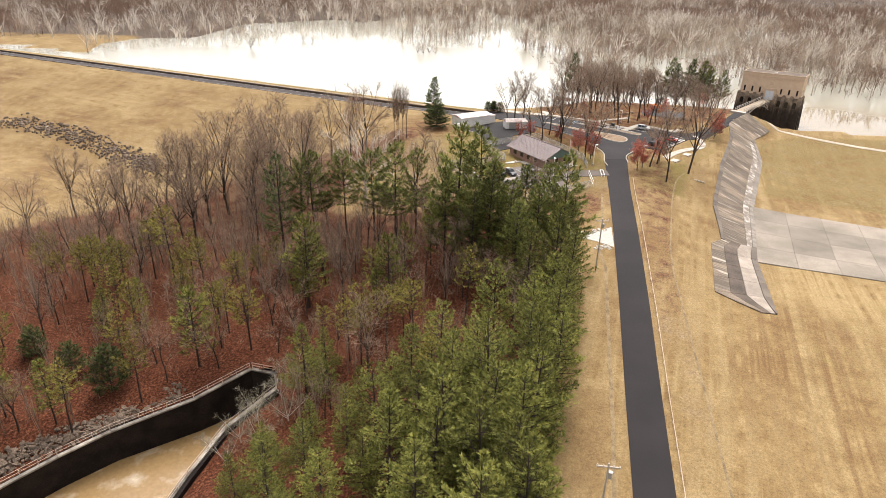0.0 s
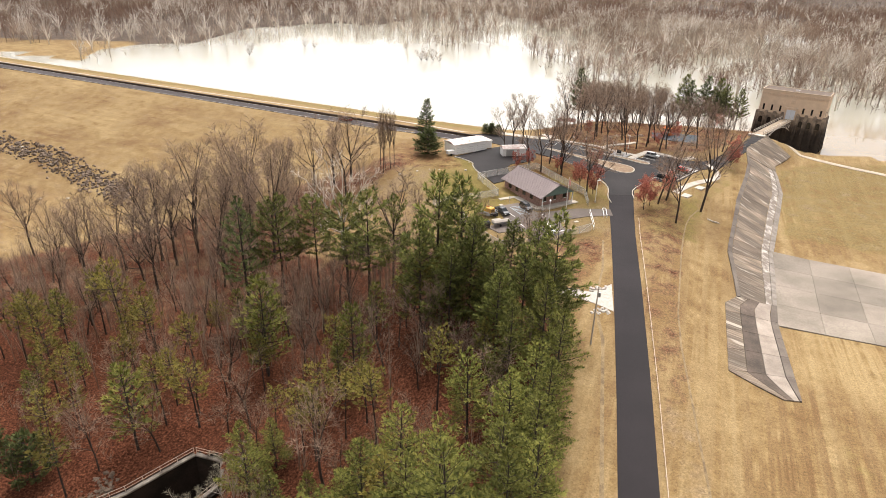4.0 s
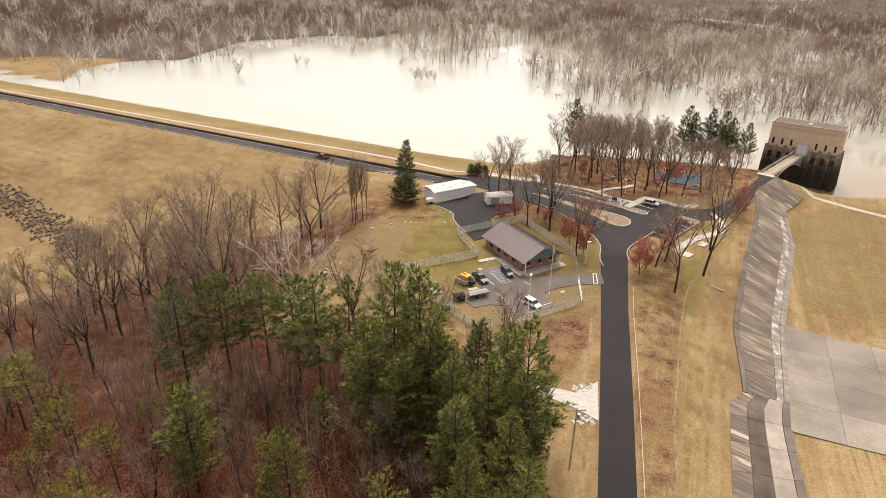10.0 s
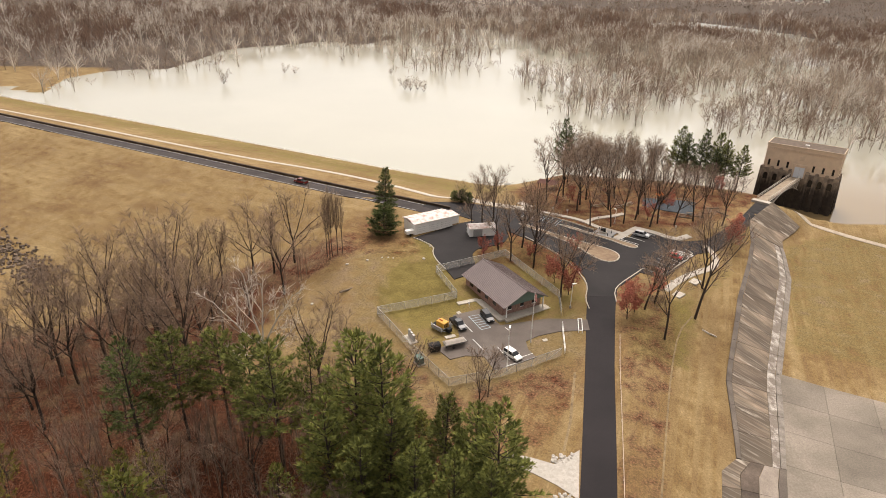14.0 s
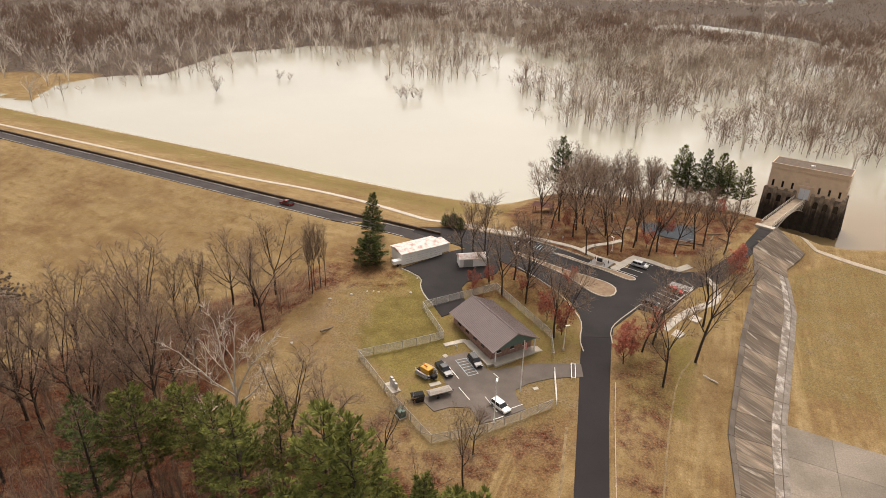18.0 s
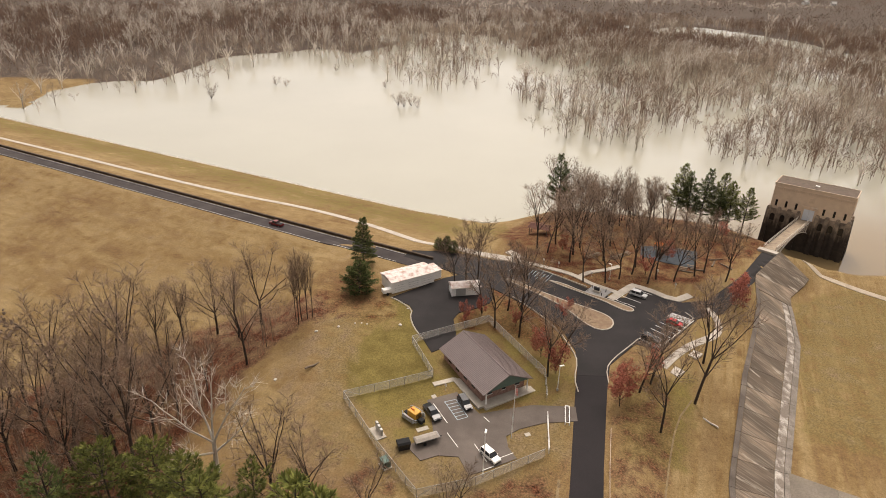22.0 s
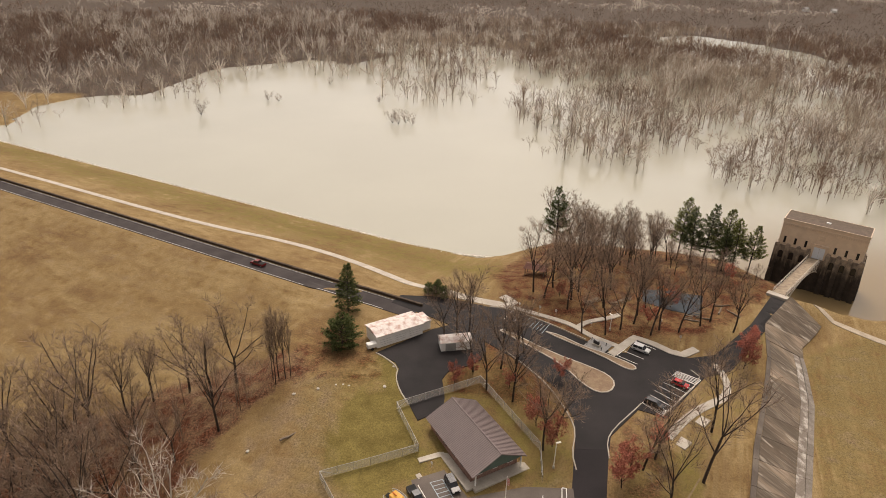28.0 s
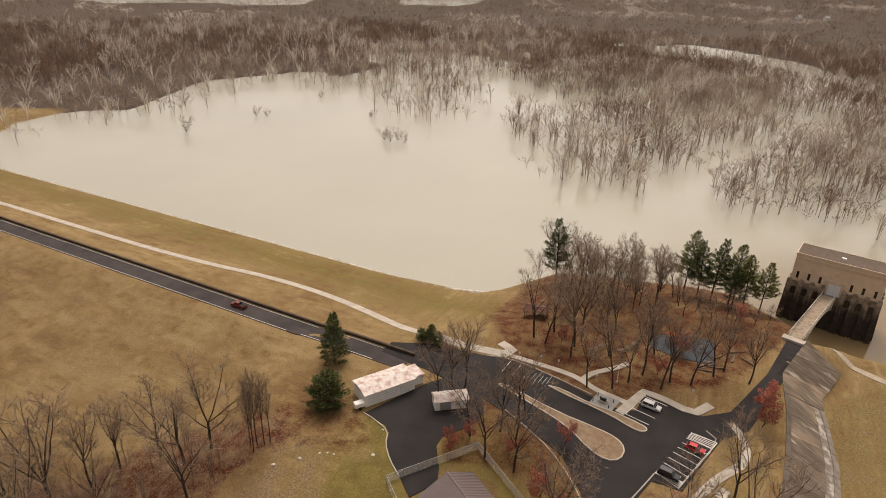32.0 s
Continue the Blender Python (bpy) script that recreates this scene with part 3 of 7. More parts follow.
def strip(bm, a, b, lift=0.08, skirt=0.25, rows=4, height=None):
    """A paved band between two lines of as many points, laid on the ground, with its edges turned down."""
    h = height or ground_z
    rings = []
    for (x0, y0), (x1, y1) in zip(a, b):
        ring = [bm.verts.new((x0, y0, h(x0, y0) + lift - skirt))]
        for j in range(rows + 1):
            x, y = x0 + (x1 - x0) * j / rows, y0 + (y1 - y0) * j / rows
            ring.append(bm.verts.new((x, y, h(x, y) + lift)))
        ring.append(bm.verts.new((x1, y1, h(x1, y1) + lift - skirt)))
        rings.append(ring)
    for r, s in zip(rings, rings[1:]):
        for i in range(len(r) - 1):
            bm.faces.new((r[i], r[i + 1], s[i + 1], s[i]))
    bmesh.ops.recalc_face_normals(bm, faces=bm.faces[:])


def patch(bm, ring, lift=0.1, skirt=0.3, step=2.0):
    """A paved area in a ring of corners, laid on the ground on a grid."""
    ring = dense(ring + ring[:1], step)[:-1]
    outer = [bm.verts.new((x, y, 0)) for x, y in ring]
    face = bm.faces.new(outer)
    xs, ys = [p[0] for p in ring], [p[1] for p in ring]
    for axis, lo, hi in ((0, min(xs), max(xs)), (1, min(ys), max(ys))):
        at = lo + step
        while at < hi:
            co, no = ((at, 0, 0), (1, 0, 0)) if axis == 0 else ((0, at, 0), (0, 1, 0))
            bmesh.ops.bisect_plane(bm, geom=bm.verts[:] + bm.edges[:] + bm.faces[:], plane_co=co, plane_no=no)
            at += step
    for v in bm.verts:
        v.co.z = ground_z(v.co.x, v.co.y) + lift
    rim = [e for e in bm.edges if e.is_boundary]
    r = bmesh.ops.extrude_edge_only(bm, edges=rim)
    for v in r["geom"]:
        if isinstance(v, bmesh.types.BMVert):
            v.co.z -= skirt
    bmesh.ops.recalc_face_normals(bm, faces=bm.faces[:])
    if sum(f.normal.z for f in bm.faces) < 0:
        bmesh.ops.reverse_faces(bm, faces=bm.faces[:])


# ---- water ----
bm = bmesh.new()
shore_us = [-150, -100, -60, -30, 0, 60, 140, 240, 360, 520]
rows_y = []
for u in shore_us:
    x, y = 16.0 - 0.893 * u + 0.45 * 24, 218.2 + 0.45 * u + 0.893 * 24
    rows_y.append([bm.verts.new((x + k * 0.45 * s, y + k * 0.893 * s, -9.5)) for k, s in zip((0, 40, 120, 300, 800, 2000, 4300), (1,) * 7)])
rows_y.insert(0, [bm.verts.new((v.co.x + 3000, v.co.y - 400, -9.5)) for v in rows_y[0]])
rows_y.append([bm.verts.new((v.co.x - 3000, v.co.y + 1500, -9.5)) for v in rows_y[-1]])
for a, b in zip(rows_y, rows_y[1:]):
    for i in range(6):
        bm.faces.new((a[i], a[i + 1], b[i + 1], b[i]))
bmesh.ops.recalc_face_normals(bm, faces=bm.faces[:])
if sum(f.normal.z for f in bm.faces) < 0:
    bmesh.ops.reverse_faces(bm, faces=bm.faces[:])
solid("lake_water", bm, LAKE, "flooded lake of still, silty tan water", "lake", kind="structure")


# ---- roads and paving ----
ROAD = [(-9.5, -120.0), (15.5, 2.0), (22.5, 36.0), (26.1, 54.0), (29.3, 70.0), (34.2, 93.0), (39.5, 119.0), (44.9, 146.0), (47.8, 160.0), (50.6, 173.0)]
HALF = [2.55, 2.55, 2.55, 2.55, 2.55, 2.6, 2.65, 2.7, 2.95, 3.2]
axis = dense(ROAD, 2.0)
half = [float(np.interp(y, [p[1] for p in ROAD], HALF)) for _, y in axis]
lft = [(x - h, y) for (x, y), h in zip(axis, half)]
rgt = [(x + h, y) for (x, y), h in zip(axis, half)]
bm = bmesh.new()
strip(bm, lft, rgt, 0.10)
road = solid("road", bm, ASPHALT_OLD, "narrow dark asphalt lane with worn edges", "road", kind="structure")
LOT = [(47.3, 171.0), (48.0, 179.0), (45.9, 187.4), (40.0, 195.0), (30.0, 205.0), (19.0, 213.0), (8.0, 219.6), (10.0, 223.6), (21.0, 223.5), (32.0, 219.5), (38.0, 218.0), (46.0, 213.0), (55.3, 205.0), (60.0, 201.4), (63.4, 201.2), (67.0, 207.6), (72.0, 205.0), (77.0, 200.6), (84.0, 203.0), (98.0, 217.0), (109.0, 231.0), (112.6, 229.0), (100.0, 214.0), (86.0, 198.0), (79.0, 194.6), (66.6, 180.6), (61.4, 182.2), (54.4, 174.6), (53.4, 171.0)]
bm = bmesh.new()
patch(bm, LOT, 0.13)
parking = solid("parking_lot", bm, ASPHALT_NEW, "fresh black asphalt drive and parking lot", "parking lot", kind="structure")
WESTLOT = [(7.1, 197.6), (9.4, 195.9), (11.6, 194.2), (12.6, 192.0), (12.4, 189.0), (13.6, 185.0), (15.6, 181.2), (17.7, 176.6), (22.5, 180.0), (22.7, 183.4), (22.0, 188.9), (23.2, 191.6), (27.3, 193.9), (30.4, 196.4), (31.5, 199.5), (31.2, 204.5), (28.2, 208.3), (24.0, 210.5), (19.2, 208.0)]
bm = bmesh.new()
patch(bm, WESTLOT, 0.16)
solid("service_yard", bm, ASPHALT_NEW, "black asphalt yard before the garage", "yard", kind="structure")
OFFICELOT = [(17.6, 162.4), (23.2, 165.0), (27.4, 159.2), (37.2, 161.8), (45.4, 161.8), (45.2, 157.9), (39.1, 157.1), (34.5, 155.4), (32.0, 153.6), (32.2, 151.0), (33.5, 148.4), (28.4, 145.8), (25.4, 144.6), (23.7, 148.5), (20.2, 148.6), (17.3, 147.3), (14.8, 150.4), (16.6, 152.0), (19.2, 153.2), (18.9, 156.0)]
bm = bmesh.new()
patch(bm, OFFICELOT, 0.12)
solid("office_lot", bm, ASPHALT_GREY, "worn grey asphalt lot with painted bays", "parking lot", kind="structure")


def dam_line(n, u):
    """A point on the dam: n metres upstream of its wall, u metres along the crest from the parking lot."""
    return (16.0 - 0.893 * u + 0.45 * n, 218.2 + 0.45 * u + 0.893 * n)


us = [0, 3, 6] + list(np.arange(10, 420, 6.0))
bm = bmesh.new()
strip(bm, [dam_line(-6.3, u) for u in us], [dam_line(-0.7, u) for u in us], 0.11)
solid("dam_road", bm, ASPHALT_CREST, "grey asphalt road along the dam crest", "road", kind="structure")
WALLSTONE = mat("dark_brown_wall_stone", (0.105, 0.072, 0.05), 0.9, 0.3, 0.6, 6, 0.5, second=(0.06, 0.042, 0.03))
wall = tagged(new("dam_wall"), "low dark stone wall along the dam road", "wall", kind="structure")
for i in range(70):
    a, b = dam_line(0, i * 6.0), dam_line(0, i * 6.0 + 5.94)
    m = Matrix.Translation((a[0], a[1], ground_z(*a))) @ pose(0, 0, 0, 0, 0, math.degrees(math.atan2(b[1] - a[1], b[0] - a[0])))
    bm = bmesh.new()
    box(bm, 0, -0.22, -0.4, 5.94, 0.22, 0.72, m, 0.03)
    box(bm, 0, -0.3, 0.72, 5.94, 0.3, 0.84, m, 0.02)
    part("wall_section", bm, WALLSTONE, wall)
PATHLINE = smooth_line([(-340.0, 399.0), (-163.0, 320.5), (-80.0, 280.0), (-52.0, 268.5), (-34.0, 263.5), (-18.0, 256.5), (-4.0, 247.5), (8.0, 237.5), (18.7, 228.4), (24.0, 225.2), (30.0, 222.4), (36.6, 220.6)], 2)
bm = bmesh.new()
pl = dense(PATHLINE, 3.0)
strip(bm, offset(pl, 1.35), offset(pl, -1.35), 0.09)
solid("lakeside_path", bm, CONCRETE, "pale concrete path above the lake", "path", kind="structure")
bm = bmesh.new()
el = dense([dam_line(46.7, 400), dam_line(46.7, 230), dam_line(47.8, 80), dam_line(48.7, 20), (29.0, 269.5), (40.0, 268.0), (50.0, 268.0), (58.0, 272.0)], 2.0)
for x, y in el:
    for _ in range(5):
        px, py, s = x + random.uniform(-1, 1), y + random.uniform(-0.9, 0.4), random.uniform(0.15, 0.32)
        m = Matrix.Translation((px, py, -9.42)) @ pose(0, 0, 0, *[random.uniform(0, 360) for _ in range(3)])
        box(bm, -s, -s * 0.7, -s * 0.45, s, s * 0.7, s * 0.45, m)
SHORESTONE = mat("shore_stone", (0.62, 0.57, 0.5), 0.9, 0.25, 0.7, 5, 0.5, second=(0.4, 0.35, 0.29))
tagged(solid("shore_rocks", bm, SHORESTONE, "pale rock edging along the waterline", "rocks"), kind="stuff")

bm = bmesh.new()
strip(bm, offset(el, 0.5), offset(el, -0.5), 0.0, 0.4, 2, lambda x, y: -9.36)
solid("shore_edging", bm, SHORESTONE, "pale stone edging along the waterline", "edging", kind="structure")

# ---- concrete spillway side ----
ys = list(np.arange(96, 230.5, 6.4))


def slab_left(y):
    return float(np.interp(y, [94.7, 102, 126, 127.5, 133, 148, 168, 176, 193, 205, 217, 231], [59.5, 51.8, 60.5, 63.5, 65.2, 69.3, 78.6, 82.2, 91.2, 97, 101.2, 114]))


def slab_right(y):
    return float(np.interp(y, [94.7, 121, 154, 181, 195, 209, 214, 223.7, 230.7], [60.5, 69.2, 83.4, 97.5, 104.7, 109.2, 110.2, 120.2, 113.6]))


spill = tagged(new("spillway_slope"), "long stained concrete spillway slope in panels", "spillway", kind="structure")
for y0, y1 in zip(ys, ys[1:]):
    cuts = [0, 0.28, 0.56, 0.86, 1.0] if y0 < 126 else [0, 0.1, 0.72, 0.88, 1.0] if y0 < 208 else [0, 1.0]
    for u0, u1 in zip(cuts, cuts[1:]):
        sub = max(1, round((u1 - u0) * 4))
        bm = bmesh.new()
        grid = []
        for r in range(3):
            row = []
            for q in range(sub + 1):
                y = y0 + 0.04 + (y1 - y0 - 0.08) * r / 2
                wide = slab_right(y) - slab_left(y)
                a, b = u0 + 0.04 / wide, u1 - 0.04 / wide
                x = slab_left(y) + wide * (a + (b - a) * q / sub)
                row.append((x, y, ground_z(x, y) + (0.34 if u1 <= 0.1 else 0.3 if u1 == 1.0 else 0.2)))
            grid.append(row)
        top = [[bm.verts.new(p) for p in row] for row in grid]
        for r in range(2):
            for q in range(sub):
                bm.faces.new((top[r][q], top[r][q + 1], top[r + 1][q + 1], top[r + 1][q]))
        rim = [e for e in bm.edges if e.is_boundary]
        for v in bmesh.ops.extrude_edge_only(bm, edges=rim)["geom"]:
            if isinstance(v, bmesh.types.BMVert):
                v.co.z -= 0.5
        if y0 < 126:
            part("panel", bm, {0.28: STREAKED, 0.56: DARKPANEL, 0.86: TANPANEL, 1.0: CURBWET}[u1], spill)
        elif len(cuts) == 5 and u1 == 1.0:
            part("margin", bm, MARGIN, spill, "strip of grey gravel along the slope")
        elif len(cuts) == 5 and u0 == 0.72:
            part("gutter_panel", bm, GUTTER, spill, "gutter panel caked with pale silt")
        else:
            part("panel", bm, CURBWET if u1 == 0.1 else STREAKED, spill)
apron = tagged(new("spillway_apron"), "broad flat pale grey concrete apron", "apron", kind="structure")
for i in range(11):
    for j in range(4):
        def at(a, b):
            p0 = Vector((82.6 + 14.7 * a / 2, 154.2 - 7.0 * a / 2))
            p1 = Vector((69.0 + 14.9 * a / 2, 120.9 - 6.24 * a / 2))
            return p0.lerp(p1, b / 4)
        g = 0.003
        c = [at(i + g, j + g), at(i + 1 - g, j + g), at(i + 1 - g, j + 1 - g), at(i + g, j + 1 - g)]
        bm = bmesh.new()
        zt = [max(ground_z(*p), -8.3) + 0.16 for p in c]
        top = [bm.verts.new((*p, z)) for p, z in zip(c, zt)]
        low = [bm.verts.new((*p, z - 0.4)) for p, z in zip(c, zt)]
        bm.faces.new(top[::-1])
        for q in range(4):
            bm.faces.new((top[q], low[q], low[(q + 1) % 4], top[(q + 1) % 4]))
        part("panel", bm, APRON, apron)
bm = bmesh.new()
TRACK = mat("tan_gravel_track", (0.43, 0.36, 0.28), 0.95, 0.2, 0.5, 6, 0.5, second=(0.33, 0.275, 0.21))
el = smooth_line([(120.5, 234.0), (123.0, 231.2), (125.4, 227.6), (130.5, 222.2), (136.4, 217.3), (150.0, 208.0), (230.0, 180.0)], 2)
el = dense(el, 3.0)
strip(bm, offset(el, 1.05), offset(el, -1.05), 0.12)
solid("spillway_path", bm, TRACK, "pale gravel track past the spillway head", "path", kind="structure")


# ---- outlet canal ----
canal = tagged(new("outlet_canal"), "deep outlet channel with near-black concrete walls", "canal", kind="structure")
for ring in (CANAL[0:6], CANAL[5:8], CANAL[7:12]):
    for a, b in zip(ring, ring[1:]):
        d = Vector((b[0] - a[0], b[1] - a[1]))
        nrm = Vector((-d.y, d.x)).normalized() * 1.1
        bm = bmesh.new()
        za, zb = ground_z(a[0] + nrm.x * 2, a[1] + nrm.y * 2) + 0.35, ground_z(b[0] + nrm.x * 2, b[1] + nrm.y * 2) + 0.35
        if ring[0] != CANAL[7]:
            za, zb = [float(np.interp(p[1], [40, 68, 80, 87, 94], [-23, -21.7, -21.2, -20.4, -19])) for p in (a, b)]
        q = [(a[0], a[1]), (b[0], b[1]), (b[0] + nrm.x, b[1] + nrm.y), (a[0] + nrm.x, a[1] + nrm.y)]
        top = [bm.verts.new((x, y, z)) for (x, y), z in zip(q, (za, zb, zb, za))]
        low = [bm.verts.new((x, y, -30)) for x, y in q]
        bm.faces.new(top)
        for i in range(4):
            bm.faces.new((top[i], low[i], low[(i + 1) % 4], top[(i + 1) % 4]))
        bmesh.ops.recalc_face_normals(bm, faces=bm.faces[:])
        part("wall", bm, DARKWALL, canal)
        bm = bmesh.new()
        q = [(a[0] - nrm.x * 0.1, a[1] - nrm.y * 0.1), (b[0] - nrm.x * 0.1, b[1] - nrm.y * 0.1), (b[0] + nrm.x * 0.5, b[1] + nrm.y * 0.5), (a[0] + nrm.x * 0.5, a[1] + nrm.y * 0.5)]
        top = [bm.verts.new((x, y, z + 0.25)) for (x, y), z in zip(q, (za, zb, zb, za))]
        low = [bm.verts.new((x, y, z - 0.02)) for (x, y), z in zip(q, (za, zb, zb, za))]
        bm.faces.new(top)
        bm.faces.new(low[::-1])
        for i in range(4):
            bm.faces.new((top[i], low[i], low[(i + 1) % 4], top[(i + 1) % 4]))
        bmesh.ops.recalc_face_normals(bm, faces=bm.faces[:])
        part("coping", bm, STAINED, canal, "weathered concrete coping")
        k = max(1, round(d.length / 2.4))
        for rail in (0.55, 1.1):
            bm = bmesh.new()
            tube(bm, (a[0] + nrm.x * 0.4, a[1] + nrm.y * 0.4, za + 0.25 + rail), (b[0] + nrm.x * 0.4, b[1] + nrm.y * 0.4, zb + 0.25 + rail), 0.04)
            part("handrail", bm, TANRAIL, canal)
        for i in range(k + 1):
            p = Vector((*a, za)).lerp(Vector((*b, zb)), i / k) + Vector((nrm.x * 0.4, nrm.y * 0.4, 0.2))
            bm = bmesh.new()
            tube(bm, p, p + Vector((0, 0, 1.17)), 0.04)
            part("rail_post", bm, TANRAIL, canal)
bm = bmesh.new()
bm.faces.new([bm.verts.new((x, y, -27.2)) for x, y in CANAL])
bmesh.ops.triangulate(bm, faces=bm.faces[:])
solid("outflow_water", bm, RIVER, "turbulent muddy brown outflow in the channel", "water", kind="structure")


# ---- gate tower and footbridge ----
def quad_prism(bm, low, top, z0, z1, m=None):
    """A block between two rectangles (x0, y0, x1, y1)."""
    a = [bm.verts.new((x, y, z0)) for x, y in ((low[0], low[1]), (low[2], low[1]), (low[2], low[3]), (low[0], low[3]))]
    b = [bm.verts.new((x, y, z1)) for x, y in ((top[0], top[1]), (top[2], top[1]), (top[2], top[3]), (top[0], top[3]))]
    bm.faces.new(a[::-1])
    bm.faces.new(b)
    for i in range(4):
        bm.faces.new((a[i], a[(i + 1) % 4], b[(i + 1) % 4], b[i]))


TAN = mat("tan_brick", (0.68, 0.535, 0.40), 0.85, 0.1, 0.5, 10, 0.2, second=(0.6, 0.465, 0.345))
TANTRIM = mat("tan_stone_trim", (0.62, 0.48, 0.36), 0.8, 0.14, 0.8, 8, 0.2)


def tide_mat():
    """Tower concrete with vertical dark runs and a black high-water stain that fades out above it."""
    m = mat("stained_tower_base", (0.36, 0.285, 0.215), 0.8, 0.25, 0.6, 4, 0.4, second=(0.15, 0.12, 0.095))
    n, ln = m.node_tree.nodes, m.node_tree.links
    p = n["Principled BSDF"]
    src = p.inputs["Base Color"].links[0].from_socket
    geo = n.new("ShaderNodeNewGeometry")
    mp = n.new("ShaderNodeMapping")
    mp.vector_type = "TEXTURE"
    mp.inputs["Scale"].default_value = (0.7, 0.7, 14.0)
    run = n.new("ShaderNodeTexNoise")
    run.inputs["Scale"].default_value, run.inputs["Detail"].default_value = 1.0, 4
    ln.new(geo.outputs["Position"], mp.inputs["Vector"])
    ln.new(mp.outputs["Vector"], run.inputs["Vector"])
    sep = n.new("ShaderNodeSeparateXYZ")
    ln.new(geo.outputs["Position"], sep.inputs[0])
    high = n.new("ShaderNodeMath")
    high.operation, high.inputs[1].default_value = "MULTIPLY_ADD", 9.0
    ln.new(run.outputs["Fac"], high.inputs[0])
    ln.new(sep.outputs["Z"], high.inputs[2])
    f = n.new("ShaderNodeMapRange")
    f.inputs["From Min"].default_value, f.inputs["From Max"].default_value = 7.2, 0.6
    f.inputs["To Max"].default_value = 0.9
    ln.new(high.outputs[0], f.inputs["Value"])
    x = n.new("ShaderNodeMix")
    x.data_type = "RGBA"
    ln.new(f.outputs["Result"], x.inputs["Factor"])
    ln.new(src, x.inputs["A"])
    x.inputs["B"].default_value = (0.014, 0.010, 0.008, 1)
    ln.new(x.outputs["Result"], p.inputs["Base Color"])
    return m


TOWERBASE = tide_mat()
ROOFDARK = mat("dark_gravel_roof", (0.14, 0.105, 0.08), 0.95, 0.25, 0.6, 12, 0.4)
GLASS = mat("dark_window_glass", (0.015, 0.016, 0.018), 0.15, 0.1, 0.5, 3, 0, spec=0.5)
DOORWHITE = mat("pale_blue_white_door", (0.62, 0.66, 0.72), 0.5, 0.05, 0.6, 4, 0.1)
STEELWHITE = mat("galvanised_steel", (0.42, 0.41, 0.39), 0.5, 0.12, 0.8, 6, 0.1, metal=0.3)

DECK = mat("worn_tan_deck", (0.36, 0.29, 0.21), 0.85, 0.2, 0.7, 6, 0.2, second=(0.24, 0.18, 0.13))
tower = thing("gate_tower", pose(132.6, 254.4, 0, 0, 0, -36), "tan brick gate tower on a dark water-stained base", "tower")
bm = bmesh.new()
quad_prism(bm, (-12.15, -1.9, 12.15, 10.4), (-11.6, -0.35, 11.6, 9.2), -15, 2.6)
part("base", bm, TOWERBASE, tower, "dark stained battered concrete base")
bm = bmesh.new()
quad_prism(bm, (-11.25, 0, 11.25, 8.8), (-11.25, 0, 11.25, 8.8), 2.6, 10.6)
part("wall", bm, TAN, tower, "tan brick upper wall")
bm = bmesh.new()
for x0, y0, x1, y1 in ((-11.4, -0.15, 11.4, 0.1), (-11.4, 8.7, 11.4, 8.95), (-11.4, 0.1, -11.15, 8.7), (11.15, 0.1, 11.4, 8.7)):
    box(bm, x0, y0, 10.6, x1, y1, 11.15)
part("parapet", bm, TANTRIM, tower)
bm = bmesh.new()
box(bm, -11.15, 0.1, 10.55, 11.15, 8.7, 11.0)
part("roof", bm, ROOFDARK, tower, "dark gravel roof")
bm = bmesh.new()
box(bm, -0.6, 3.6, 10.9, 0.6, 4.4, 11.3)
part("roof_hatch", bm, WHITE, tower, "white roof hatch")
bm = bmesh.new()
box(bm, -11.35, -0.1, 9.6, 11.35, 8.9, 9.85)
part("cornice", bm, TANTRIM, tower)
for i in range(38):
    bm = bmesh.new()
    box(bm, -10.9 + i * 0.59, -0.16, 9.15, -10.6 + i * 0.59, 0.0, 9.6)
    part("dentil", bm, TANTRIM, tower)
for x in (-9.7, -6.8, -3.9, 3.9, 6.8, 9.7):
    bm = bmesh.new()
    box(bm, x - 0.32, -0.03, 3.5, x + 0.32, 0.05, 5.6)
    w = part("window", bm, GLASS, tower, "narrow dark slit window")
    bm = bmesh.new()
    box(bm, x - 0.5, -0.16, 3.3, x + 0.5, 0.0, 3.5)
    part("sill", bm, TANTRIM, w)
    bm = bmesh.new()
    box(bm, x - 0.45, -0.1, 5.6, x + 0.45, 0.0, 5.8)
    part("lintel", bm, TANTRIM, w)
for x in (-11.3, -8.3, -5.4, -2.6, 2.6, 5.4, 8.3, 11.3):
    bm = bmesh.new()
    quad_prism(bm, (x - 0.75, -2.3, x + 0.75, -1.2), (x - 0.6, -0.95, x + 0.6, 0.0), -12, 2.9)
    tube(bm, (x, -0.92, 2.8), (x, 0.0, 2.8), 0.62, sides=12)
    part("buttress", bm, TOWERBASE, tower, "stained concrete buttress with a rounded head")
for y in (1.2, 4.4, 7.6):
    for s in (-1, 1):
        bm = bmesh.new()
        lo, hi = s * 11.95, s * 11.5
        quad_prism(bm, (min(lo, lo + s * 0.6), y - 0.7, max(lo, lo + s * 0.6), y + 0.7), (min(hi - s * 0.1, hi + s * 0.3), y - 0.55, max(hi - s * 0.1, hi + s * 0.3), y + 0.55), -12, 2.9)
        part("buttress", bm, TOWERBASE, tower)
    bm = bmesh.new()
    box(bm, 11.2, y - 0.32, 3.5, 11.28, y + 0.32, 5.6)
    part("window", bm, GLASS, tower)
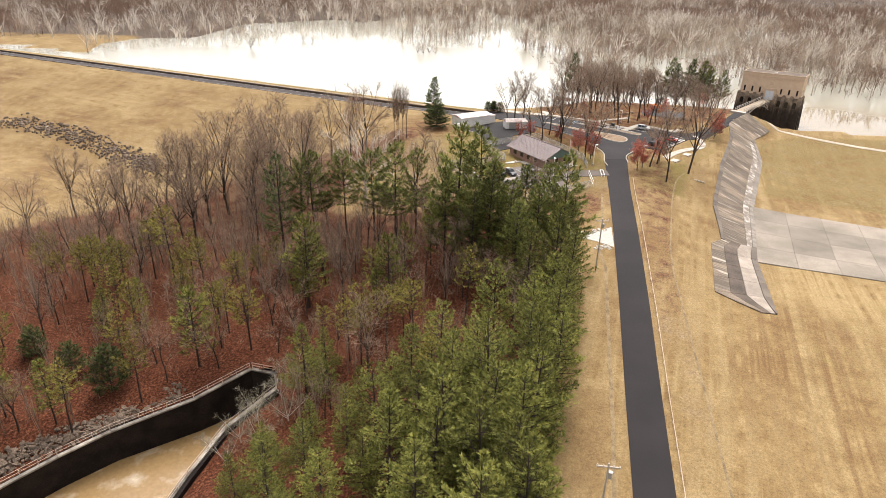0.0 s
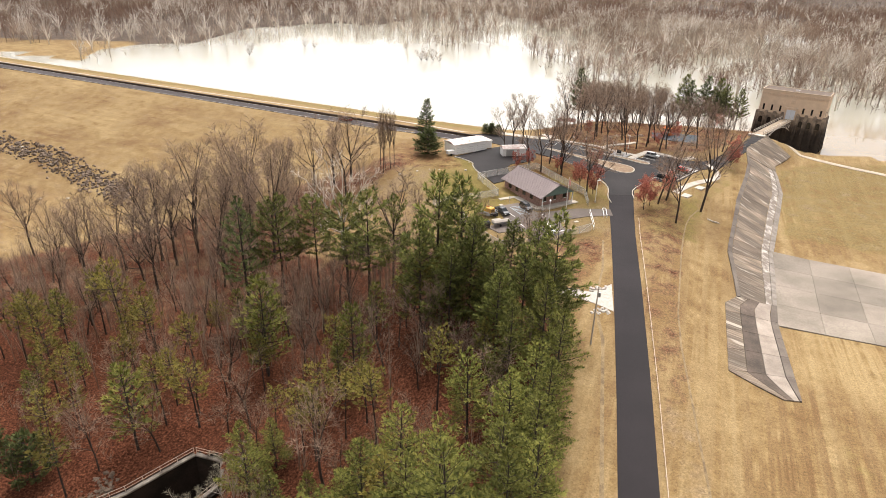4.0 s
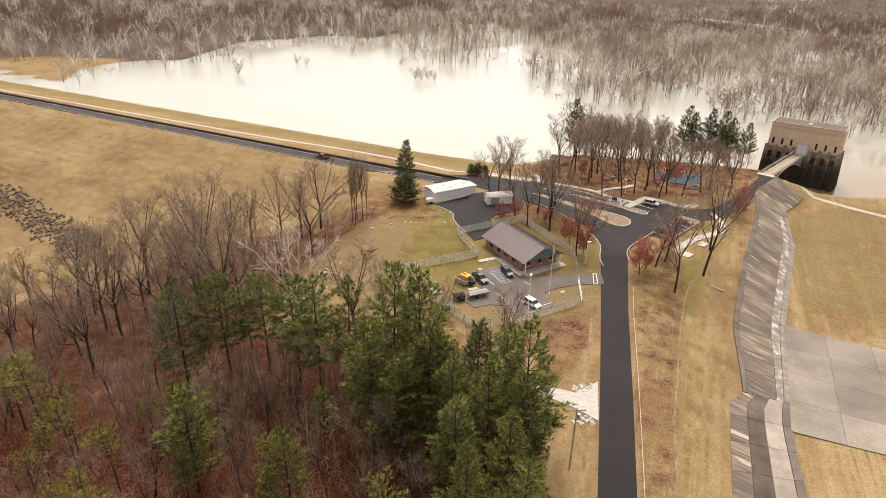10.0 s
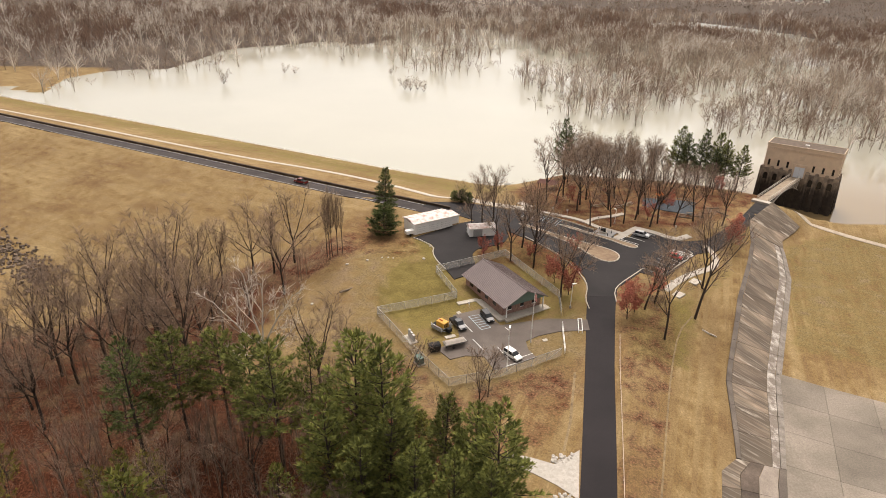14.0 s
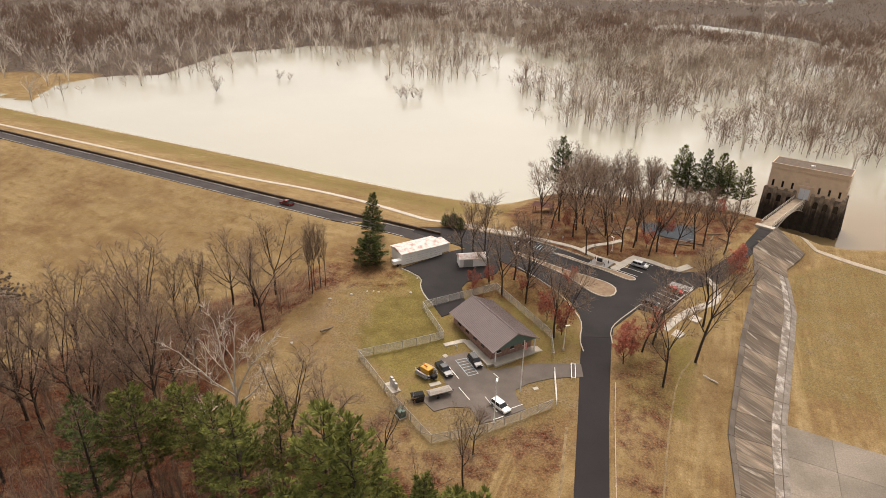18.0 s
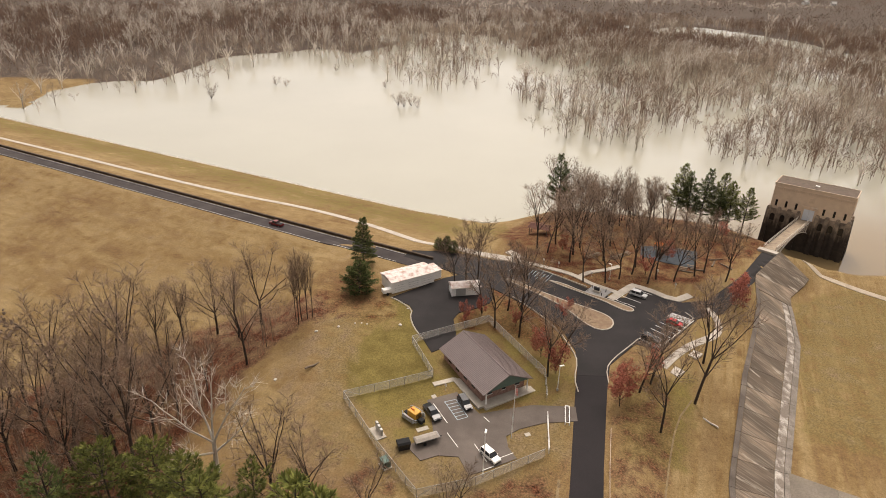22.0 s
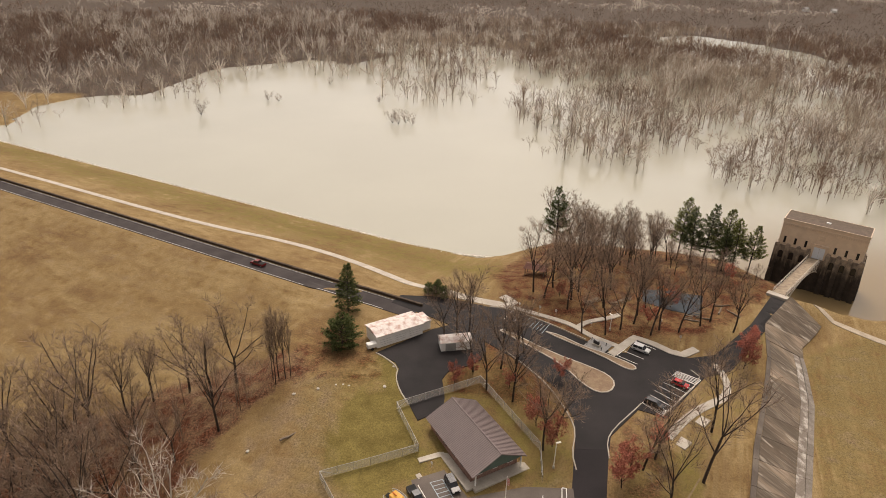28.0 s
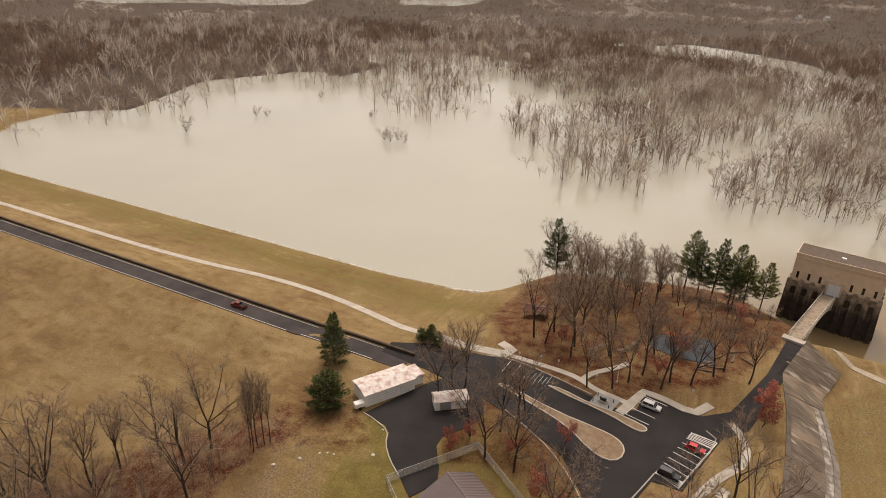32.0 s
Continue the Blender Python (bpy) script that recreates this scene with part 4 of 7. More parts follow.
for x in (-9.8, -6.85, -4.0, 4.0, 6.85, 9.8):
    bm = bmesh.new()
    r = [bm.verts.new((x + a, -0.72 + 0.0, z)) for a, z in ((-0.62, -1.3), (0.62, -1.3), (0.62, 0.5))]
    r += [bm.verts.new((x + 0.62 * math.cos(t), -0.72, 0.5 + 0.5 * math.sin(t))) for t in (math.pi / 4, math.pi / 2, 3 * math.pi / 4)]
    r += [bm.verts.new((x - 0.62, -0.72, 0.5))]
    f = bm.faces.new(r)
    e = bmesh.ops.extrude_face_region(bm, geom=[f])
    for v in e["geom"]:
        if isinstance(v, bmesh.types.BMVert):
            v.co.y += 0.7
    w = part("arched_opening", bm, GLASS, tower, "dark arched opening")
    bm = bmesh.new()
    box(bm, x - 0.8, -1.0, -1.55, x + 0.8, -0.5, -1.3)
    part("sill", bm, TOWERBASE, w)
bm = bmesh.new()
box(bm, -1.5, -0.62, 1.0, 1.5, 0.1, 4.6)
door = part("door", bm, DOORWHITE, tower, "tall pale double door")
bm = bmesh.new()
box(bm, -0.03, -0.65, 1.0, 0.03, -0.62, 4.6)
part("door_joint", bm, STEELWHITE, door)
bm = bmesh.new()
for x0, x1, z0, z1 in ((-2.1, -1.5, 1.0, 4.6), (1.5, 2.1, 1.0, 4.6), (-2.2, 2.2, 4.6, 5.4)):
    box(bm, x0, -0.72, z0, x1, 0.05, z1)
part("door_surround", bm, TANTRIM, tower)
bm = bmesh.new()
box(bm, -0.75, -0.14, 6.6, 0.75, 0.02, 8.1)
part("emblem_panel", bm, TANTRIM, tower)

b0, b1 = Vector((110.9, 231.2, 1.0)), Vector((131.6, 254.0, 1.0))
blen = (b1 - b0).length
BRIDGEPAINT = mat("chalky_white_bridge_paint", (0.6, 0.56, 0.5), 0.6, 0.15, 0.6, 6, 0.1, second=(0.42, 0.37, 0.31))
bridge = thing("footbridge", Matrix.Translation(b0) @ pose(0, 0, 0, 0, 0, math.degrees(math.atan2(b1.y - b0.y, b1.x - b0.x))), "steel footbridge with a worn deck and arched trusses", "bridge")
for i in range(10):
    bm = bmesh.new()
    box(bm, blen / 10 * i + 0.01, -1.55, -0.3, blen / 10 * (i + 1) - 0.01, 1.55, 0)
    part("deck_panel", bm, DECK, bridge)
for s in (-1, 1):
    y = s * 1.62
    for z, r in ((1.1, 0.07), (0.55, 0.05), (-0.25, 0.1)):
        bm = bmesh.new()
        tube(bm, (0, y, z), (blen, y, z), r)
        part("rail", bm, BRIDGEPAINT, bridge)
    pts = [(blen * i / 14, y, -0.5 - 3.4 * (abs(2 * i / 14 - 1) ** 2)) for i in range(15)]
    for i in range(14):
        bm = bmesh.new()
        tube(bm, pts[i], pts[i + 1], 0.12)
        part("arch_chord", bm, BRIDGEPAINT, bridge)
        bm = bmesh.new()
        tube(bm, pts[i], (pts[i + 1][0], y, -0.25), 0.06)
        part("brace", bm, BRIDGEPAINT, bridge)
        bm = bmesh.new()
        tube(bm, pts[i], (pts[i][0], y, 1.1), 0.06)
        part("post", bm, BRIDGEPAINT, bridge)
bm = bmesh.new()
box(bm, -2.0, -2.6, -2.5, 0.0, 2.6, -0.02)
part("abutment", bm, CONCRETE, bridge, "concrete bridge abutment")

# ---- office ----
BRICK = mat("brown_red_brick", (0.33, 0.21, 0.165), 0.9, 0.25, 1.8, 9, 0.3, second=(0.22, 0.125, 0.10))
SEAM = mat("shaded_roof_rib", (0.17, 0.133, 0.127), 0.5, 0.08, 0.3, 3, 0.05, metal=0.25)
METALROOF = mat("brown_metal_roof", (0.22, 0.175, 0.168), 0.45, 0.08, 0.3, 3, 0.05, metal=0.25)
GREENPAINT = mat("dark_green_gable", (0.11, 0.16, 0.135), 0.7, 0.1, 0.8, 5, 0.1)
office = thing("office_building", pose(28.6, 161.2, ground_z(30, 168) + 0.05, 0, 0, 31), "low brick office with a brown ribbed metal roof", "building")
W, L, EH, RH = 9.7, 14.6, 2.8, 5.35
bm = bmesh.new()
box(bm, 0, 1.4, -0.4, W, 1.4 + L, EH)
part("wall", bm, BRICK, office, "reddish brown brick wall")
for y in (-0.12, 1.3 + L):
    bm = bmesh.new()
    v = [bm.verts.new(p) for p in ((-0.05, y, EH), (W + 0.05, y, EH), (W / 2, y, RH - 0.25))]
    w = [bm.verts.new((p.co.x, y + 0.15, p.co.z)) for p in v]
    bm.faces.new(v)
    bm.faces.new(w[::-1])
    for i in range(3):
        bm.faces.new((v[i], w[i], w[(i + 1) % 3], v[(i + 1) % 3]))
    part("gable", bm, GREENPAINT, office, "dark green painted gable")
slope = math.hypot(W / 2 + 0.8, RH - EH + 0.2)
for s in (0, 1):
    m = Matrix.Translation((W / 2, 0, RH)) @ pose(0, 0, 0, 0, math.degrees(math.atan2(RH - EH + 0.2, W / 2 + 0.8)), 180 * s) @ Matrix.Translation((0, -0.3 if not s else -(L + 2.2), 0))
    bm = bmesh.new()
    box(bm, 0, 0, -0.12, slope, L + 2.5, 0, m)
    panel = part("roof_slope", bm, METALROOF, office, "brown standing-seam metal roof")
    for i in range(44):
        bm = bmesh.new()
        y = 0.02 + i * (L + 2.42) / 43
        box(bm, 0, y, 0, slope, y + 0.1, 0.05, m)
        part("seam", bm, SEAM, panel)
bm = bmesh.new()
tube(bm, (W / 2, -0.3, RH + 0.02), (W / 2, L + 2.2, RH + 0.02), 0.14, sides=6)
part("ridge_cap", bm, METALROOF, office)
for x, w in ((1.7, 1.0), (4.9, 0.8), (8.0, 1.0)):
    bm = bmesh.new()
    box(bm, x - w / 2, 1.33, 1.0, x + w / 2, 1.42, 2.2)
    win = part("window", bm, GLASS, office)
    bm = bmesh.new()
    box(bm, x - w / 2 - 0.1, 1.27, 0.9, x + w / 2 + 0.1, 1.33, 1.0)
    box(bm, x - w / 2 - 0.1, 1.27, 2.2, x + w / 2 + 0.1, 1.33, 2.3)
    part("frame", bm, WHITE, win)
for y in (4.5, 7.5, 10.5, 13.5):
    for x in (-0.05, W - 0.03):
        bm = bmesh.new()
        box(bm, x, y - 0.6, 1.0, x + 0.08, y + 0.6, 2.2)
        part("window", bm, GLASS, office)
for x in (0.15, W - 0.15):
    bm = bmesh.new()
    box(bm, x - 0.1, 0.1, -0.2, x + 0.1, 0.3, EH)
    part("porch_post", bm, WHITE, office, "white porch post")
for y0, y1 in ((0.0, 1.35),):
    bm = bmesh.new()
    box(bm, -0.5, -0.9, -0.5, W + 1.2, y1, 0.02, bevel=0.03)
    part("porch_slab", bm, CONCRETE, office, "pale concrete porch slab")
bm = bmesh.new()
box(bm, -1.7, 0.0, -0.5, -0.1, L + 1.0, 0.0, bevel=0.03)
part("side_walk", bm, CONCRETE, office, "pale concrete walk along the wall")

# ---- white garage, its annex and the shed ----
RUSTROOF = mat("rust_streaked_white_roof", (0.66, 0.60, 0.56), 0.6, 0.12, 0.7, 6, 0.15, second=(0.36, 0.17, 0.115), patch=0.39)
garage = thing("garage", pose(7.0, 199.3, ground_z(12, 203) + 0.1, 0, 0, 33.5), "long white garage with three doors and a rusting roof", "garage")
bm = bmesh.new()
box(bm, 0, 0, -0.4, 11.8, 5.6, 2.9)
part("wall", bm, WHITE, garage)
bm = bmesh.new()
quad_prism(bm, (-0.3, -0.35, 12.1, 5.95), (-0.3, -0.35, 12.1, 5.95), 2.9, 3.0)
quad_prism(bm, (-0.3, -0.35, 12.1, 5.95), (-0.3, 2.7, 12.1, 2.9), 3.0, 3.6)
part("roof", bm, RUSTROOF, garage, "low white metal roof streaked with rust")
for i in range(13):
    for y0, y1 in ((-0.35, 2.72), (5.95, 2.88)):
        bm = bmesh.new()
        tube(bm, (-0.2 + i, y0, 3.02), (-0.2 + i, y1, 3.62), 0.035, sides=4)
        part("roof_rib", bm, RUSTROOF, garage)
for i in range(3):
    bm = bmesh.new()
    box(bm, 0.8 + i * 3.7, -0.05, 0, 3.6 + i * 3.7, 0.02, 2.35)
    d = part("garage_door", bm, WHITE, garage, "white sectional garage door")
    for k in range(1, 4):
        bm = bmesh.new()
        box(bm, 0.8 + i * 3.7, -0.07, 0.58 * k, 3.6 + i * 3.7, -0.05, 0.58 * k + 0.04)
        part("door_joint", bm, STEELWHITE, d)
bm = bmesh.new()
box(bm, 11.8, 1.2, -0.4, 14.6, 5.2, 2.2)
part("annex", bm, WHITE, garage, "low white annex")
bm = bmesh.new()
box(bm, 11.9, 1.0, 2.2, 14.8, 5.4, 2.34)
part("annex_roof", bm, RUSTROOF, garage)
shed = thing("shed", pose(21.4, 198.8, ground_z(25, 200) + 0.1, 0, 0, 12), "small white shed with a pale roof under trees", "shed")
bm = bmesh.new()
box(bm, 0, 0, -0.3, 7.0, 3.2, 2.3)
part("wall", bm, WHITE, shed)
bm = bmesh.new()
quad_prism(bm, (-0.25, -0.25, 7.25, 3.45), (-0.1, 1.2, 7.1, 2.0), 2.3, 3.0)
part("roof", bm, RUSTROOF, shed)
bm = bmesh.new()
box(bm, 1.0, -0.04, 0, 3.4, 0.02, 2.0)
part("door", bm, STEELWHITE, shed)


# ---- kerbs, islands, walks and painted lines ----
LINEPAINT = mat("white_road_paint", (0.72, 0.70, 0.66), 0.7, 0.15, 2.0, 8, 0.1)
BLUEPAINT = mat("worn_blue_green_paint", (0.36, 0.43, 0.46), 0.7, 0.2, 2.0, 8, 0.1)
MULCH = mat("brown_mulch", (0.20, 0.13, 0.085), 0.95, 0.3, 0.9, 9, 0.5, second=(0.26, 0.19, 0.12))
PAVERS = mat("grey_pavers", (0.30, 0.29, 0.28), 0.85, 0.2, 1.2, 9, 0.3)


def ribbon(name, line, width, lift, material, label, category, closed=False, step=1.2, skirt=0.3, rounds=0):
    if rounds:
        line = smooth_line(line, rounds)
    pts = dense(line + line[:1] if closed else line, step)
    bm = bmesh.new()
    strip(bm, offset(pts, width / 2), offset(pts, -width / 2), lift, skirt, 2)
    return solid(name, bm, material, label, category, kind="structure")


ISLAND = smooth_line([(35.0, 208.4), (36.2, 208.8), (46.4, 200.0), (54.4, 195.0), (57.4, 192.6), (58.4, 189.8), (56.8, 187.0), (54.2, 186.6), (51.4, 189.2), (48.6, 194.6), (45.6, 198.4), (35.0, 208.4)], 1)
WEDGE = smooth_line([(46.0, 208.6), (48.6, 206.2), (57.5, 199.6), (61.2, 195.6), (63.0, 194.6), (64.3, 195.4), (63.4, 196.8), (58.3, 200.6), (53.6, 203.2), (49.0, 207.4), (46.0, 208.6)], 1)
for ring in (ISLAND, WEDGE):
    bm = bmesh.new()
    patch(bm, ring[:-1], 0.24, 0.3, 3.0)
    solid("planted_island", bm, MULCH, "mulched traffic island in the parking lot", "traffic island", kind="structure")
    ribbon("kerb", ring, 0.28, 0.30, CONCRETE, "pale concrete kerb round an island", "kerb", skirt=0.35, step=0.8)
for line in ([(53.0, 169.0), (53.4, 173.4), (55.4, 176.6), (60.5, 181.9), (62.4, 184.0)], [(65.9, 181.0), (78.2, 193.8), (76.4, 196.4)], [(46.6, 166.0), (46.4, 170.0), (47.9, 175.2), (47.5, 179.0), (45.4, 185.6), (42.0, 192.0), (36.0, 200.0)], [(33.0, 219.4), (38.0, 218.6), (46.0, 213.4), (55.0, 206.0)], [(15.6, 181.0), (13.4, 185.0), (12.2, 189.0), (12.4, 192.4), (9.2, 195.8), (6.9, 197.5)]):
    ribbon("kerb", line, 0.2, 0.24, CONCRETE, "pale concrete kerb along the lot", "kerb", rounds=1, skirt=0.35)
ribbon("sidewalk", [(36.4, 219.6), (39.2, 222.0), (36.6, 225.0)], 2.4, 0.2, CONCRETE, "pale concrete pad by the lot", "sidewalk")
ribbon("sidewalk", [(38.6, 219.6), (42.2, 217.8), (47.5, 215.2), (51.2, 213.2), (53.8, 211.0), (56.2, 207.8), (58.4, 206.2), (62.0, 203.6)], 1.5, 0.21, CONCRETE, "pale concrete sidewalk along the lot", "sidewalk", rounds=1)
ribbon("sidewalk", [(53.9, 211.2), (56.4, 213.6), (59.8, 215.0), (62.4, 215.9), (65.8, 218.0)], 1.4, 0.22, CONCRETE, "curving pale concrete footpath", "sidewalk", rounds=2)
ribbon("sidewalk", [(59.6, 200.2), (66.8, 207.6), (70.2, 205.4), (73.6, 202.4), (76.2, 201.6), (80.2, 204.4)], 1.9, 0.23, CONCRETE, "wide pale concrete sidewalk round the parking bays", "sidewalk")
ribbon("sidewalk", [(65.6, 175.6), (69.6, 180.2), (73.8, 184.0), (77.7, 186.6), (81.4, 189.0), (83.5, 192.8), (83.6, 197.0), (82.6, 199.6)], 1.6, 0.16, CONCRETE, "looping pale footpath below the lot", "sidewalk", rounds=2)
for x, y, r in ((68.2, 174.9, 45), (74.0, 181.4, 45)):
    bm = bmesh.new()
    box(bm, -1.4, -1.2, -0.3, 1.4, 1.2, 0.14, Matrix.Translation((x, y, ground_z(x, y))) @ pose(0, 0, 0, 0, 0, r), 0.03)
    solid("picnic_pad", bm, CONCRETE, "weathered concrete pad beside the footpath", "pad", kind="structure")
bm = bmesh.new()
patch(bm, [(53.6, 202.8), (56.6, 206.8), (60.8, 204.0), (57.6, 200.0)], 0.22, 0.3, 2.0)
solid("memorial_plaza", bm, PAVERS, "small plaza of grey pavers", "plaza", kind="structure")

marks = tagged(new("painted_markings"), "white and blue painted bay lines on the asphalt", "road markings", kind="structure")


def stroke(a, b, w=0.14, material=LINEPAINT, lift=0.165):
    d = Vector((b[0] - a[0], b[1] - a[1]))
    n = Vector((-d.y, d.x)).normalized() * w / 2
    bm = bmesh.new()
    k = max(1, int(d.length / 1.5))
    for i in range(k):
        q = []
        for t, s in ((i / k, -1), ((i + 1) / k, -1), ((i + 1) / k, 1), (i / k, 1)):
            x, y = a[0] + d.x * t + n.x * s, a[1] + d.y * t + n.y * s
            q.append(bm.verts.new((x, y, ground_z(x, y) + lift)))
        bm.faces.new(q)
    part("line", bm, material, marks)


def along(a, b, t):
    return (a[0] + (b[0] - a[0]) * t, a[1] + (b[1] - a[1]) * t)


r0, r1, s0, s1 = (62.6, 184.2), (73.0, 195.4), (66.0, 181.2), (77.6, 193.4)
for i in range(7):
    stroke(along(r0, r1, 0.10 + i * 0.125), along(s0, s1, 0.10 + i * 0.125))
stroke(s0, s1, 0.16)
stroke(r0, s0)
stroke(r1, s1)
for i in range(5):
    stroke(along(r0, r1, 0.88 + i * 0.025), along(s0, s1, 0.86 + i * 0.035), 0.18)
    stroke(along(r0, r1, 0.01 + i * 0.02), along(s0, s1, 0.03 + i * 0.02), 0.18)
for i in range(4):
    a = along((60.9, 200.0), (66.9, 206.4), i / 3.2)
    stroke(a, (a[0] + 3.9, a[1] - 3.1))
stroke((60.9, 200.0), (67.2, 206.8), 0.16)
for i in range(5):
    a = (38.5 + i * 2.2, 217.4 - i * 1.35)
    stroke(a, (a[0] - 2.4, a[1] - 4.2), 0.14, LINEPAINT if i < 2 else BLUEPAINT)
for i in range(5):
    stroke((43.2 + i * 0.75, 213.6 - i * 0.5), (41.6 + i * 0.75, 211.0 - i * 0.5), 0.16, BLUEPAINT)
for i in range(7):
    a = along((20.9, 162.0), (23.4, 157.3), i / 6)
    stroke(a, along((23.0, 162.8), (25.3, 158.2), i / 6), 0.14, BLUEPAINT)
stroke((20.9, 162.0), (23.4, 157.3), 0.14, BLUEPAINT)
stroke((23.0, 162.8), (25.3, 158.2), 0.14, BLUEPAINT)
for a, b in (((18.8, 161.4), (21.6, 156.4)), ((21.6, 154.0), (23.6, 150.6)), ((26.4, 151.6), (28.4, 147.6)), ((30.6, 148.4), (33.0, 149.6)), ((27.6, 145.6), (29.6, 146.6)), ((28.2, 158.4), (29.2, 157.0))):
    stroke(a, b, 0.15)
for n in (-6.0, -1.0):
    pts = [dam_line(n, u) for u in np.arange(8, 400, 24.0)]
    for a, b in zip(pts, pts[1:]):
        stroke(a, b, 0.12, LINEPAINT, 0.14)

# ---- gravel drive, ditch, terrace edge and guard rail by the lane ----
GRAVEL = mat("pale_gravel", (0.47, 0.43, 0.375), 0.95, 0.2, 1.5, 10, 0.6)
bm = bmesh.new()
patch(bm, [(26.0, 121.8), (26.2, 124.2), (30.0, 123.2), (33.5, 121.8), (37.6, 124.6), (36.0, 115.4), (33.2, 118.0), (30.0, 120.2)], 0.09, 0.2, 1.5)
solid("gravel_drive", bm, GRAVEL, "short pale gravel drive off the lane", "drive", kind="structure")
STONE = mat("grey_riprap", (0.155, 0.113, 0.082), 0.95, 0.3, 0.8, 5, 0.6, spread=0.35)


def stone_mesh(seed):
    r = random.Random(seed)
    bm = bmesh.new()
    bmesh.ops.create_icosphere(bm, subdivisions=1, radius=1)
    for v in bm.verts:
        v.co *= r.uniform(0.7, 1.15)
        v.co.z *= 0.65
    return mesh_of(bm, "stone", STONE)


STONES = [stone_mesh(i) for i in range(6)]
PALESTONE = [m.copy() for m in STONES[:3]]
for m in PALESTONE:
    m.materials.clear()
    m.materials.append(GRAVEL)


def pile(name, label, spots, meshes, lo, hi, drop=0.1):
    top = tagged(new(name), label, "rocks")
    for x, y in spots:
        s = rng0.uniform(lo, hi)
        o = new("stone", rng0.choice(meshes))
        o.parent = top
        o.matrix_world = Matrix.Translation((x, y, ground_z(x, y) + s * 0.3 - drop)) @ pose(0, 0, 0, rng0.uniform(-25, 25), rng0.uniform(-25, 25), rng0.uniform(0, 360)) @ Matrix.Diagonal((s, s * rng0.uniform(0.7, 1), s, 1))
    return top


rng0 = random.Random(11)
for cx, cy in ((34.8, 123.0), (33.6, 115.5)):
    pile("culvert_rocks", "heap of pale rocks at a culvert end", [(cx + rng0.uniform(-1.6, 1.6), cy + rng0.uniform(-0.9, 0.9)) for _ in range(34)], PALESTONE, 0.22, 0.45)


def rubble(name, label, line, spread, count, lo, hi, keep=lambda x, y: True):
    """The outer, smaller stones of a bank, as one mesh."""
    bm = bmesh.new()
    made = 0
    while made < count:
        t = rng0.random()
        x, y = [float(np.interp(t, np.linspace(0, 1, len(line)), [p[k] for p in line])) for k in (0, 1)]
        x, y = x + rng0.uniform(-1.5, 1.5) * spread, y + rng0.uniform(-1.5, 1.5) * spread
        if not keep(x, y):
            continue
        made += 1
        s = rng0.uniform(lo, hi)
        g = bmesh.ops.create_cube(bm, size=1.5, matrix=Matrix.Translation((x, y, ground_z(x, y) + s * 0.15)) @ pose(0, 0, 0, *[rng0.uniform(0, 360) for _ in range(3)]) @ Matrix.Diagonal((s, s * 0.8, s * 0.65, 1)))
        for v in g["verts"]:
            v.co += Vector((rng0.uniform(-1, 1), rng0.uniform(-1, 1), rng0.uniform(-1, 1))) * s * 0.2
    tagged(solid(name, bm, STONE, label, "rocks"), kind="stuff")


def band(line, spread, count, keep=lambda x, y: True):
    out = []
    while len(out) < count:
        t = rng0.random()
        x, y = [float(np.interp(t, np.linspace(0, 1, len(line)), [p[k] for p in line])) for k in (0, 1)]
        x, y = x + rng0.gauss(0, spread), y + rng0.gauss(0, spread)
        if keep(x, y):
            out.append((x, y))
    return out


TOE = [(-172, 246), (-138, 229), (-108, 207), (-90, 194)]
BANK = [(-80, 64.5), (-66, 73.8), (-53, 83), (-46, 88.6)]
dry = lambda x, y: near(np.array(x), np.array(y), CANAL, 1.8) == 0
pile("dam_toe_riprap", "band of brown-grey riprap along the dam's toe", band(TOE, 2.4, 280), STONES, 0.45, 0.95)
rubble("dam_toe_rubble", "smaller riprap along the dam's toe", TOE, 3.0, 700, 0.25, 0.6)
pile("canal_riprap", "bank of brown-grey riprap above the outlet channel", band(BANK, 1.6, 290, dry), STONES, 0.38, 0.72)
rubble("canal_rubble", "smaller riprap above the outlet channel", BANK, 1.7, 900, 0.2, 0.42, dry)
for x, y, s in ((-8.1, 183.5, 0.5), (-3.3, 184.6, 0.45), (0.1, 186.0, 0.3), (1.6, 186.2, 0.3), (2.8, 185.9, 0.3), (10.2, 186.0, 0.55), (11.3, 192.8, 0.35), (-14.0, 171.0, 0.5), (-112.0, 197.0, 0.7), (-150.0, 236.0, 0.7), (-120.0, 196.0, 0.6)):
    o = tagged(new("field_stone", PALESTONE[0]), "pale boulder lying in the grass", "boulder", "boulders in the grass")
    o.matrix_world = Matrix.Translation((x, y, ground_z(x, y) + s * 0.2)) @ pose(0, 0, 0, 0, 0, rng0.uniform(0, 360)) @ Matrix.Diagonal((s, s * 0.8, s * 0.6, 1))
EARTH = mat("dark_ditch_earth", (0.15, 0.105, 0.06), 0.95, 0.35, 0.6, 6, 0.6, second=(0.26, 0.19, 0.10))
ribbon("ditch", [(20.0, 48.0), (24.2, 67.0), (28.4, 87.6), (32.4, 107.0), (32.9, 114.0)], 0.55, 0.03, EARTH, "narrow eroded ditch beside the lane", "ditch", skirt=0.1)
ribbon("ditch", [(35.2, 124.5), (37.2, 131.0), (40.0, 144.0)], 0.45, 0.03, EARTH, "narrow eroded ditch beside the lane", "ditch", skirt=0.1)
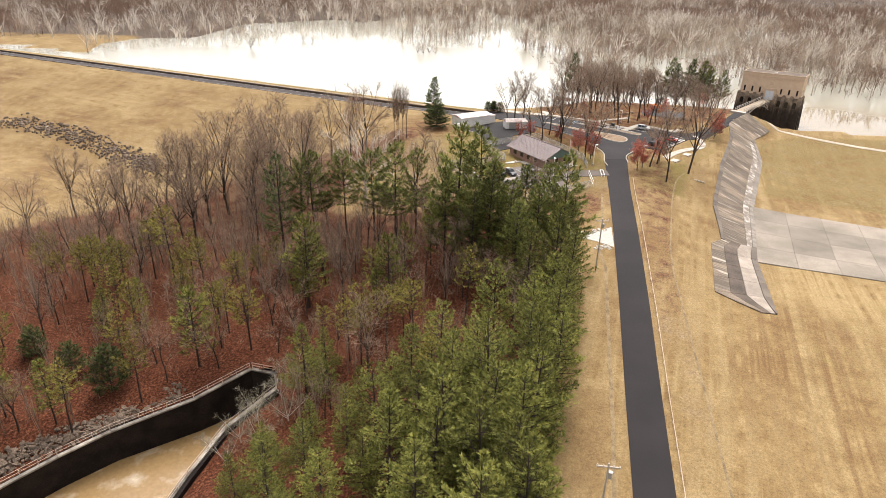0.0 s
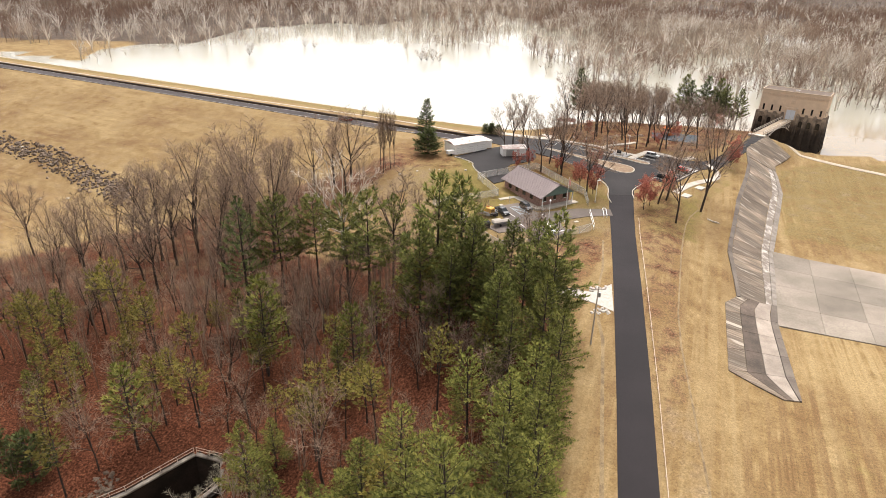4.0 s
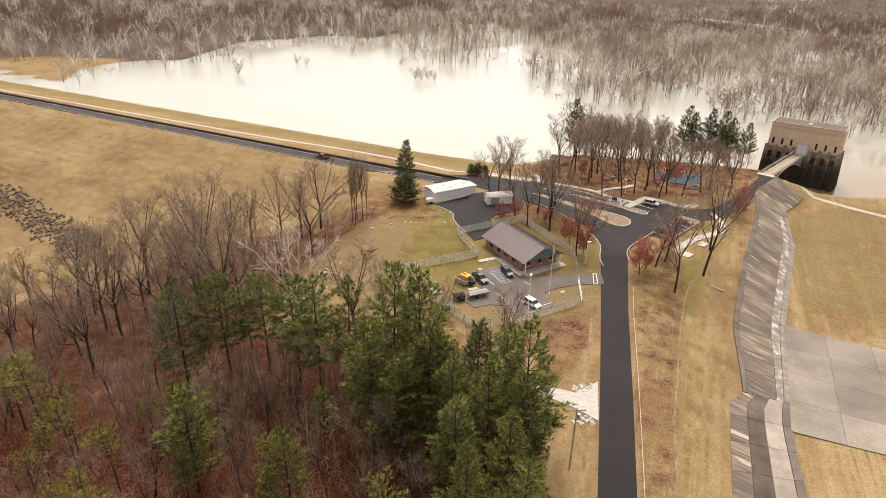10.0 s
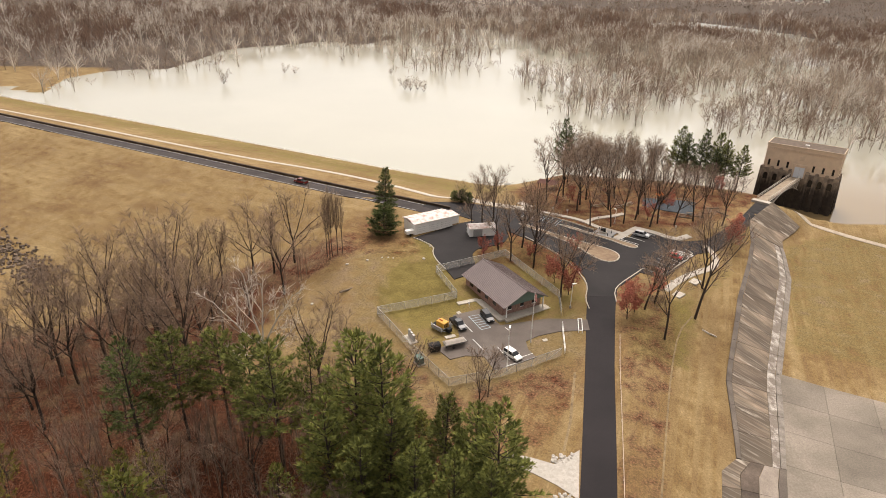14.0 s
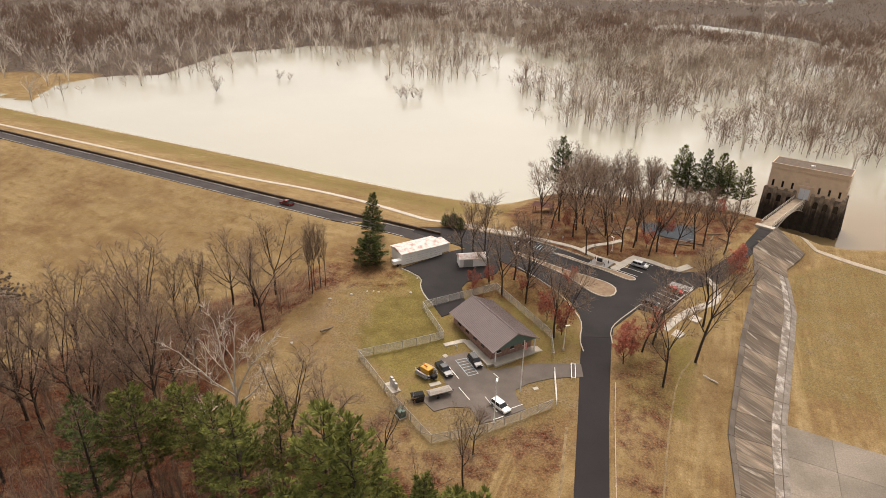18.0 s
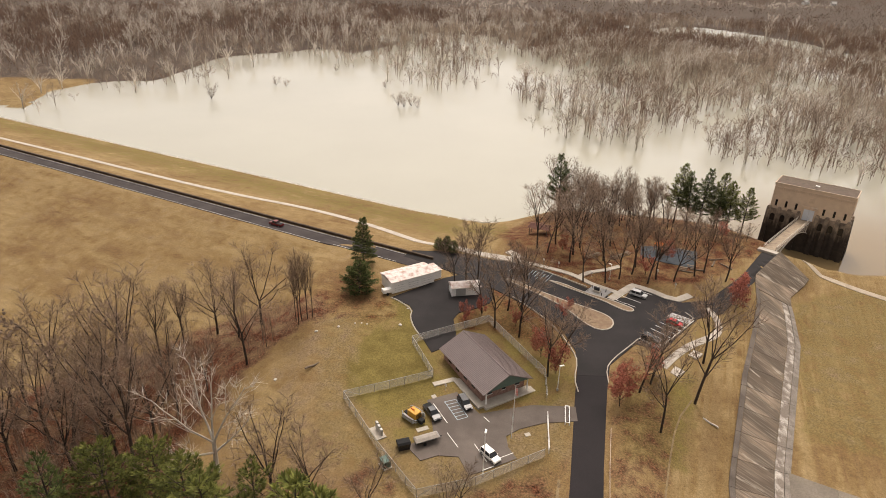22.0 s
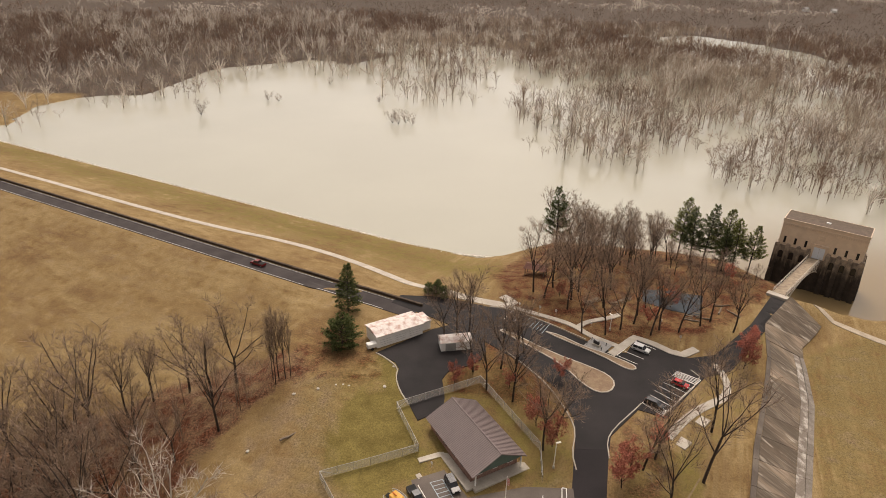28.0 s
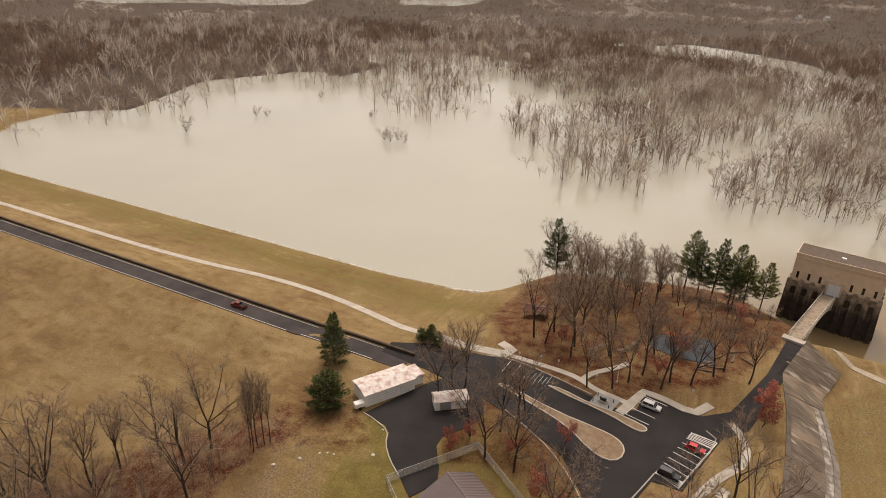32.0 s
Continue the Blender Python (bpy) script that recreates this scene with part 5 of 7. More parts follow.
ribbon("terrace_edge", [(34.4, 50.0), (38.6, 72.0), (41.9, 89.2), (46.4, 111.9), (52.6, 130.0), (58.5, 147.0), (64.0, 160.5), (69.0, 167.0)], 0.32, 0.04, EARTH, "bare earth edge of a mown terrace", "terrace edge", skirt=0.1, rounds=1)
rail = thing("guard_rail", pose(0, 0, 0), "low whitish pipe rail beside the lane", "guard rail")
rl = [(x + h + 0.95, y) for (x, y), h in zip(axis, half) if y > 8 and y < 158]
for i, (a, b) in enumerate(zip(rl, rl[1:])):
    bm = bmesh.new()
    tube(bm, (*a, ground_z(*a) + 0.5), (*b, ground_z(*b) + 0.5), 0.055)
    part("rail", bm, TANRAIL, rail)
    if i % 2 == 0:
        bm = bmesh.new()
        tube(bm, (*a, ground_z(*a) - 0.2), (*a, ground_z(*a) + 0.5), 0.06)
        part("post", bm, TANRAIL, rail)

# ---- chain-link fence round the office ----
MESHWIRE = bpy.data.materials.new("chain_link")
MESHWIRE.use_nodes = True
mn = MESHWIRE.node_tree
tr, mx = mn.nodes.new("ShaderNodeBsdfTransparent"), mn.nodes.new("ShaderNodeMixShader")
mx.inputs[0].default_value = 0.28
mn.nodes["Principled BSDF"].inputs["Base Color"].default_value = (0.75, 0.73, 0.68, 1)
mn.links.new(tr.outputs[0], mx.inputs[1])
mn.links.new(mn.nodes["Principled BSDF"].outputs[0], mx.inputs[2])
mn.links.new(mx.outputs[0], mn.nodes["Material Output"].inputs["Surface"])


def chain_fence(line, h=1.9):
    f = thing("chain_link_fence", pose(0, 0, 0), "galvanised chain-link fence round the office yard", "fence", "office yard fences")
    for a, b in zip(line, line[1:]):
        k = max(1, round(math.dist(a, b) / 3.0))
        for i in range(k):
            p, q = along(a, b, i / k), along(a, b, (i + 1) / k)
            zp, zq = ground_z(*p), ground_z(*q)
            bm = bmesh.new()
            tube(bm, (*p, zp - 0.3), (*p, zp + h), 0.045)
            part("post", bm, STEELWHITE, f)
            bm = bmesh.new()
            tube(bm, (*p, zp + h - 0.03), (*q, zq + h - 0.03), 0.04)
            part("top_rail", bm, STEELWHITE, f)
            bm = bmesh.new()
            box(bm, 0, -0.01, 0, 1, 0.01, 1)
            for v in bm.verts:
                t = along(p, q, v.co.x)
                v.co = Vector((t[0] + v.co.y, t[1] + v.co.y, zp + (zq - zp) * v.co.x + (0.05 if v.co.z < 0.5 else h - 0.06)))
            part("mesh_panel", bm, MESHWIRE, f)
            if i in (0, k - 1):
                bm = bmesh.new()
                tube(bm, (*p, zp + 0.2), (*q, zq + h - 0.1), 0.03)
                part("brace", bm, STEELWHITE, f)


chain_fence([(18.4, 169.0), (1.9, 161.6), (9.6, 149.6), (17.2, 139.6), (26.5, 142.6), (38.2, 148.8)])
chain_fence([(18.4, 169.0), (13.4, 179.6), (30.0, 188.4), (40.6, 170.4), (40.2, 162.8)])
gate = thing("yard_gate", pose(39.0, 149.6, ground_z(39, 155), 0, 0, 85), "open white pipe gate beside the office drive", "gate")
for z in (0.35, 1.25):
    bm = bmesh.new()
    tube(bm, (0, 0, z), (9.4, 0, z), 0.06)
    part("rail", bm, WHITE, gate)
for x in (0, 3.1, 6.2, 9.4):
    bm = bmesh.new()
    tube(bm, (x, 0, -0.2), (x, 0, 1.3), 0.06)
    part("upright", bm, WHITE, gate)
barrier = thing("road_barrier", pose(43.5, 156.8, ground_z(43.5, 158) + 0.1, 0, 0, 82), "white painted pipe barrier at the drive's mouth", "barrier")
for y in (0, 0.75):
    bm = bmesh.new()
    tube(bm, (0, y, 0.5), (4.6, y, 0.5), 0.08)
    part("rail", bm, WHITE, barrier)
for x in (0, 4.6):
    bm = bmesh.new()
    tube(bm, (x, 0, 0.5), (x, 0.75, 0.5), 0.08)
    tube(bm, (x, 0, -0.3), (x, 0, 0.5), 0.08)
    tube(bm, (x, 0.75, -0.3), (x, 0.75, 0.5), 0.08)
    part("end_post", bm, WHITE, barrier)

# ---- vehicles ----
RUBBER = mat("black_tyre", (0.02, 0.02, 0.02), 0.9, 0.2, 2, 10, 0.1)
RIM = mat("alloy_rim", (0.45, 0.45, 0.46), 0.35, 0.1, 2, 8, 0, metal=0.8)
CARGLASS = mat("tinted_car_glass", (0.02, 0.023, 0.027), 0.08, 0.1, 0.5, 3, 0, spec=0.5)
HEADLIGHT = mat("headlight_lens", (0.75, 0.75, 0.72), 0.15, 0.05, 2, 8, 0)
TAILLIGHT = mat("red_lamp_lens", (0.35, 0.02, 0.02), 0.2, 0.05, 2, 8, 0)
PAINTS = {n: mat(n + "_car_paint", c, 0.25, 0.04, 0.5, 3, 0, spec=0.5) for n, c in (("white", (0.78, 0.77, 0.74)), ("red", (0.50, 0.03, 0.035)), ("black", (0.018, 0.018, 0.02)), ("silver", (0.55, 0.55, 0.55)), ("darkred", (0.16, 0.02, 0.02)), ("charcoal", (0.05, 0.052, 0.056)))}


def extruded(bm, prof, half, top_half=None, zmid=0.0):
    """A side profile drawn out across the width; above zmid it narrows."""
    rows = []
    for s in (-1, 1):
        rows.append([bm.verts.new((x, s * (half if z <= zmid or top_half is None else top_half), z)) for x, z in prof])
    bm.faces.new(rows[0])
    bm.faces.new(rows[1][::-1])
    n = len(prof)
    for i in range(n):
        bm.faces.new((rows[0][i], rows[1][i], rows[1][(i + 1) % n], rows[0][(i + 1) % n]))
    bmesh.ops.recalc_face_normals(bm, faces=bm.faces[:])


def car(x, y, turn, paint, kind, label, lift=0.13):
    c = thing("pickup_truck" if kind == "pickup" else "car", pose(x, y, ground_z(x, y) + lift, 0, 0, turn), label, "pickup" if kind == "pickup" else "car")
    c.scale = (1 / PLAN,) * 3
    L, Wd, Hb, Ht = {"suv": (4.8, 0.95, 1.05, 1.78), "hatch": (4.3, 0.88, 0.92, 1.5), "pickup": (5.7, 0.98, 1.1, 1.85)}[kind]
    f, r = L / 2, -L / 2
    bm = bmesh.new()
    extruded(bm, [(r, 0.35), (f - 0.05, 0.3), (f, 0.6), (f - 0.1, Hb - 0.18), (f - 1.25, Hb), (r + 0.05, Hb), (r, 0.7)], Wd, Wd - 0.05, 0.7)
    bmesh.ops.bevel(bm, geom=bm.edges[:], offset=0.06, segments=2, affect="EDGES")
    part("body", bm, PAINTS[paint], c)
    cab = {"suv": (r + 0.1, r + 0.45, f - 1.85, f - 1.15), "hatch": (r + 0.15, r + 0.7, f - 1.9, f - 1.1), "pickup": (r + 2.0, r + 2.25, f - 2.0, f - 1.3)}[kind]
    bm = bmesh.new()
    quad_prism(bm, (cab[0], -Wd + 0.08, cab[3], Wd - 0.08), (cab[1], -Wd + 0.24, cab[2], Wd - 0.24), Hb - 0.03, Ht - 0.06)
    part("glasshouse", bm, CARGLASS, c, "dark tinted glass")
    bm = bmesh.new()
    box(bm, cab[1] - 0.04, -Wd + 0.2, Ht - 0.07, cab[2] + 0.04, Wd - 0.2, Ht, bevel=0.03)
    part("roof", bm, PAINTS[paint], c)
    for s in (-1, 1):
        for px in (cab[1] - 0.12, (cab[1] + cab[2]) / 2, cab[2] + 0.2):
            bm = bmesh.new()
            tube(bm, (px, s * (Wd - 0.1), Hb - 0.02), (px + (0.0 if px < cab[2] else -0.25), s * (Wd - 0.22), Ht - 0.05), 0.045)
            part("pillar", bm, PAINTS[paint], c)
    if kind == "pickup":
        bm = bmesh.new()
        box(bm, r + 0.12, -Wd + 0.12, Hb - 0.25, r + 1.9, Wd - 0.12, Hb + 0.015)
        part("load_bed", bm, RUBBER, c, "dark open load bed")
    for px in (r + 0.85, f - 0.9):
        for s in (-1, 1):
            bm = bmesh.new()
            tube(bm, (px, s * (Wd - 0.2), 0.34), (px, s * (Wd + 0.02), 0.34), 0.35, sides=16)
            w = part("wheel", bm, RUBBER, c)
            bm = bmesh.new()
            tube(bm, (px, s * (Wd + 0.02), 0.34), (px, s * (Wd + 0.035), 0.34), 0.2, sides=12)
            part("rim", bm, RIM, w)
    for s in (-1, 1):
        bm = bmesh.new()
        box(bm, f - 0.12, s * 0.65 - 0.2, 0.62, f + 0.015, s * 0.65 + 0.2, 0.78)
        part("headlight", bm, HEADLIGHT, c)
        bm = bmesh.new()
        box(bm, r - 0.015, s * 0.75 - 0.12, 0.7, r + 0.1, s * 0.75 + 0.12, 0.95)
        part("tail_light", bm, TAILLIGHT, c)
        bm = bmesh.new()
        box(bm, cab[3] - 0.25, s * (Wd + 0.02), Hb, cab[3] - 0.1, s * (Wd + 0.2), Hb + 0.14, bevel=0.02)
        part("mirror", bm, PAINTS[paint], c)
    bm = bmesh.new()
    box(bm, f - 0.1, -Wd + 0.15, 0.32, f + 0.03, Wd - 0.15, 0.5, bevel=0.02)
    part("bumper", bm, RUBBER, c)
    return c


car(29.0, 148.6, -50, "white", "suv", "white sport utility car parked in the office lot")
car(24.7, 161.4, -66, "black", "suv", "black sport utility car parked beside the office")
car(18.7, 158.6, -60, "charcoal", "pickup", "dark grey pickup with a silver bonnet by the lawn", 0.05)
car(66.8, 202.2, -34, "silver", "suv", "silver car parked in a marked bay")
car(72.2, 190.6, -34, "red", "hatch", "bright red hatchback parked in a marked bay")
car(64.9, 183.6, -34, "black", "suv", "black car parked in the end bay")
x, y = dam_line(-3.4, 52)
car(x, y, 153, "darkred", "pickup", "dark red pickup on the dam road", 0.12)

YELLOW = mat("machine_yellow_paint", (0.62, 0.33, 0.05), 0.5, 0.12, 1.0, 6, 0.1)
ORANGE = mat("orange_paint", (0.60, 0.16, 0.03), 0.5, 0.15, 1.0, 6, 0.1)
GREY = mat("grey_machine_steel", (0.33, 0.33, 0.32), 0.5, 0.15, 1.0, 6, 0.1, metal=0.4)
m = thing("tub_grinder", pose(15.4, 157.4, ground_z(15.4, 157.4), 0, 0, -42), "yellow towed machine with an orange arm and grey tub rail", "machine")
m.scale = (1 / PLAN,) * 3
bm = bmesh.new()
box(bm, -2.6, -0.5, 0.55, 3.0, 0.5, 0.8, bevel=0.03)
part("chassis", bm, RUBBER, m)
bm = bmesh.new()
box(bm, -1.0, -0.95, 0.85, 1.5, 0.95, 2.4, bevel=0.08)
part("housing", bm, YELLOW, m, "yellow engine housing")
for i in range(6):
    bm = bmesh.new()
    box(bm, 1.5, -0.75 + i * 0.26, 1.0, 1.53, -0.62 + i * 0.26, 2.1)
    part("grille_slat", bm, RUBBER, m)
bm = bmesh.new()
tube(bm, (-0.9, 0.1, 2.3), (0.5, -0.2, 2.75), 0.2, 0.13, 8)
part("arm", bm, ORANGE, m, "orange loading arm")
for s in (-1, 1):
    for zz in (0.9, 1.5):
        pts = [(2.3 * math.cos(t), s * (1.1 + 0.75 * math.sin(t)), zz) for t in np.linspace(0.1, math.pi - 0.1, 9)]
        bm = bmesh.new()
        for a, b in zip(pts, pts[1:]):
            tube(bm, a, b, 0.09)
        part("side_rail", bm, GREY, m)
    bm = bmesh.new()
    quad_prism(bm, (-2.0, s * 1.5 - 0.3, 1.6, s * 1.5 + 0.3), (-1.7, s * 1.5 - 0.22, 1.3, s * 1.5 + 0.22), 0.5, 1.35)
    part("side_tank", bm, GREY, m)
for px in (-1.4, -0.4):
    for s in (-1, 1):
        bm = bmesh.new()
        tube(bm, (px, s * 0.6, 0.4), (px, s * 0.85, 0.4), 0.4, sides=14)
        part("wheel", bm, RUBBER, m)
bm = bmesh.new()
box(bm, 1.9, -0.6, 0.4, 3.0, 0.6, 1.3, bevel=0.05)
part("hitch_engine", bm, RUBBER, m)

TARP = mat("taupe_tarpaulin", (0.33, 0.29, 0.25), 0.8, 0.15, 1.2, 6, 0.2)
b = thing("boat_on_trailer", pose(18.0, 151.6, ground_z(18, 151.6) + 0.12, 0, 0, 25), "covered work boat on a small trailer", "boat")
b.scale = (1 / PLAN,) * 3
bm = bmesh.new()
extruded(bm, [(-2.5, 0.75), (2.0, 0.65), (2.9, 1.15), (2.7, 1.3), (-2.5, 1.3)], 0.7, 1.0, 0.8)
part("hull", bm, GREY, b, "pale aluminium hull")
bm = bmesh.new()
quad_prism(bm, (-2.55, -1.03, 2.7, 1.03), (-2.2, -0.35, 2.3, 0.35), 1.28, 1.62)
part("cover", bm, TARP, b, "taupe boat cover")
for s in (-1, 1):
    bm = bmesh.new()
    tube(bm, (-2.3, s * 0.5, 0.5), (1.8, s * 0.5, 0.5), 0.06)
    tube(bm, (1.8, s * 0.5, 0.5), (3.6, 0, 0.5), 0.06)
    part("trailer_beam", bm, RUBBER, b)
    bm = bmesh.new()
    tube(bm, (-0.6, s * 0.9, 0.32), (-0.6, s * 1.12, 0.32), 0.32, sides=14)
    part("wheel", bm, RUBBER, b)

bm = bmesh.new()
quad_prism(bm, (-1.0, -0.75, 1.0, 0.75), (-1.1, -0.85, 1.1, 0.85), 0, 1.25)
d = thing("dumpster", pose(14.2, 150.2, ground_z(14.2, 150.2), 0, 0, 20), "black steel refuse bin with a lid", "dumpster")
part("bin", bm, PAINTS["black"], d)
bm = bmesh.new()
quad_prism(bm, (-1.15, -0.9, 1.15, 0.9), (-1.1, -0.6, 1.1, 0.4), 1.25, 1.55)
part("lid", bm, RUBBER, d)
GREENBOX = mat("utility_green_paint", (0.09, 0.14, 0.115), 0.6, 0.12, 1.0, 5, 0.1)
u = thing("transformer_box", pose(11.6, 145.8, ground_z(11.6, 145.8), 0, 0, -55), "green utility box on a pad outside the fence", "utility box")
bm = bmesh.new()
box(bm, -1.0, -0.8, -0.2, 1.0, 0.8, 0.12, bevel=0.02)
part("pad", bm, CONCRETE, u)
bm = bmesh.new()
box(bm, -0.8, -0.6, 0.12, 0.8, 0.6, 1.35, bevel=0.04)
part("cabinet", bm, GREENBOX, u)
bm = bmesh.new()
box(bm, -0.85, -0.68, 1.35, 0.85, 0.65, 1.43, bevel=0.03)
part("top", bm, GREENBOX, u)
e = thing("control_cabinets", pose(9.4, 153.2, ground_z(9.4, 153.2), 0, 0, -58), "grey control cabinets on a pale concrete pad", "cabinets")
bm = bmesh.new()
box(bm, -1.7, -0.9, -0.2, 1.7, 0.9, 0.1, bevel=0.02)
part("pad", bm, CONCRETE, e)
for i in range(3):
    bm = bmesh.new()
    box(bm, -1.2 + i * 0.85, 0.1, 0.1, -0.5 + i * 0.85, 0.5, 1.7 - 0.15 * i, bevel=0.03)
    part("cabinet", bm, STEELWHITE, e)
for x, y, w, d_, t in ((18.9, 163.4, 1.2, 0.9, -59), (17.2, 154.8, 2.2, 1.0, 25), (35.8, 154.1, 1.0, 0.8, 20), (20.8, 167.9, 5.0, 1.2, 25)):
    bm = bmesh.new()
    box(bm, -w / 2, -d_ / 2, -0.2, w / 2, d_ / 2, 0.1, Matrix.Translation((x, y, ground_z(x, y))) @ pose(0, 0, 0, 0, 0, t), 0.02)
    solid("concrete_pad", bm, CONCRETE, "small pale concrete pad in the grass", "pad", kind="structure")

# ---- poles, lamps and signs ----
POLEWOOD = mat("weathered_pole_wood", (0.50, 0.44, 0.37), 0.9, 0.2, 0.8, 6, 0.3)


def utility_pole(x, y, top, turn):
    z = ground_z(x, y)
    p = thing("utility_pole", pose(x, y, z, 0, 0, turn), "weathered wooden utility pole with a crossarm", "utility pole", "utility poles")
    h = top - z
    bm = bmesh.new()
    tube(bm, (0, 0, -0.5), (0, 0, h), 0.16, 0.1, 8)
    part("pole", bm, POLEWOOD, p)
    bm = bmesh.new()
    box(bm, -1.2, -0.07, h - 0.55, 1.2, 0.07, h - 0.4)
    part("crossarm", bm, POLEWOOD, p)
    for s in (-1.1, -0.5, 0.5, 1.1):
        bm = bmesh.new()
        tube(bm, (s, 0, h - 0.4), (s, 0, h - 0.22), 0.05)
        part("insulator", bm, STEELWHITE, p)
    bm = bmesh.new()
    tube(bm, (0.3, 0, h - 1.9), (0.3, 0, h - 1.1), 0.22, sides=10)
    part("transformer", bm, STEELWHITE, p)


utility_pole(30.2, 106.0, 7.4, 5)
utility_pole(17.6, 47.5, 4.6, -8)


def lamp_post(x, y, top, turn, label):
    z = ground_z(x, y)
    p = thing("lamp_post", pose(x, y, z, 0, 0, turn), label, "lamp post", "lamp posts")
    h = top - z
    bm = bmesh.new()
    tube(bm, (0, 0, -0.3), (0, 0, 0.5), 0.22, sides=10)
    part("footing", bm, CONCRETE, p)
    bm = bmesh.new()
    tube(bm, (0, 0, 0.4), (0, 0, h), 0.08, 0.055, 8)
    part("pole", bm, WHITE, p)
    bm = bmesh.new()
    box(bm, -0.1, -0.16, h - 0.05, 0.85, 0.16, h + 0.12, bevel=0.03)
    part("lamp_head", bm, WHITE, p)


lamp_post(27.7, 144.6, 7.0, 80, "tall slim lamp post beside the office lot")
lamp_post(42.6, 166.4, 4.6, 20, "slim lamp post beside the lane")
lamp_post(61.5, 210.5, 4.6, 120, "slim lamp post beside the footpath")
fp = thing("flagpole", pose(32.9, 153.3, ground_z(32.9, 153.3)), "tall white flagpole with a limp flag", "flagpole")
bm = bmesh.new()
tube(bm, (0, 0, -0.3), (0, 0, 11.2), 0.09, 0.05, 8)
part("pole", bm, WHITE, fp)
bm = bmesh.new()
prev = None
for i in range(8):
    z = 10.9 - i * 0.22
    row = [bm.verts.new((0.06 + 0.1 * k, 0.07 * math.sin(i * 0.9 + k * 1.8), z - 0.06 * k)) for k in range(5)]
    if prev:
        for k in range(4):
            bm.faces.new((prev[k], prev[k + 1], row[k + 1], row[k]))
    prev = row
bmesh.ops.solidify(bm, geom=bm.faces[:], thickness=0.015)
part("flag", bm, mat("red_white_flag_cloth", (0.55, 0.12, 0.10), 0.9, 0.1, 2.5, 6, 0.1, second=(0.6, 0.58, 0.55)), fp)
for x, y in ((45.6, 218.2), (49.4, 216.6), (57.2, 211.6), (77.2, 207.2), (67.5, 178.0), (40.6, 219.4), (74.6, 214.0), (21.0, 165.4)):
    s = thing("sign_post", pose(x, y, ground_z(x, y), 0, 0, -40), "small white sign on a short post", "sign", "small signs")
    bm = bmesh.new()
    tube(bm, (0, 0, -0.2), (0, 0, 1.5), 0.04)
    part("post", bm, STEELWHITE, s)
    bm = bmesh.new()
    box(bm, -0.22, -0.06, 1.0, 0.22, -0.035, 1.6)
    part("plate", bm, WHITE, s)

# ---- memorial, tables, shelter, playground ----
mo = thing("memorial_marker", pose(57.0, 203.6, ground_z(57, 203.6) + 0.2, 0, 0, -38), "dark bronze memorial plaque on a pale stone base", "monument")
bm = bmesh.new()
box(bm, -0.9, -0.6, 0, 0.9, 0.6, 0.5, bevel=0.05)
part("base", bm, CONCRETE, mo)
bm = bmesh.new()
box(bm, -0.7, -0.2, 0.5, 0.7, 0.2, 1.5, pose(0, 0, 0, 12, 0, 0), 0.03)
part("plaque", bm, PAINTS["black"], mo, "dark metal plaque")
for x, y in ((-1.8, -1.2), (1.8, -1.2), (-1.8, 1.2), (1.8, 1.2)):
    bm = bmesh.new()
    tube(bm, (x, y, -0.1), (x, y, 0.8), 0.09, sides=8)
    part("bollard", bm, PAINTS["black"], mo)
TIMBER = mat("weathered_timber", (0.20, 0.155, 0.115), 0.9, 0.25, 0.8, 8, 0.3)


def picnic_table(x, y, turn):
    t = thing("picnic_table", pose(x, y, ground_z(x, y), 0, 0, turn), "weathered wooden picnic table on leaf litter", "picnic table", "picnic tables")
    t.scale = (1 / PLAN,) * 3
    for i in range(5):
        bm = bmesh.new()
        box(bm, -1.2, -0.42 + i * 0.17, 0.72, 1.2, -0.27 + i * 0.17, 0.77)
        part("top_plank", bm, TIMBER, t)
    for s in (-1, 1):
        bm = bmesh.new()
        box(bm, -1.2, s * 0.8 - 0.14, 0.42, 1.2, s * 0.8 + 0.14, 0.47)
        part("bench", bm, TIMBER, t)
        for px in (-0.85, 0.85):
            bm = bmesh.new()
            tube(bm, (px, s * 0.75, 0), (px, s * 0.2, 0.72), 0.06)
            part("leg", bm, TIMBER, t)


for x, y, t in ((58.6, 223.0, 30), (61.0, 224.6, 50), (65.4, 223.0, 20), (67.6, 224.4, 35), (69.5, 226.0, 60), (82.6, 218.0, -20), (85.0, 219.2, -15)):
    picnic_table(x, y, t)
sh = thing("picnic_shelter", pose(46.6, 239.4, ground_z(46.6, 239.4), 0, 0, -20), "low brown timber shelter near the shore", "shelter")
for px in (-2.6, 2.6):
    for py in (-1.6, 1.6):
        bm = bmesh.new()
        box(bm, px - 0.1, py - 0.1, -0.8, px + 0.1, py + 0.1, 2.1)
        part("post", bm, TIMBER, sh)
bm = bmesh.new()
quad_prism(bm, (-3.2, -2.2, 3.2, 2.2), (-2.6, -0.15, 2.6, 0.15), 2.1, 2.9)
part("roof", bm, mat("dark_red_brown_roof", (0.13, 0.06, 0.045), 0.9, 0.3, 0.9, 7, 0.3), sh)
PLAYFLOOR = mat("blue_grey_play_surface", (0.055, 0.065, 0.075), 0.9, 0.25, 0.7, 9, 0.3)
bm = bmesh.new()
patch(bm, [(73.0, 225.0), (74.8, 231.6), (82.0, 231.4), (90.0, 229.0), (86.0, 218.6), (79.0, 221.0)], 0.1, 0.2, 2.0)
solid("play_surface", bm, PLAYFLOOR, "dark blue-grey rubber playground surface", "playground surface", kind="structure")
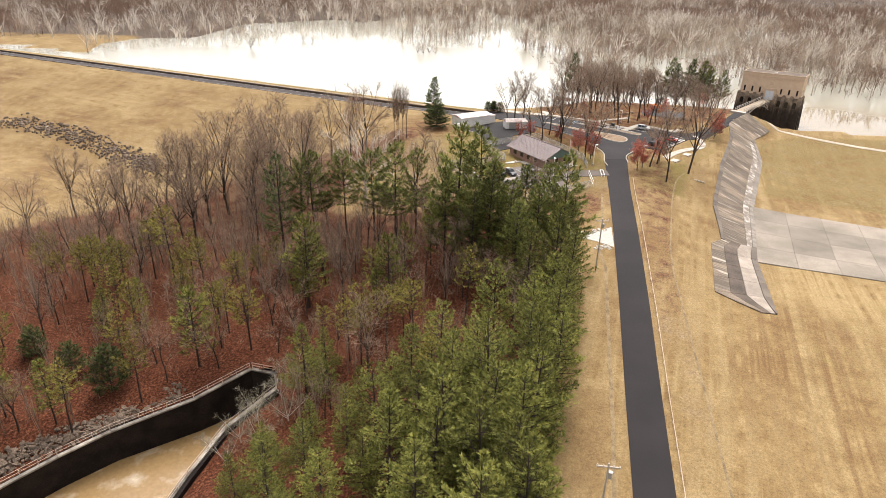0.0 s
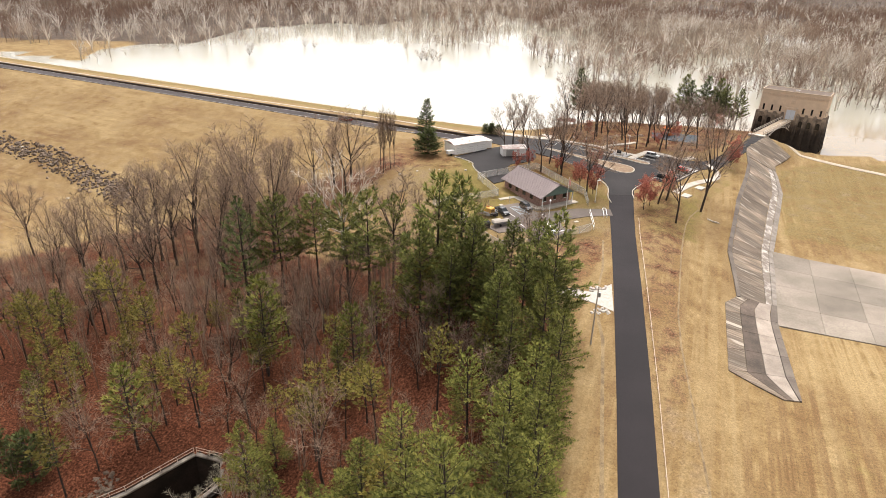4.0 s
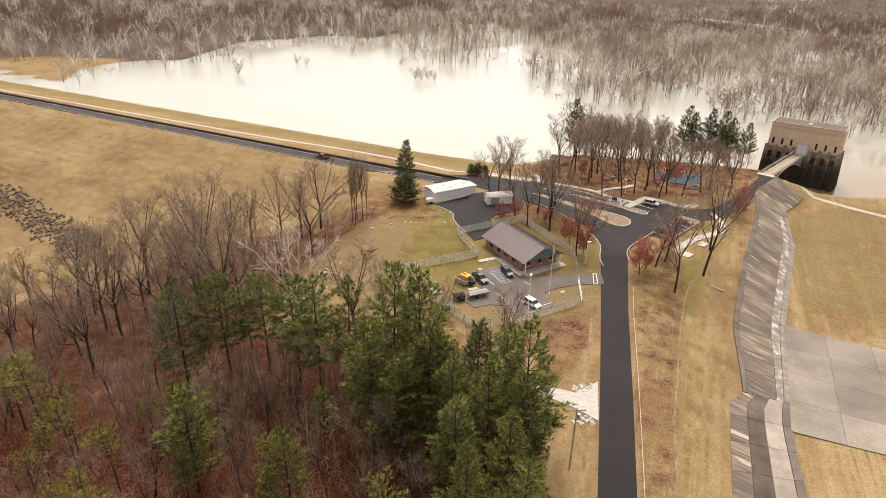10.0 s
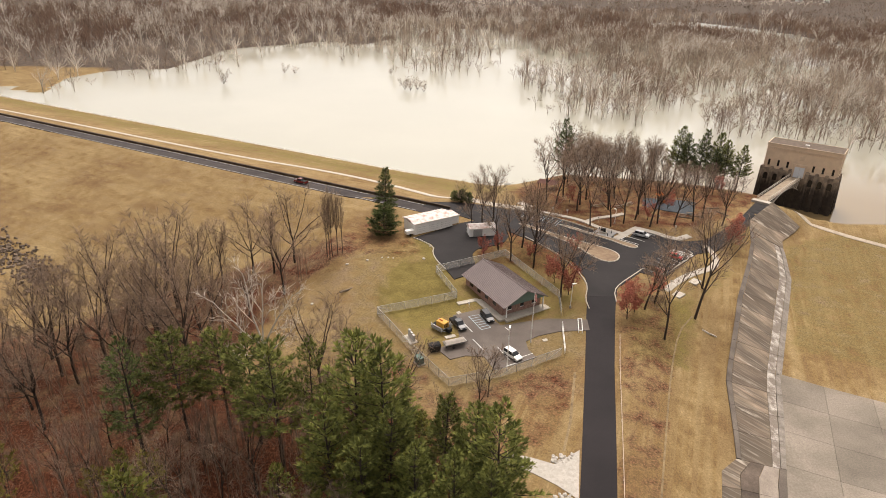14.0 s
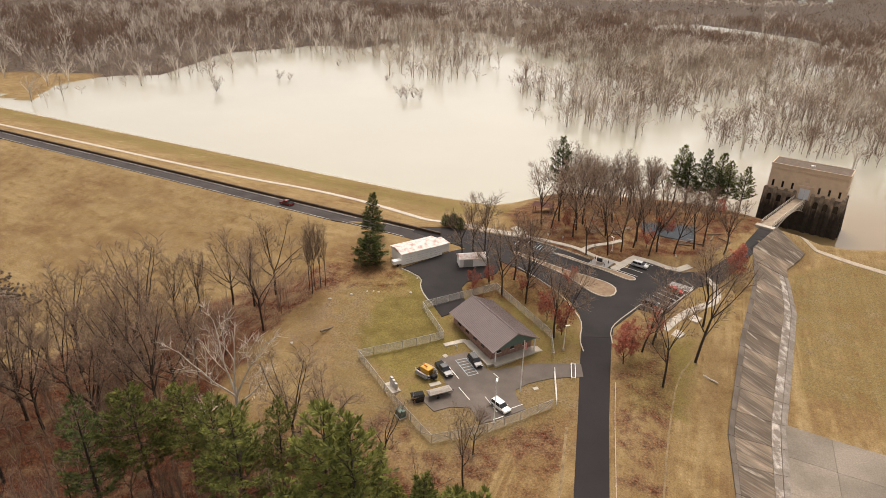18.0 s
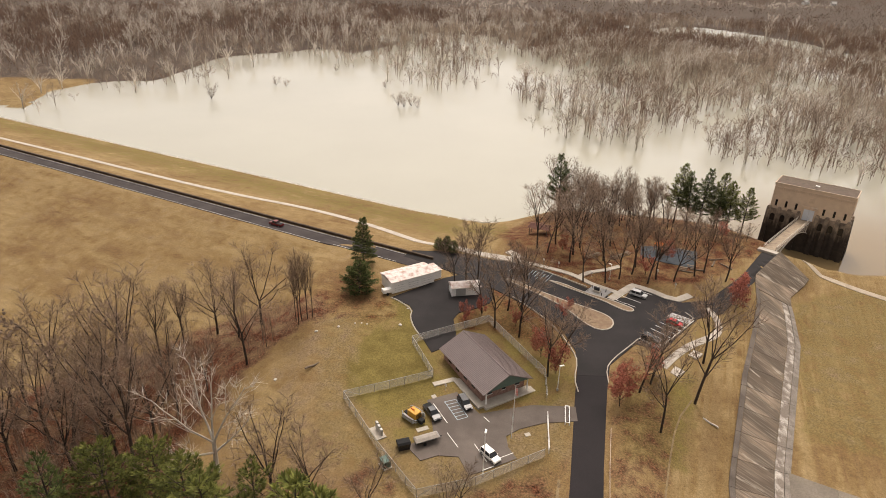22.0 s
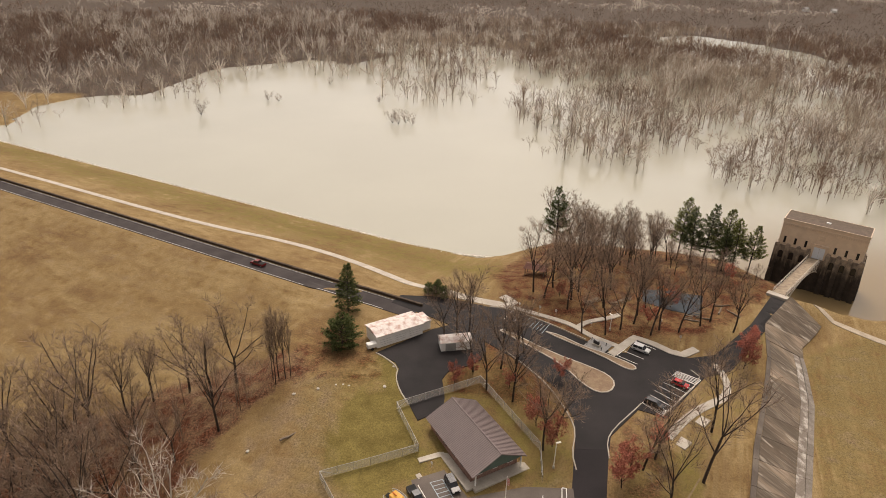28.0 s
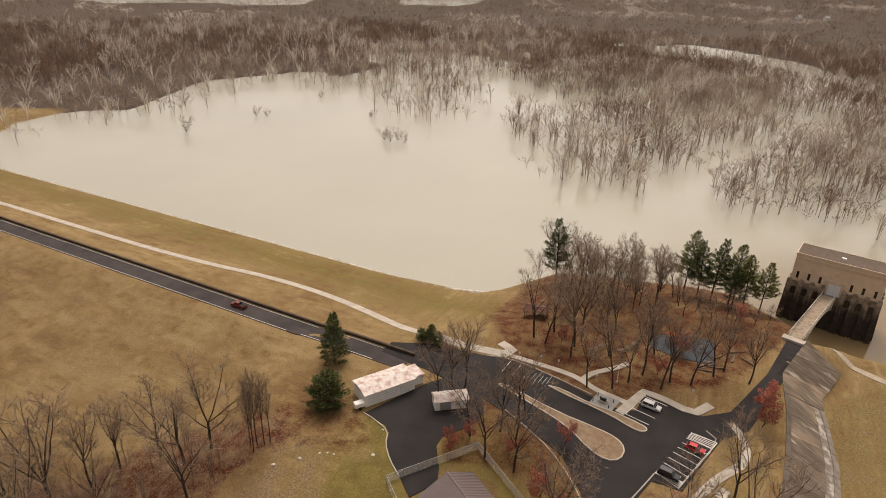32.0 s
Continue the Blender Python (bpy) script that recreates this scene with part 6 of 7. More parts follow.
pg = thing("playground_tower", pose(78.4, 227.2, ground_z(78.4, 227.2) + 0.1, 0, 0, 25), "orange playground tower with a slide", "playground")
for px in (-0.8, 0.8):
    for py in (-0.8, 0.8):
        bm = bmesh.new()
        tube(bm, (px, py, -0.2), (px, py, 2.9), 0.07)
        part("post", bm, PAINTS["darkred"], pg)
bm = bmesh.new()
box(bm, -0.85, -0.85, 1.2, 0.85, 0.85, 1.3)
part("deck", bm, TIMBER, pg)
bm = bmesh.new()
quad_prism(bm, (-1.1, -1.1, 1.1, 1.1), (-0.1, -0.1, 0.1, 0.1), 2.7, 3.7)
part("roof", bm, ORANGE, pg, "orange pyramid roof")
bm = bmesh.new()
quad_prism(bm, (0.8, -0.35, 3.6, 0.35), (0.8, -0.35, 0.95, 0.35), 0.1, 1.35)
part("slide", bm, ORANGE, pg, "orange slide")
sw = thing("swing_frame", pose(84.6, 224.6, ground_z(84.6, 224.6) + 0.1, 0, 0, -25), "dark steel swing frame", "swing")
bm = bmesh.new()
tube(bm, (-2.2, 0, 2.5), (2.2, 0, 2.5), 0.06)
part("beam", bm, GREY, sw)
for px in (-2.2, 2.2):
    for py in (-1, 1):
        bm = bmesh.new()
        tube(bm, (px, py, -0.1), (px, 0, 2.5), 0.05)
        part("leg", bm, GREY, sw)
for px in (-1, 1):
    bm = bmesh.new()
    box(bm, px - 0.25, -0.1, 0.5, px + 0.25, 0.1, 0.55)
    tube(bm, (px - 0.22, 0, 0.5), (px - 0.22, 0, 2.5), 0.015, sides=4)
    tube(bm, (px + 0.22, 0, 0.5), (px + 0.22, 0, 2.5), 0.015, sides=4)
    part("swing_seat", bm, RUBBER, sw)


def fallen_log(x, y, turn, length, r, material, label):
    bm = bmesh.new()
    n = 6
    pts = [Vector((length * (i / n - 0.5), 0.08 * math.sin(i * 1.7), 0)) for i in range(n + 1)]
    for i in range(n):
        tube(bm, pts[i], pts[i + 1], r * (1 - 0.06 * i), r * (1 - 0.06 * (i + 1)), 8)
    bm.transform(Matrix.Translation((x, y, ground_z(x, y) + r * 0.7)) @ pose(0, 0, 0, 0, 0, turn))
    solid("fallen_log", bm, material, label, "log", "fallen logs")


fallen_log(70.8, 161.4, -49, 3.2, 0.22, PALEBARK, "pale bleached log lying in the grass")
for x, y, t in ((83.0, 216.5, -15), (86.5, 217.8, -10), (92.0, 222.0, 60), (93.5, 224.5, 10), (95.0, 221.0, 120), (-6.0, 172.0, 40)):
    fallen_log(x, y, t, 4.0, 0.25, TIMBER, "dark fallen log among leaves")
tl = thing("cargo_trailer", pose(5.9, 199.2, ground_z(5.9, 199.2) + 0.05, 0, 0, 30), "small white trailer beside the garage", "trailer")
bm = bmesh.new()
box(bm, -1.3, -0.7, 0.5, 0.9, 0.7, 1.5, bevel=0.06)
part("box", bm, WHITE, tl)
for s in (-1, 1):
    bm = bmesh.new()
    tube(bm, (-0.3, s * 0.72, 0.33), (-0.3, s * 0.92, 0.33), 0.33, sides=12)
    part("wheel", bm, RUBBER, tl)
bm = bmesh.new()
tube(bm, (0.9, 0, 0.5), (1.9, 0, 0.45), 0.06)
part("drawbar", bm, RUBBER, tl)


# ---- far farmhouses beyond the flood plain ----
def farmhouse(x, y, turn, w, d):
    f = thing("farmhouse", pose(x, y, -9.2, 0, 0, turn), "white farmhouse with a grey roof among distant woods", "house", "distant farmhouses")
    bm = bmesh.new()
    box(bm, -w / 2, -d / 2, 0, w / 2, d / 2, 5)
    part("wall", bm, WHITE, f)
    bm = bmesh.new()
    quad_prism(bm, (-w / 2 - 0.4, -d / 2 - 0.5, w / 2 + 0.4, d / 2 + 0.5), (-w / 2 - 0.4, -0.1, w / 2 + 0.4, 0.1), 5, 8.5)
    part("roof", bm, STEELWHITE, f, "grey metal roof")
    for k in (-0.3, 0.0, 0.3):
        bm = bmesh.new()
        box(bm, w * k - 0.6, -d / 2 - 0.06, 1.6, w * k + 0.6, -d / 2, 3.6)
        part("window", bm, GLASS, f)


for x, y, turn, w, d in ((745, 1515, 20, 13, 8), (790, 1490, -10, 10, 8)):
    farmhouse(x, y, turn, w, d)


# ---- trees ----
rng = random.Random(7)


def blade(vs, fs, p, q, w):
    """A thin tapered twig."""
    d = q - p
    s = d.cross(Vector((rng.uniform(-1, 1), rng.uniform(-1, 1), rng.uniform(-1, 1))))
    s = s.normalized() * w if s.length > 1e-6 else Vector((w, 0, 0))
    k = len(vs)
    vs += [p - s, p + s, q]
    fs.append((k, k + 1, k + 2))


def limb(vs, fs, pts, r0, r1, sides):
    k0 = len(vs)
    for i, p in enumerate(pts):
        d = (pts[min(i + 1, len(pts) - 1)] - pts[max(i - 1, 0)]).normalized()
        u = d.orthogonal().normalized()
        w = d.cross(u)
        r = r0 + (r1 - r0) * i / (len(pts) - 1)
        vs += [p + (u * math.cos(math.tau * j / sides) + w * math.sin(math.tau * j / sides)) * r for j in range(sides)]
    for i in range(len(pts) - 1):
        for j in range(sides):
            a, b = k0 + i * sides + j, k0 + i * sides + (j + 1) % sides
            fs.append((a, b, b + sides, a + sides))


def bend(p, d, length, k, wob, rise=0.0):
    pts = [p.copy()]
    d = d.normalized()
    for _ in range(k):
        d = (d + Vector((rng.uniform(-wob, wob), rng.uniform(-wob, wob), rng.uniform(-wob, wob) + rise))).normalized()
        pts.append(pts[-1] + d * length / k)
    return pts, d


def raw(name, vs, fs, material):
    me = bpy.data.meshes.new(name)
    me.from_pydata([tuple(v) for v in vs], [], fs)
    me.materials.append(material)
    return me


def grow(tv, tf, cv, cf, p, d, length, r, level, h, tilt, full, leaves):
    """One branch and all that it carries: leaders, side branches, then thin twigs."""
    if level < 3:
        k = (4, 5, 3)[level]
        pts, e = bend(p, d, length, k, (0.07, 0.13, 0.2)[level], (0.03, 0.06, 0.1)[level])
        limb(tv if level < 2 else cv, tf if level < 2 else cf, pts, r, r * (0.72, 0.3, 0.3)[level], (7, 5, 3)[level])
        count = (rng.randint(3, 5), 6, 6)[level]
        a0 = rng.uniform(0, math.tau)
        for i in range(count + (2 if level == 0 else 0)):
            if level == 0:
                t = 1.0 if i < count else rng.uniform(0.6, 0.9)
            else:
                t = 0.22 + 0.78 * (i + rng.random()) / count
            g = min(t, 0.999) * k
            at = pts[int(g)].lerp(pts[int(g) + 1], g % 1)
            along_d = (pts[int(g) + 1] - pts[int(g)]).normalized()
            side = along_d.orthogonal().normalized()
            side.rotate(Matrix.Rotation(a0 + i * 2.4 + rng.uniform(-0.5, 0.5), 3, along_d))
            lean = tilt * rng.uniform(0.45, 1.25) * (1.0, 1.5, 1.5)[level] * (1.5 if level == 0 and i >= count else 1)
            if level == 0 and i == 0:
                lean *= 0.3
            way = along_d + side * lean
            ln = h * rng.uniform(0.5, 0.62) * (0.62 if i >= count else 1) if level == 0 else length * rng.uniform(0.34, 0.52) * (1.25 - 0.75 * t)
            grow(tv, tf, cv, cf, at, way, ln, r * ((0.54, 0.4, 0.4)[level]) * (1.1 - 0.3 * t), level + 1, h, tilt, full, leaves)
        return
    q = p + d.normalized() * length
    blade(cv, cf, p, q, h * 0.0021)
    for _ in range(full):
        a = p.lerp(q, rng.uniform(0.15, 1))
        w = d.normalized() + Vector((rng.uniform(-1, 1), rng.uniform(-1, 1), rng.uniform(-0.5, 0.9))) * 0.8
        blade(cv, cf, a, a + w.normalized() * rng.uniform(0.045, 0.1) * h, h * 0.0014)
        for _ in range(leaves):
            c = a + Vector((rng.uniform(-1, 1), rng.uniform(-1, 1), rng.uniform(-1, 1))) * 0.4
            blade(cv, cf, c, c + Vector((rng.uniform(-1, 1), rng.uniform(-1, 1), rng.uniform(-1, 0.3))).normalized() * 0.27, 0.1)


def bare_tree(height, tilt=0.5, full=5, bark=None, twig=None, leaves=0, lean=0.06, bole=0.36, stout=1.0):
    """Meshes of a leafless broadleaf: a trunk that forks into rising leaders, and a vase of branches and twigs."""
    tv, tf, cv, cf = [], [], [], []
    grow(tv, tf, cv, cf, Vector((0, 0, -0.4)), Vector((rng.uniform(-lean, lean), rng.uniform(-lean, lean), 1)), height * bole, height * 0.013 * stout, 0, height, tilt, full, leaves)
    top = max(v.z for v in cv) / height
    for v in tv + cv:
        v.z /= top
    return raw("trunk", tv, tf, bark or BARK), raw("crown", cv, cf, twig or TWIGS)


def tuft(cv, cf, q, d, size, n, wide):
    """A spray of needles: flat kites that share their root."""
    k = len(cv)
    cv.append(q)
    for _ in range(n):
        w = (d + Vector((rng.uniform(-1, 1), rng.uniform(-1, 1), rng.uniform(-0.3, 0.6))) * 0.85).normalized()
        s = w.cross(Vector((rng.uniform(-0.5, 0.5), rng.uniform(-0.5, 0.5), 1))).normalized() * wide * rng.uniform(0.7, 1.2)
        ln = size * rng.uniform(0.7, 1.2)
        m = len(cv)
        cv += [q + w * ln * 0.5 + s, q + w * ln, q + w * ln * 0.5 - s]
        cf.append((k, m, m + 1, m + 2))


def pine_tree(height, reach, low, needles, droop=0.0, gaps=0.13, gather=0.62, rows=0.07, lush=1.1, size=0.62, sweep=0.12):
    """Meshes of a pine: bare lower trunk, whorls of level boughs with upswept ends that carry flat sprays of needle tufts."""
    tv, tf, cv, cf = [], [], [], []
    trunk, _ = bend(Vector((0, 0, -0.4)), Vector((0, 0, 1)), height, 8, 0.02)
    limb(tv, tf, trunk, height * 0.0135, 0.03, 6)
    z = height * low
    while z < height * 0.975:
        f = (z / height - low) / (1 - low)
        wide = reach * (1 - f) ** gather * (0.62 + 0.38 * min(1, f * 4 + 0.2)) + 0.35
        k = rng.randint(4, 6)
        a0 = rng.uniform(0, math.tau)
        for i in range(k):
            if rng.random() < gaps:
                continue
            a = a0 + math.tau * i / k + rng.uniform(-0.35, 0.35)
            ln = wide * rng.uniform(0.6, 1.2)
            g = z / height * 8
            at = trunk[min(7, int(g))].lerp(trunk[min(8, int(g) + 1)], g % 1)
            pts, e = bend(Vector((at.x, at.y, z + rng.uniform(-0.25, 0.25))), Vector((math.cos(a), math.sin(a), 0.12 + 0.75 * f * f - droop)), ln, 4, 0.09, sweep)
            limb(tv, tf, pts, 0.03 + 0.01 * ln, 0.015, 3)
            sprays = max(3, int((2.4 + ln * 1.7) * lush))
            for t in range(sprays):
                g = 0.28 + 0.72 * (t + rng.random()) / sprays
                g4 = min(3.99, g * 4)
                q = pts[int(g4)].lerp(pts[int(g4) + 1], g4 % 1)
                s = (1 if t % 2 else -1) * rng.uniform(0.55, 1.15)
                out = Vector((math.cos(a) - math.sin(a) * s, math.sin(a) + math.cos(a) * s, 0.12 + rng.uniform(-0.1, 0.2))).normalized()
                reach2 = ln * 0.42 * (1.2 - g * 0.75) * rng.uniform(0.7, 1.15)
                steps = max(1, int(reach2 / 0.58) + 1)
                for j in range(steps):
                    tuft(cv, cf, q + out * reach2 * (j + 0.8) / steps + Vector((0, 0, rng.uniform(-0.05, 0.1))), out + Vector((0, 0, 0.3)), size * rng.uniform(0.75, 1.2), 5, size * 0.12)
            tuft(cv, cf, pts[-1], e + Vector((0, 0, 0.4)), size * 1.2, 7, size * 0.14)
        z += height * rng.uniform(rows * 0.75, rows * 1.25)
    for _ in range(4):
        tuft(cv, cf, trunk[-1] - Vector((0, 0, rng.uniform(0, 0.6))), Vector((rng.uniform(-0.4, 0.4), rng.uniform(-0.4, 0.4), 1)), size * 1.1, 5, size * 0.14)
    return raw("trunk", tv, tf, PINEBARK), raw("crown", cv, cf, needles)


def tree_thing(meshes, m, label, name="tree", group="", category="tree"):
    ob = thing(name, m, label, category, group)
    for nm, me in zip(("trunk", "crown"), meshes):
        c = new(nm, me)
        c.parent = ob
    return ob


def plant(proto, x, y, top=None, scale=1.0, sink=0.0, label="", group="", height=1.0, name="tree"):
    z = ground_z(x, y)
    s = (top - z) / height if top is not None else scale
    ob = tree_thing(proto, Matrix.Translation((x, y, z - sink)) @ pose(0, 0, 0, 0, 0, rng.uniform(0, 360)), label, name, group)
    w = s * rng.uniform(0.92, 1.1)
    ob.scale = (w, w, s)
    return ob


BARE = [(bare_tree(16, 0.68), 16), (bare_tree(16, 0.56, bole=0.42), 16), (bare_tree(15, 0.8, bole=0.3, stout=1.1), 15), (bare_tree(17, 0.46, bole=0.45), 17), (bare_tree(14, 0.66, lean=0.25, bole=0.3), 14), (bare_tree(13, 0.85, bole=0.28), 13), (bare_tree(16, 0.6, bole=0.5), 16)]
THIN = [(bare_tree(15, 0.48, 2, bole=0.55, stout=0.8), 15), (bare_tree(14, 0.6, 2, bole=0.45, lean=0.2, stout=0.8), 14), (bare_tree(12, 0.66, 2, bole=0.4, lean=0.15, stout=0.75), 12)]
PALE = [(bare_tree(15, 0.7, 4, PALEBARK, SYCAMORE, bole=0.3, stout=1.5), 15)]
RED = [(bare_tree(9, 0.65, 2, None, REDLEAF, 4, bole=0.25), 9), (bare_tree(8, 0.8, 2, None, REDLEAF, 4, bole=0.2), 8)]
EVERGREEN = pine_tree(7, 3.2, 0.02, DARKNEEDLES, rows=0.06, lush=1.4, size=0.6, gather=0.45)
PINE = [(pine_tree(21, 6.2, 0.14, NEEDLES, gaps=0.06, gather=0.66, lush=1.2), 21), (pine_tree(20, 5.8, 0.18, NEEDLES, gaps=0.06, gather=0.6, lush=1.2), 20), (pine_tree(22, 6.6, 0.1, NEEDLES, gaps=0.06, gather=0.75, lush=1.2), 22)]
TALLPINE = [(pine_tree(22, 5.6, 0.36, SHADENEEDLES, gaps=0.08, gather=0.5, lush=1.5, size=0.7), 22), (pine_tree(21, 5.4, 0.4, SHADENEEDLES, gaps=0.08, gather=0.45, lush=1.5, size=0.7), 21), (pine_tree(22, 4.4, 0.25, DARKNEEDLES, gaps=0.05, gather=0.8, lush=1.5), 22)]
SHADEPINE = [(pine_tree(21, 5.2, 0.16, SHADENEEDLES, gaps=0.04, gather=0.62, rows=0.062, lush=1.4, size=0.7), 21), (pine_tree(20, 5.0, 0.2, SHADENEEDLES, gaps=0.06, gather=0.55, rows=0.062, lush=1.4, size=0.7), 20)]
SPRUCE = [(pine_tree(14, 3.7, 0.05, DARKNEEDLES, 0.3, 0.03, 0.85, 0.042, 1.7, 0.55), 14), (pine_tree(7, 3.4, 0.03, DARKNEEDLES, 0.1, 0.0, 0.55, 0.05, 2.0, 0.5), 7)]
YOUNG = [(pine_tree(12, 2.7, 0.48, YELLOWNEEDLES, gaps=0.12, gather=0.45, rows=0.07, lush=0.95, size=0.54), 12), (pine_tree(11, 2.7, 0.22, NEEDLES, gaps=0.12, gather=0.7, rows=0.08, lush=0.9, size=0.54), 11), (pine_tree(13, 2.6, 0.58, YELLOWNEEDLES, gaps=0.12, gather=0.4, rows=0.065, lush=0.95, size=0.54), 13)]
POINTPINE = [(pine_tree(24, 6.4, 0.24, DARKNEEDLES, gaps=0.05, gather=0.8, rows=0.05, lush=1.3, size=0.75), 24), (pine_tree(24, 5.8, 0.28, SHADENEEDLES, gaps=0.05, gather=0.75, rows=0.05, lush=1.3, size=0.75), 24)]
GREYBUSH = [(bare_tree(14, 0.95, 8, PALEBARK, LICHEN, bole=0.12), 14)]
FULLYOUNG = [(pine_tree(7, 3.0, 0.06, DARKNEEDLES, gaps=0.03, rows=0.08, lush=1.5, size=0.55), 7)]

L_PINE = "tall green white pine with layered boughs"
L_BARE = "leafless grey-brown broadleaf tree in the woods"
L_RED = "small oak still holding dry russet leaves"
taken = []


def clear(x, y, d):
    if any((x - a) ** 2 + (y - b) ** 2 < d * d for a, b in taken):
        return False
    taken.append((x, y))
    return True


# pines with known tops
for x, y, top in ((-35.8, 132.7, 12.2), (-29, 136, 10.5), (-21.7, 137, 10.5), (-14.5, 132, 12.5), (-9.2, 126.2, 15.7), (-5, 131, 13)):
    p, h = TALLPINE[2] if x < -30 else rng.choice(TALLPINE[:2])
    taken.append((x, y))
    plant(p, x, y, top - 1.2, label="tall pine with a bare lower trunk", group="pines on the wooded slope", height=h)
for x, y, top in ((4.1, 120.6, 20), (8.3, 118.6, 20.1), (1.5, 114, 14), (10, 112, 16), (16.8, 115.7, 14), (24, 109.3, 17.7), (17.9, 86.6, 9.8), (0.7, 79.5, 5), (7.1, 65.3, 11.6), (10, 55.1, 10.3), (21, 113, 15), (13.5, 108, 14), (6.5, 108, 13), (18.5, 106, 13.5), (22.5, 103, 14), (14, 101.5, 12.5), (20.5, 97.5, 13), (22, 91.5, 11.5), (15.5, 94, 11), (19.3, 82, 10), (14.5, 80.5, 9), (9.5, 87, 8), (17.2, 76, 9.5), (13, 73, 9.5), (16.6, 69.5, 10), (6, 74, 7), (13, 65, 10.5), (7, 60, 8.5), (2, 69, 6), (-3.5, 73.5, 4), (12, 60, 10), (1.5, 60.5, 7), (8.5, 50, 9), (5.5, 54, 8.5), (-2, 64, 4), (-8, 69, 1), (-5.5, 59, 4), (9.8, 46.5, 9), (5, 45, 8), (0, 55.5, 6), (-2, 50, 5), (-22, 62, -5.5), (-17.5, 65, -5), (-12, 67, -4), (-14, 58, -4), (-20, 56, -4.5), (-9, 60, -3), (-24, 68, -9), (-26.5, 62, -9), (-6, 76, -3), (-13, 75, -7), (-18, 72, -8), (-21, 82.8, -2.5), (-18.5, 88, -6)):
    p, h = rng.choice(SHADEPINE if y > 99 else PINE)
    taken.append((x, y))
    plant(p, x, y, top, label=L_PINE, group="pines along the lane", height=h)
for x, y, top in ((-25.8, 110.5, 4.2), (-12, 104.6, 0.7), (-8.8, 102.8, 4.1), (-57.6, 122, 0.8), (-63.2, 124.7, -2.9), (-43.5, 95.5, -3.4), (-26.3, 111.2, -1.4), (-20.4, 95.6, -6.6), (-11.8, 80.1, -8)):
    i = rng.choice((0, 2, 1))
    taken.append((x, y))
    plant(YOUNG[i][0], x, y, top, label="slender young pine with a yellow-green top", group="young pines in the woods", height=YOUNG[i][1])
for x, y, top in ((-65.4, 93.2, -13.1), (-56.7, 89.2, -11.1), (-74, 97, -12.5)):
    taken += [(x, y), (x, y - 4), (x - 3, y - 2), (x + 3, y - 2)]
    plant(FULLYOUNG[0][0], x, y, top - 0.4, label="bushy young green pine at the wood's edge", group="young pines in the woods", height=7)
plant(SPRUCE[0][0], -2.2, 214.5, 13.6, label="tall dark green spruce beside the dam road", height=14, name="spruce_tree")
fir = plant(SPRUCE[1][0], -1.0, 199.8, 7.6, label="rounded dark green fir beside the garage", height=7, name="fir_tree")
fir.scale = (fir.scale.x * 1.2, fir.scale.y * 1.2, fir.scale.z)
for x, y, top in ((56.8, 270, 15), (95.4, 266, 14.3), (100.8, 259, 15.3), (104.7, 256, 14.9), (110.8, 250, 12.6), (98, 262, 13), (107, 252, 13.5), (103, 250, 11)):
    p, h = rng.choice(POINTPINE)
    taken += [(x, y), (x + 1, y - 4), (x + 1, y - 7)]
    plant(p, x, y, top, label="tall pine with a bare lower trunk", group="pines on the point", height=h)

for x, y, top in ((-28.5, 79.5, -12), (-25.5, 84, -11.5), (-30, 75.5, -13), (-26.5, 73.5, -11.5), (-23, 78, -10.5), (-31, 71, -14), (-24.5, 88.5, -11.5)):
    taken.append((x, y))
    plant(GREYBUSH[0][0], x, y, top + 2.0, label="lichen-grey leafless tree beside the outlet canal", group="grey trees by the canal", height=14)
# tall trees along the woods' upper edge
for i, (x, y, top) in enumerate(((-27.5, 188.6, 14.5), (-22.3, 178.1, 12.3), (-22.8, 191.3, 14.7), (-13.9, 189.1, 14.0), (-12.6, 189.0, 15.0), (-11.2, 188.8, 14.2), (-10.2, 189.3, 13.4), (-13.0, 187.6, 12.4), (-40.0, 179.6, 3.3), (-47.0, 171.7, 13.5), (-35.7, 152.7, 15.0), (-48.9, 168.8, 8.3), (-54.0, 172.7, 5.7), (-63.1, 173.3, 9.7), (-58.7, 163.2, 7.6), (-67.5, 170.7, 3.0), (-73.5, 173.2, 1.1), (-65.9, 157.9, 5.5), (-53.3, 161.8, 4.3), (-33.3, 166.4, 3.2), (-35.7, 160.9, 6.5), (-42.0, 158.0, 5.0), (-29.0, 172.0, 2.0), (-71.0, 163.0, 6.0), (-78.0, 168.0, 5.0), (-61.0, 155.5, 4.0), (-49.0, 155.0, 6.0), (-44.2, 161.1, 10.5), (-38.2, 173.0, 3.5), (-49.9, 181.3, 13.0))):
    p, h = BARE[3] if 3 <= i <= 7 else BARE[i % 3]
    taken += [(x, y), (x + 3, y), (x - 3, y)]
    ob = plant(p, x, y, top + 2.8, label="tall leafless tree at the woods' upper edge", group="bare trees of the woods", height=h)
    ob.scale = (ob.scale.x * (0.45 if 3 <= i <= 7 else 1.0), ob.scale.y * (0.45 if 3 <= i <= 7 else 1.0), ob.scale.z)
edge_trees = 0
while edge_trees < 24:
    x, y = rng.uniform(-95, -22), rng.uniform(140, 195)
    if not inside(np.array(x), np.array(y), WOODS):
        continue
    edge_trees += 0.2
    if clear(x, y, 4.5):
        edge_trees += 0.8
        plant(rng.choice(BARE)[0], x, y, None, rng.uniform(0.8, 1.35), label=L_BARE, group="bare trees of the woods")
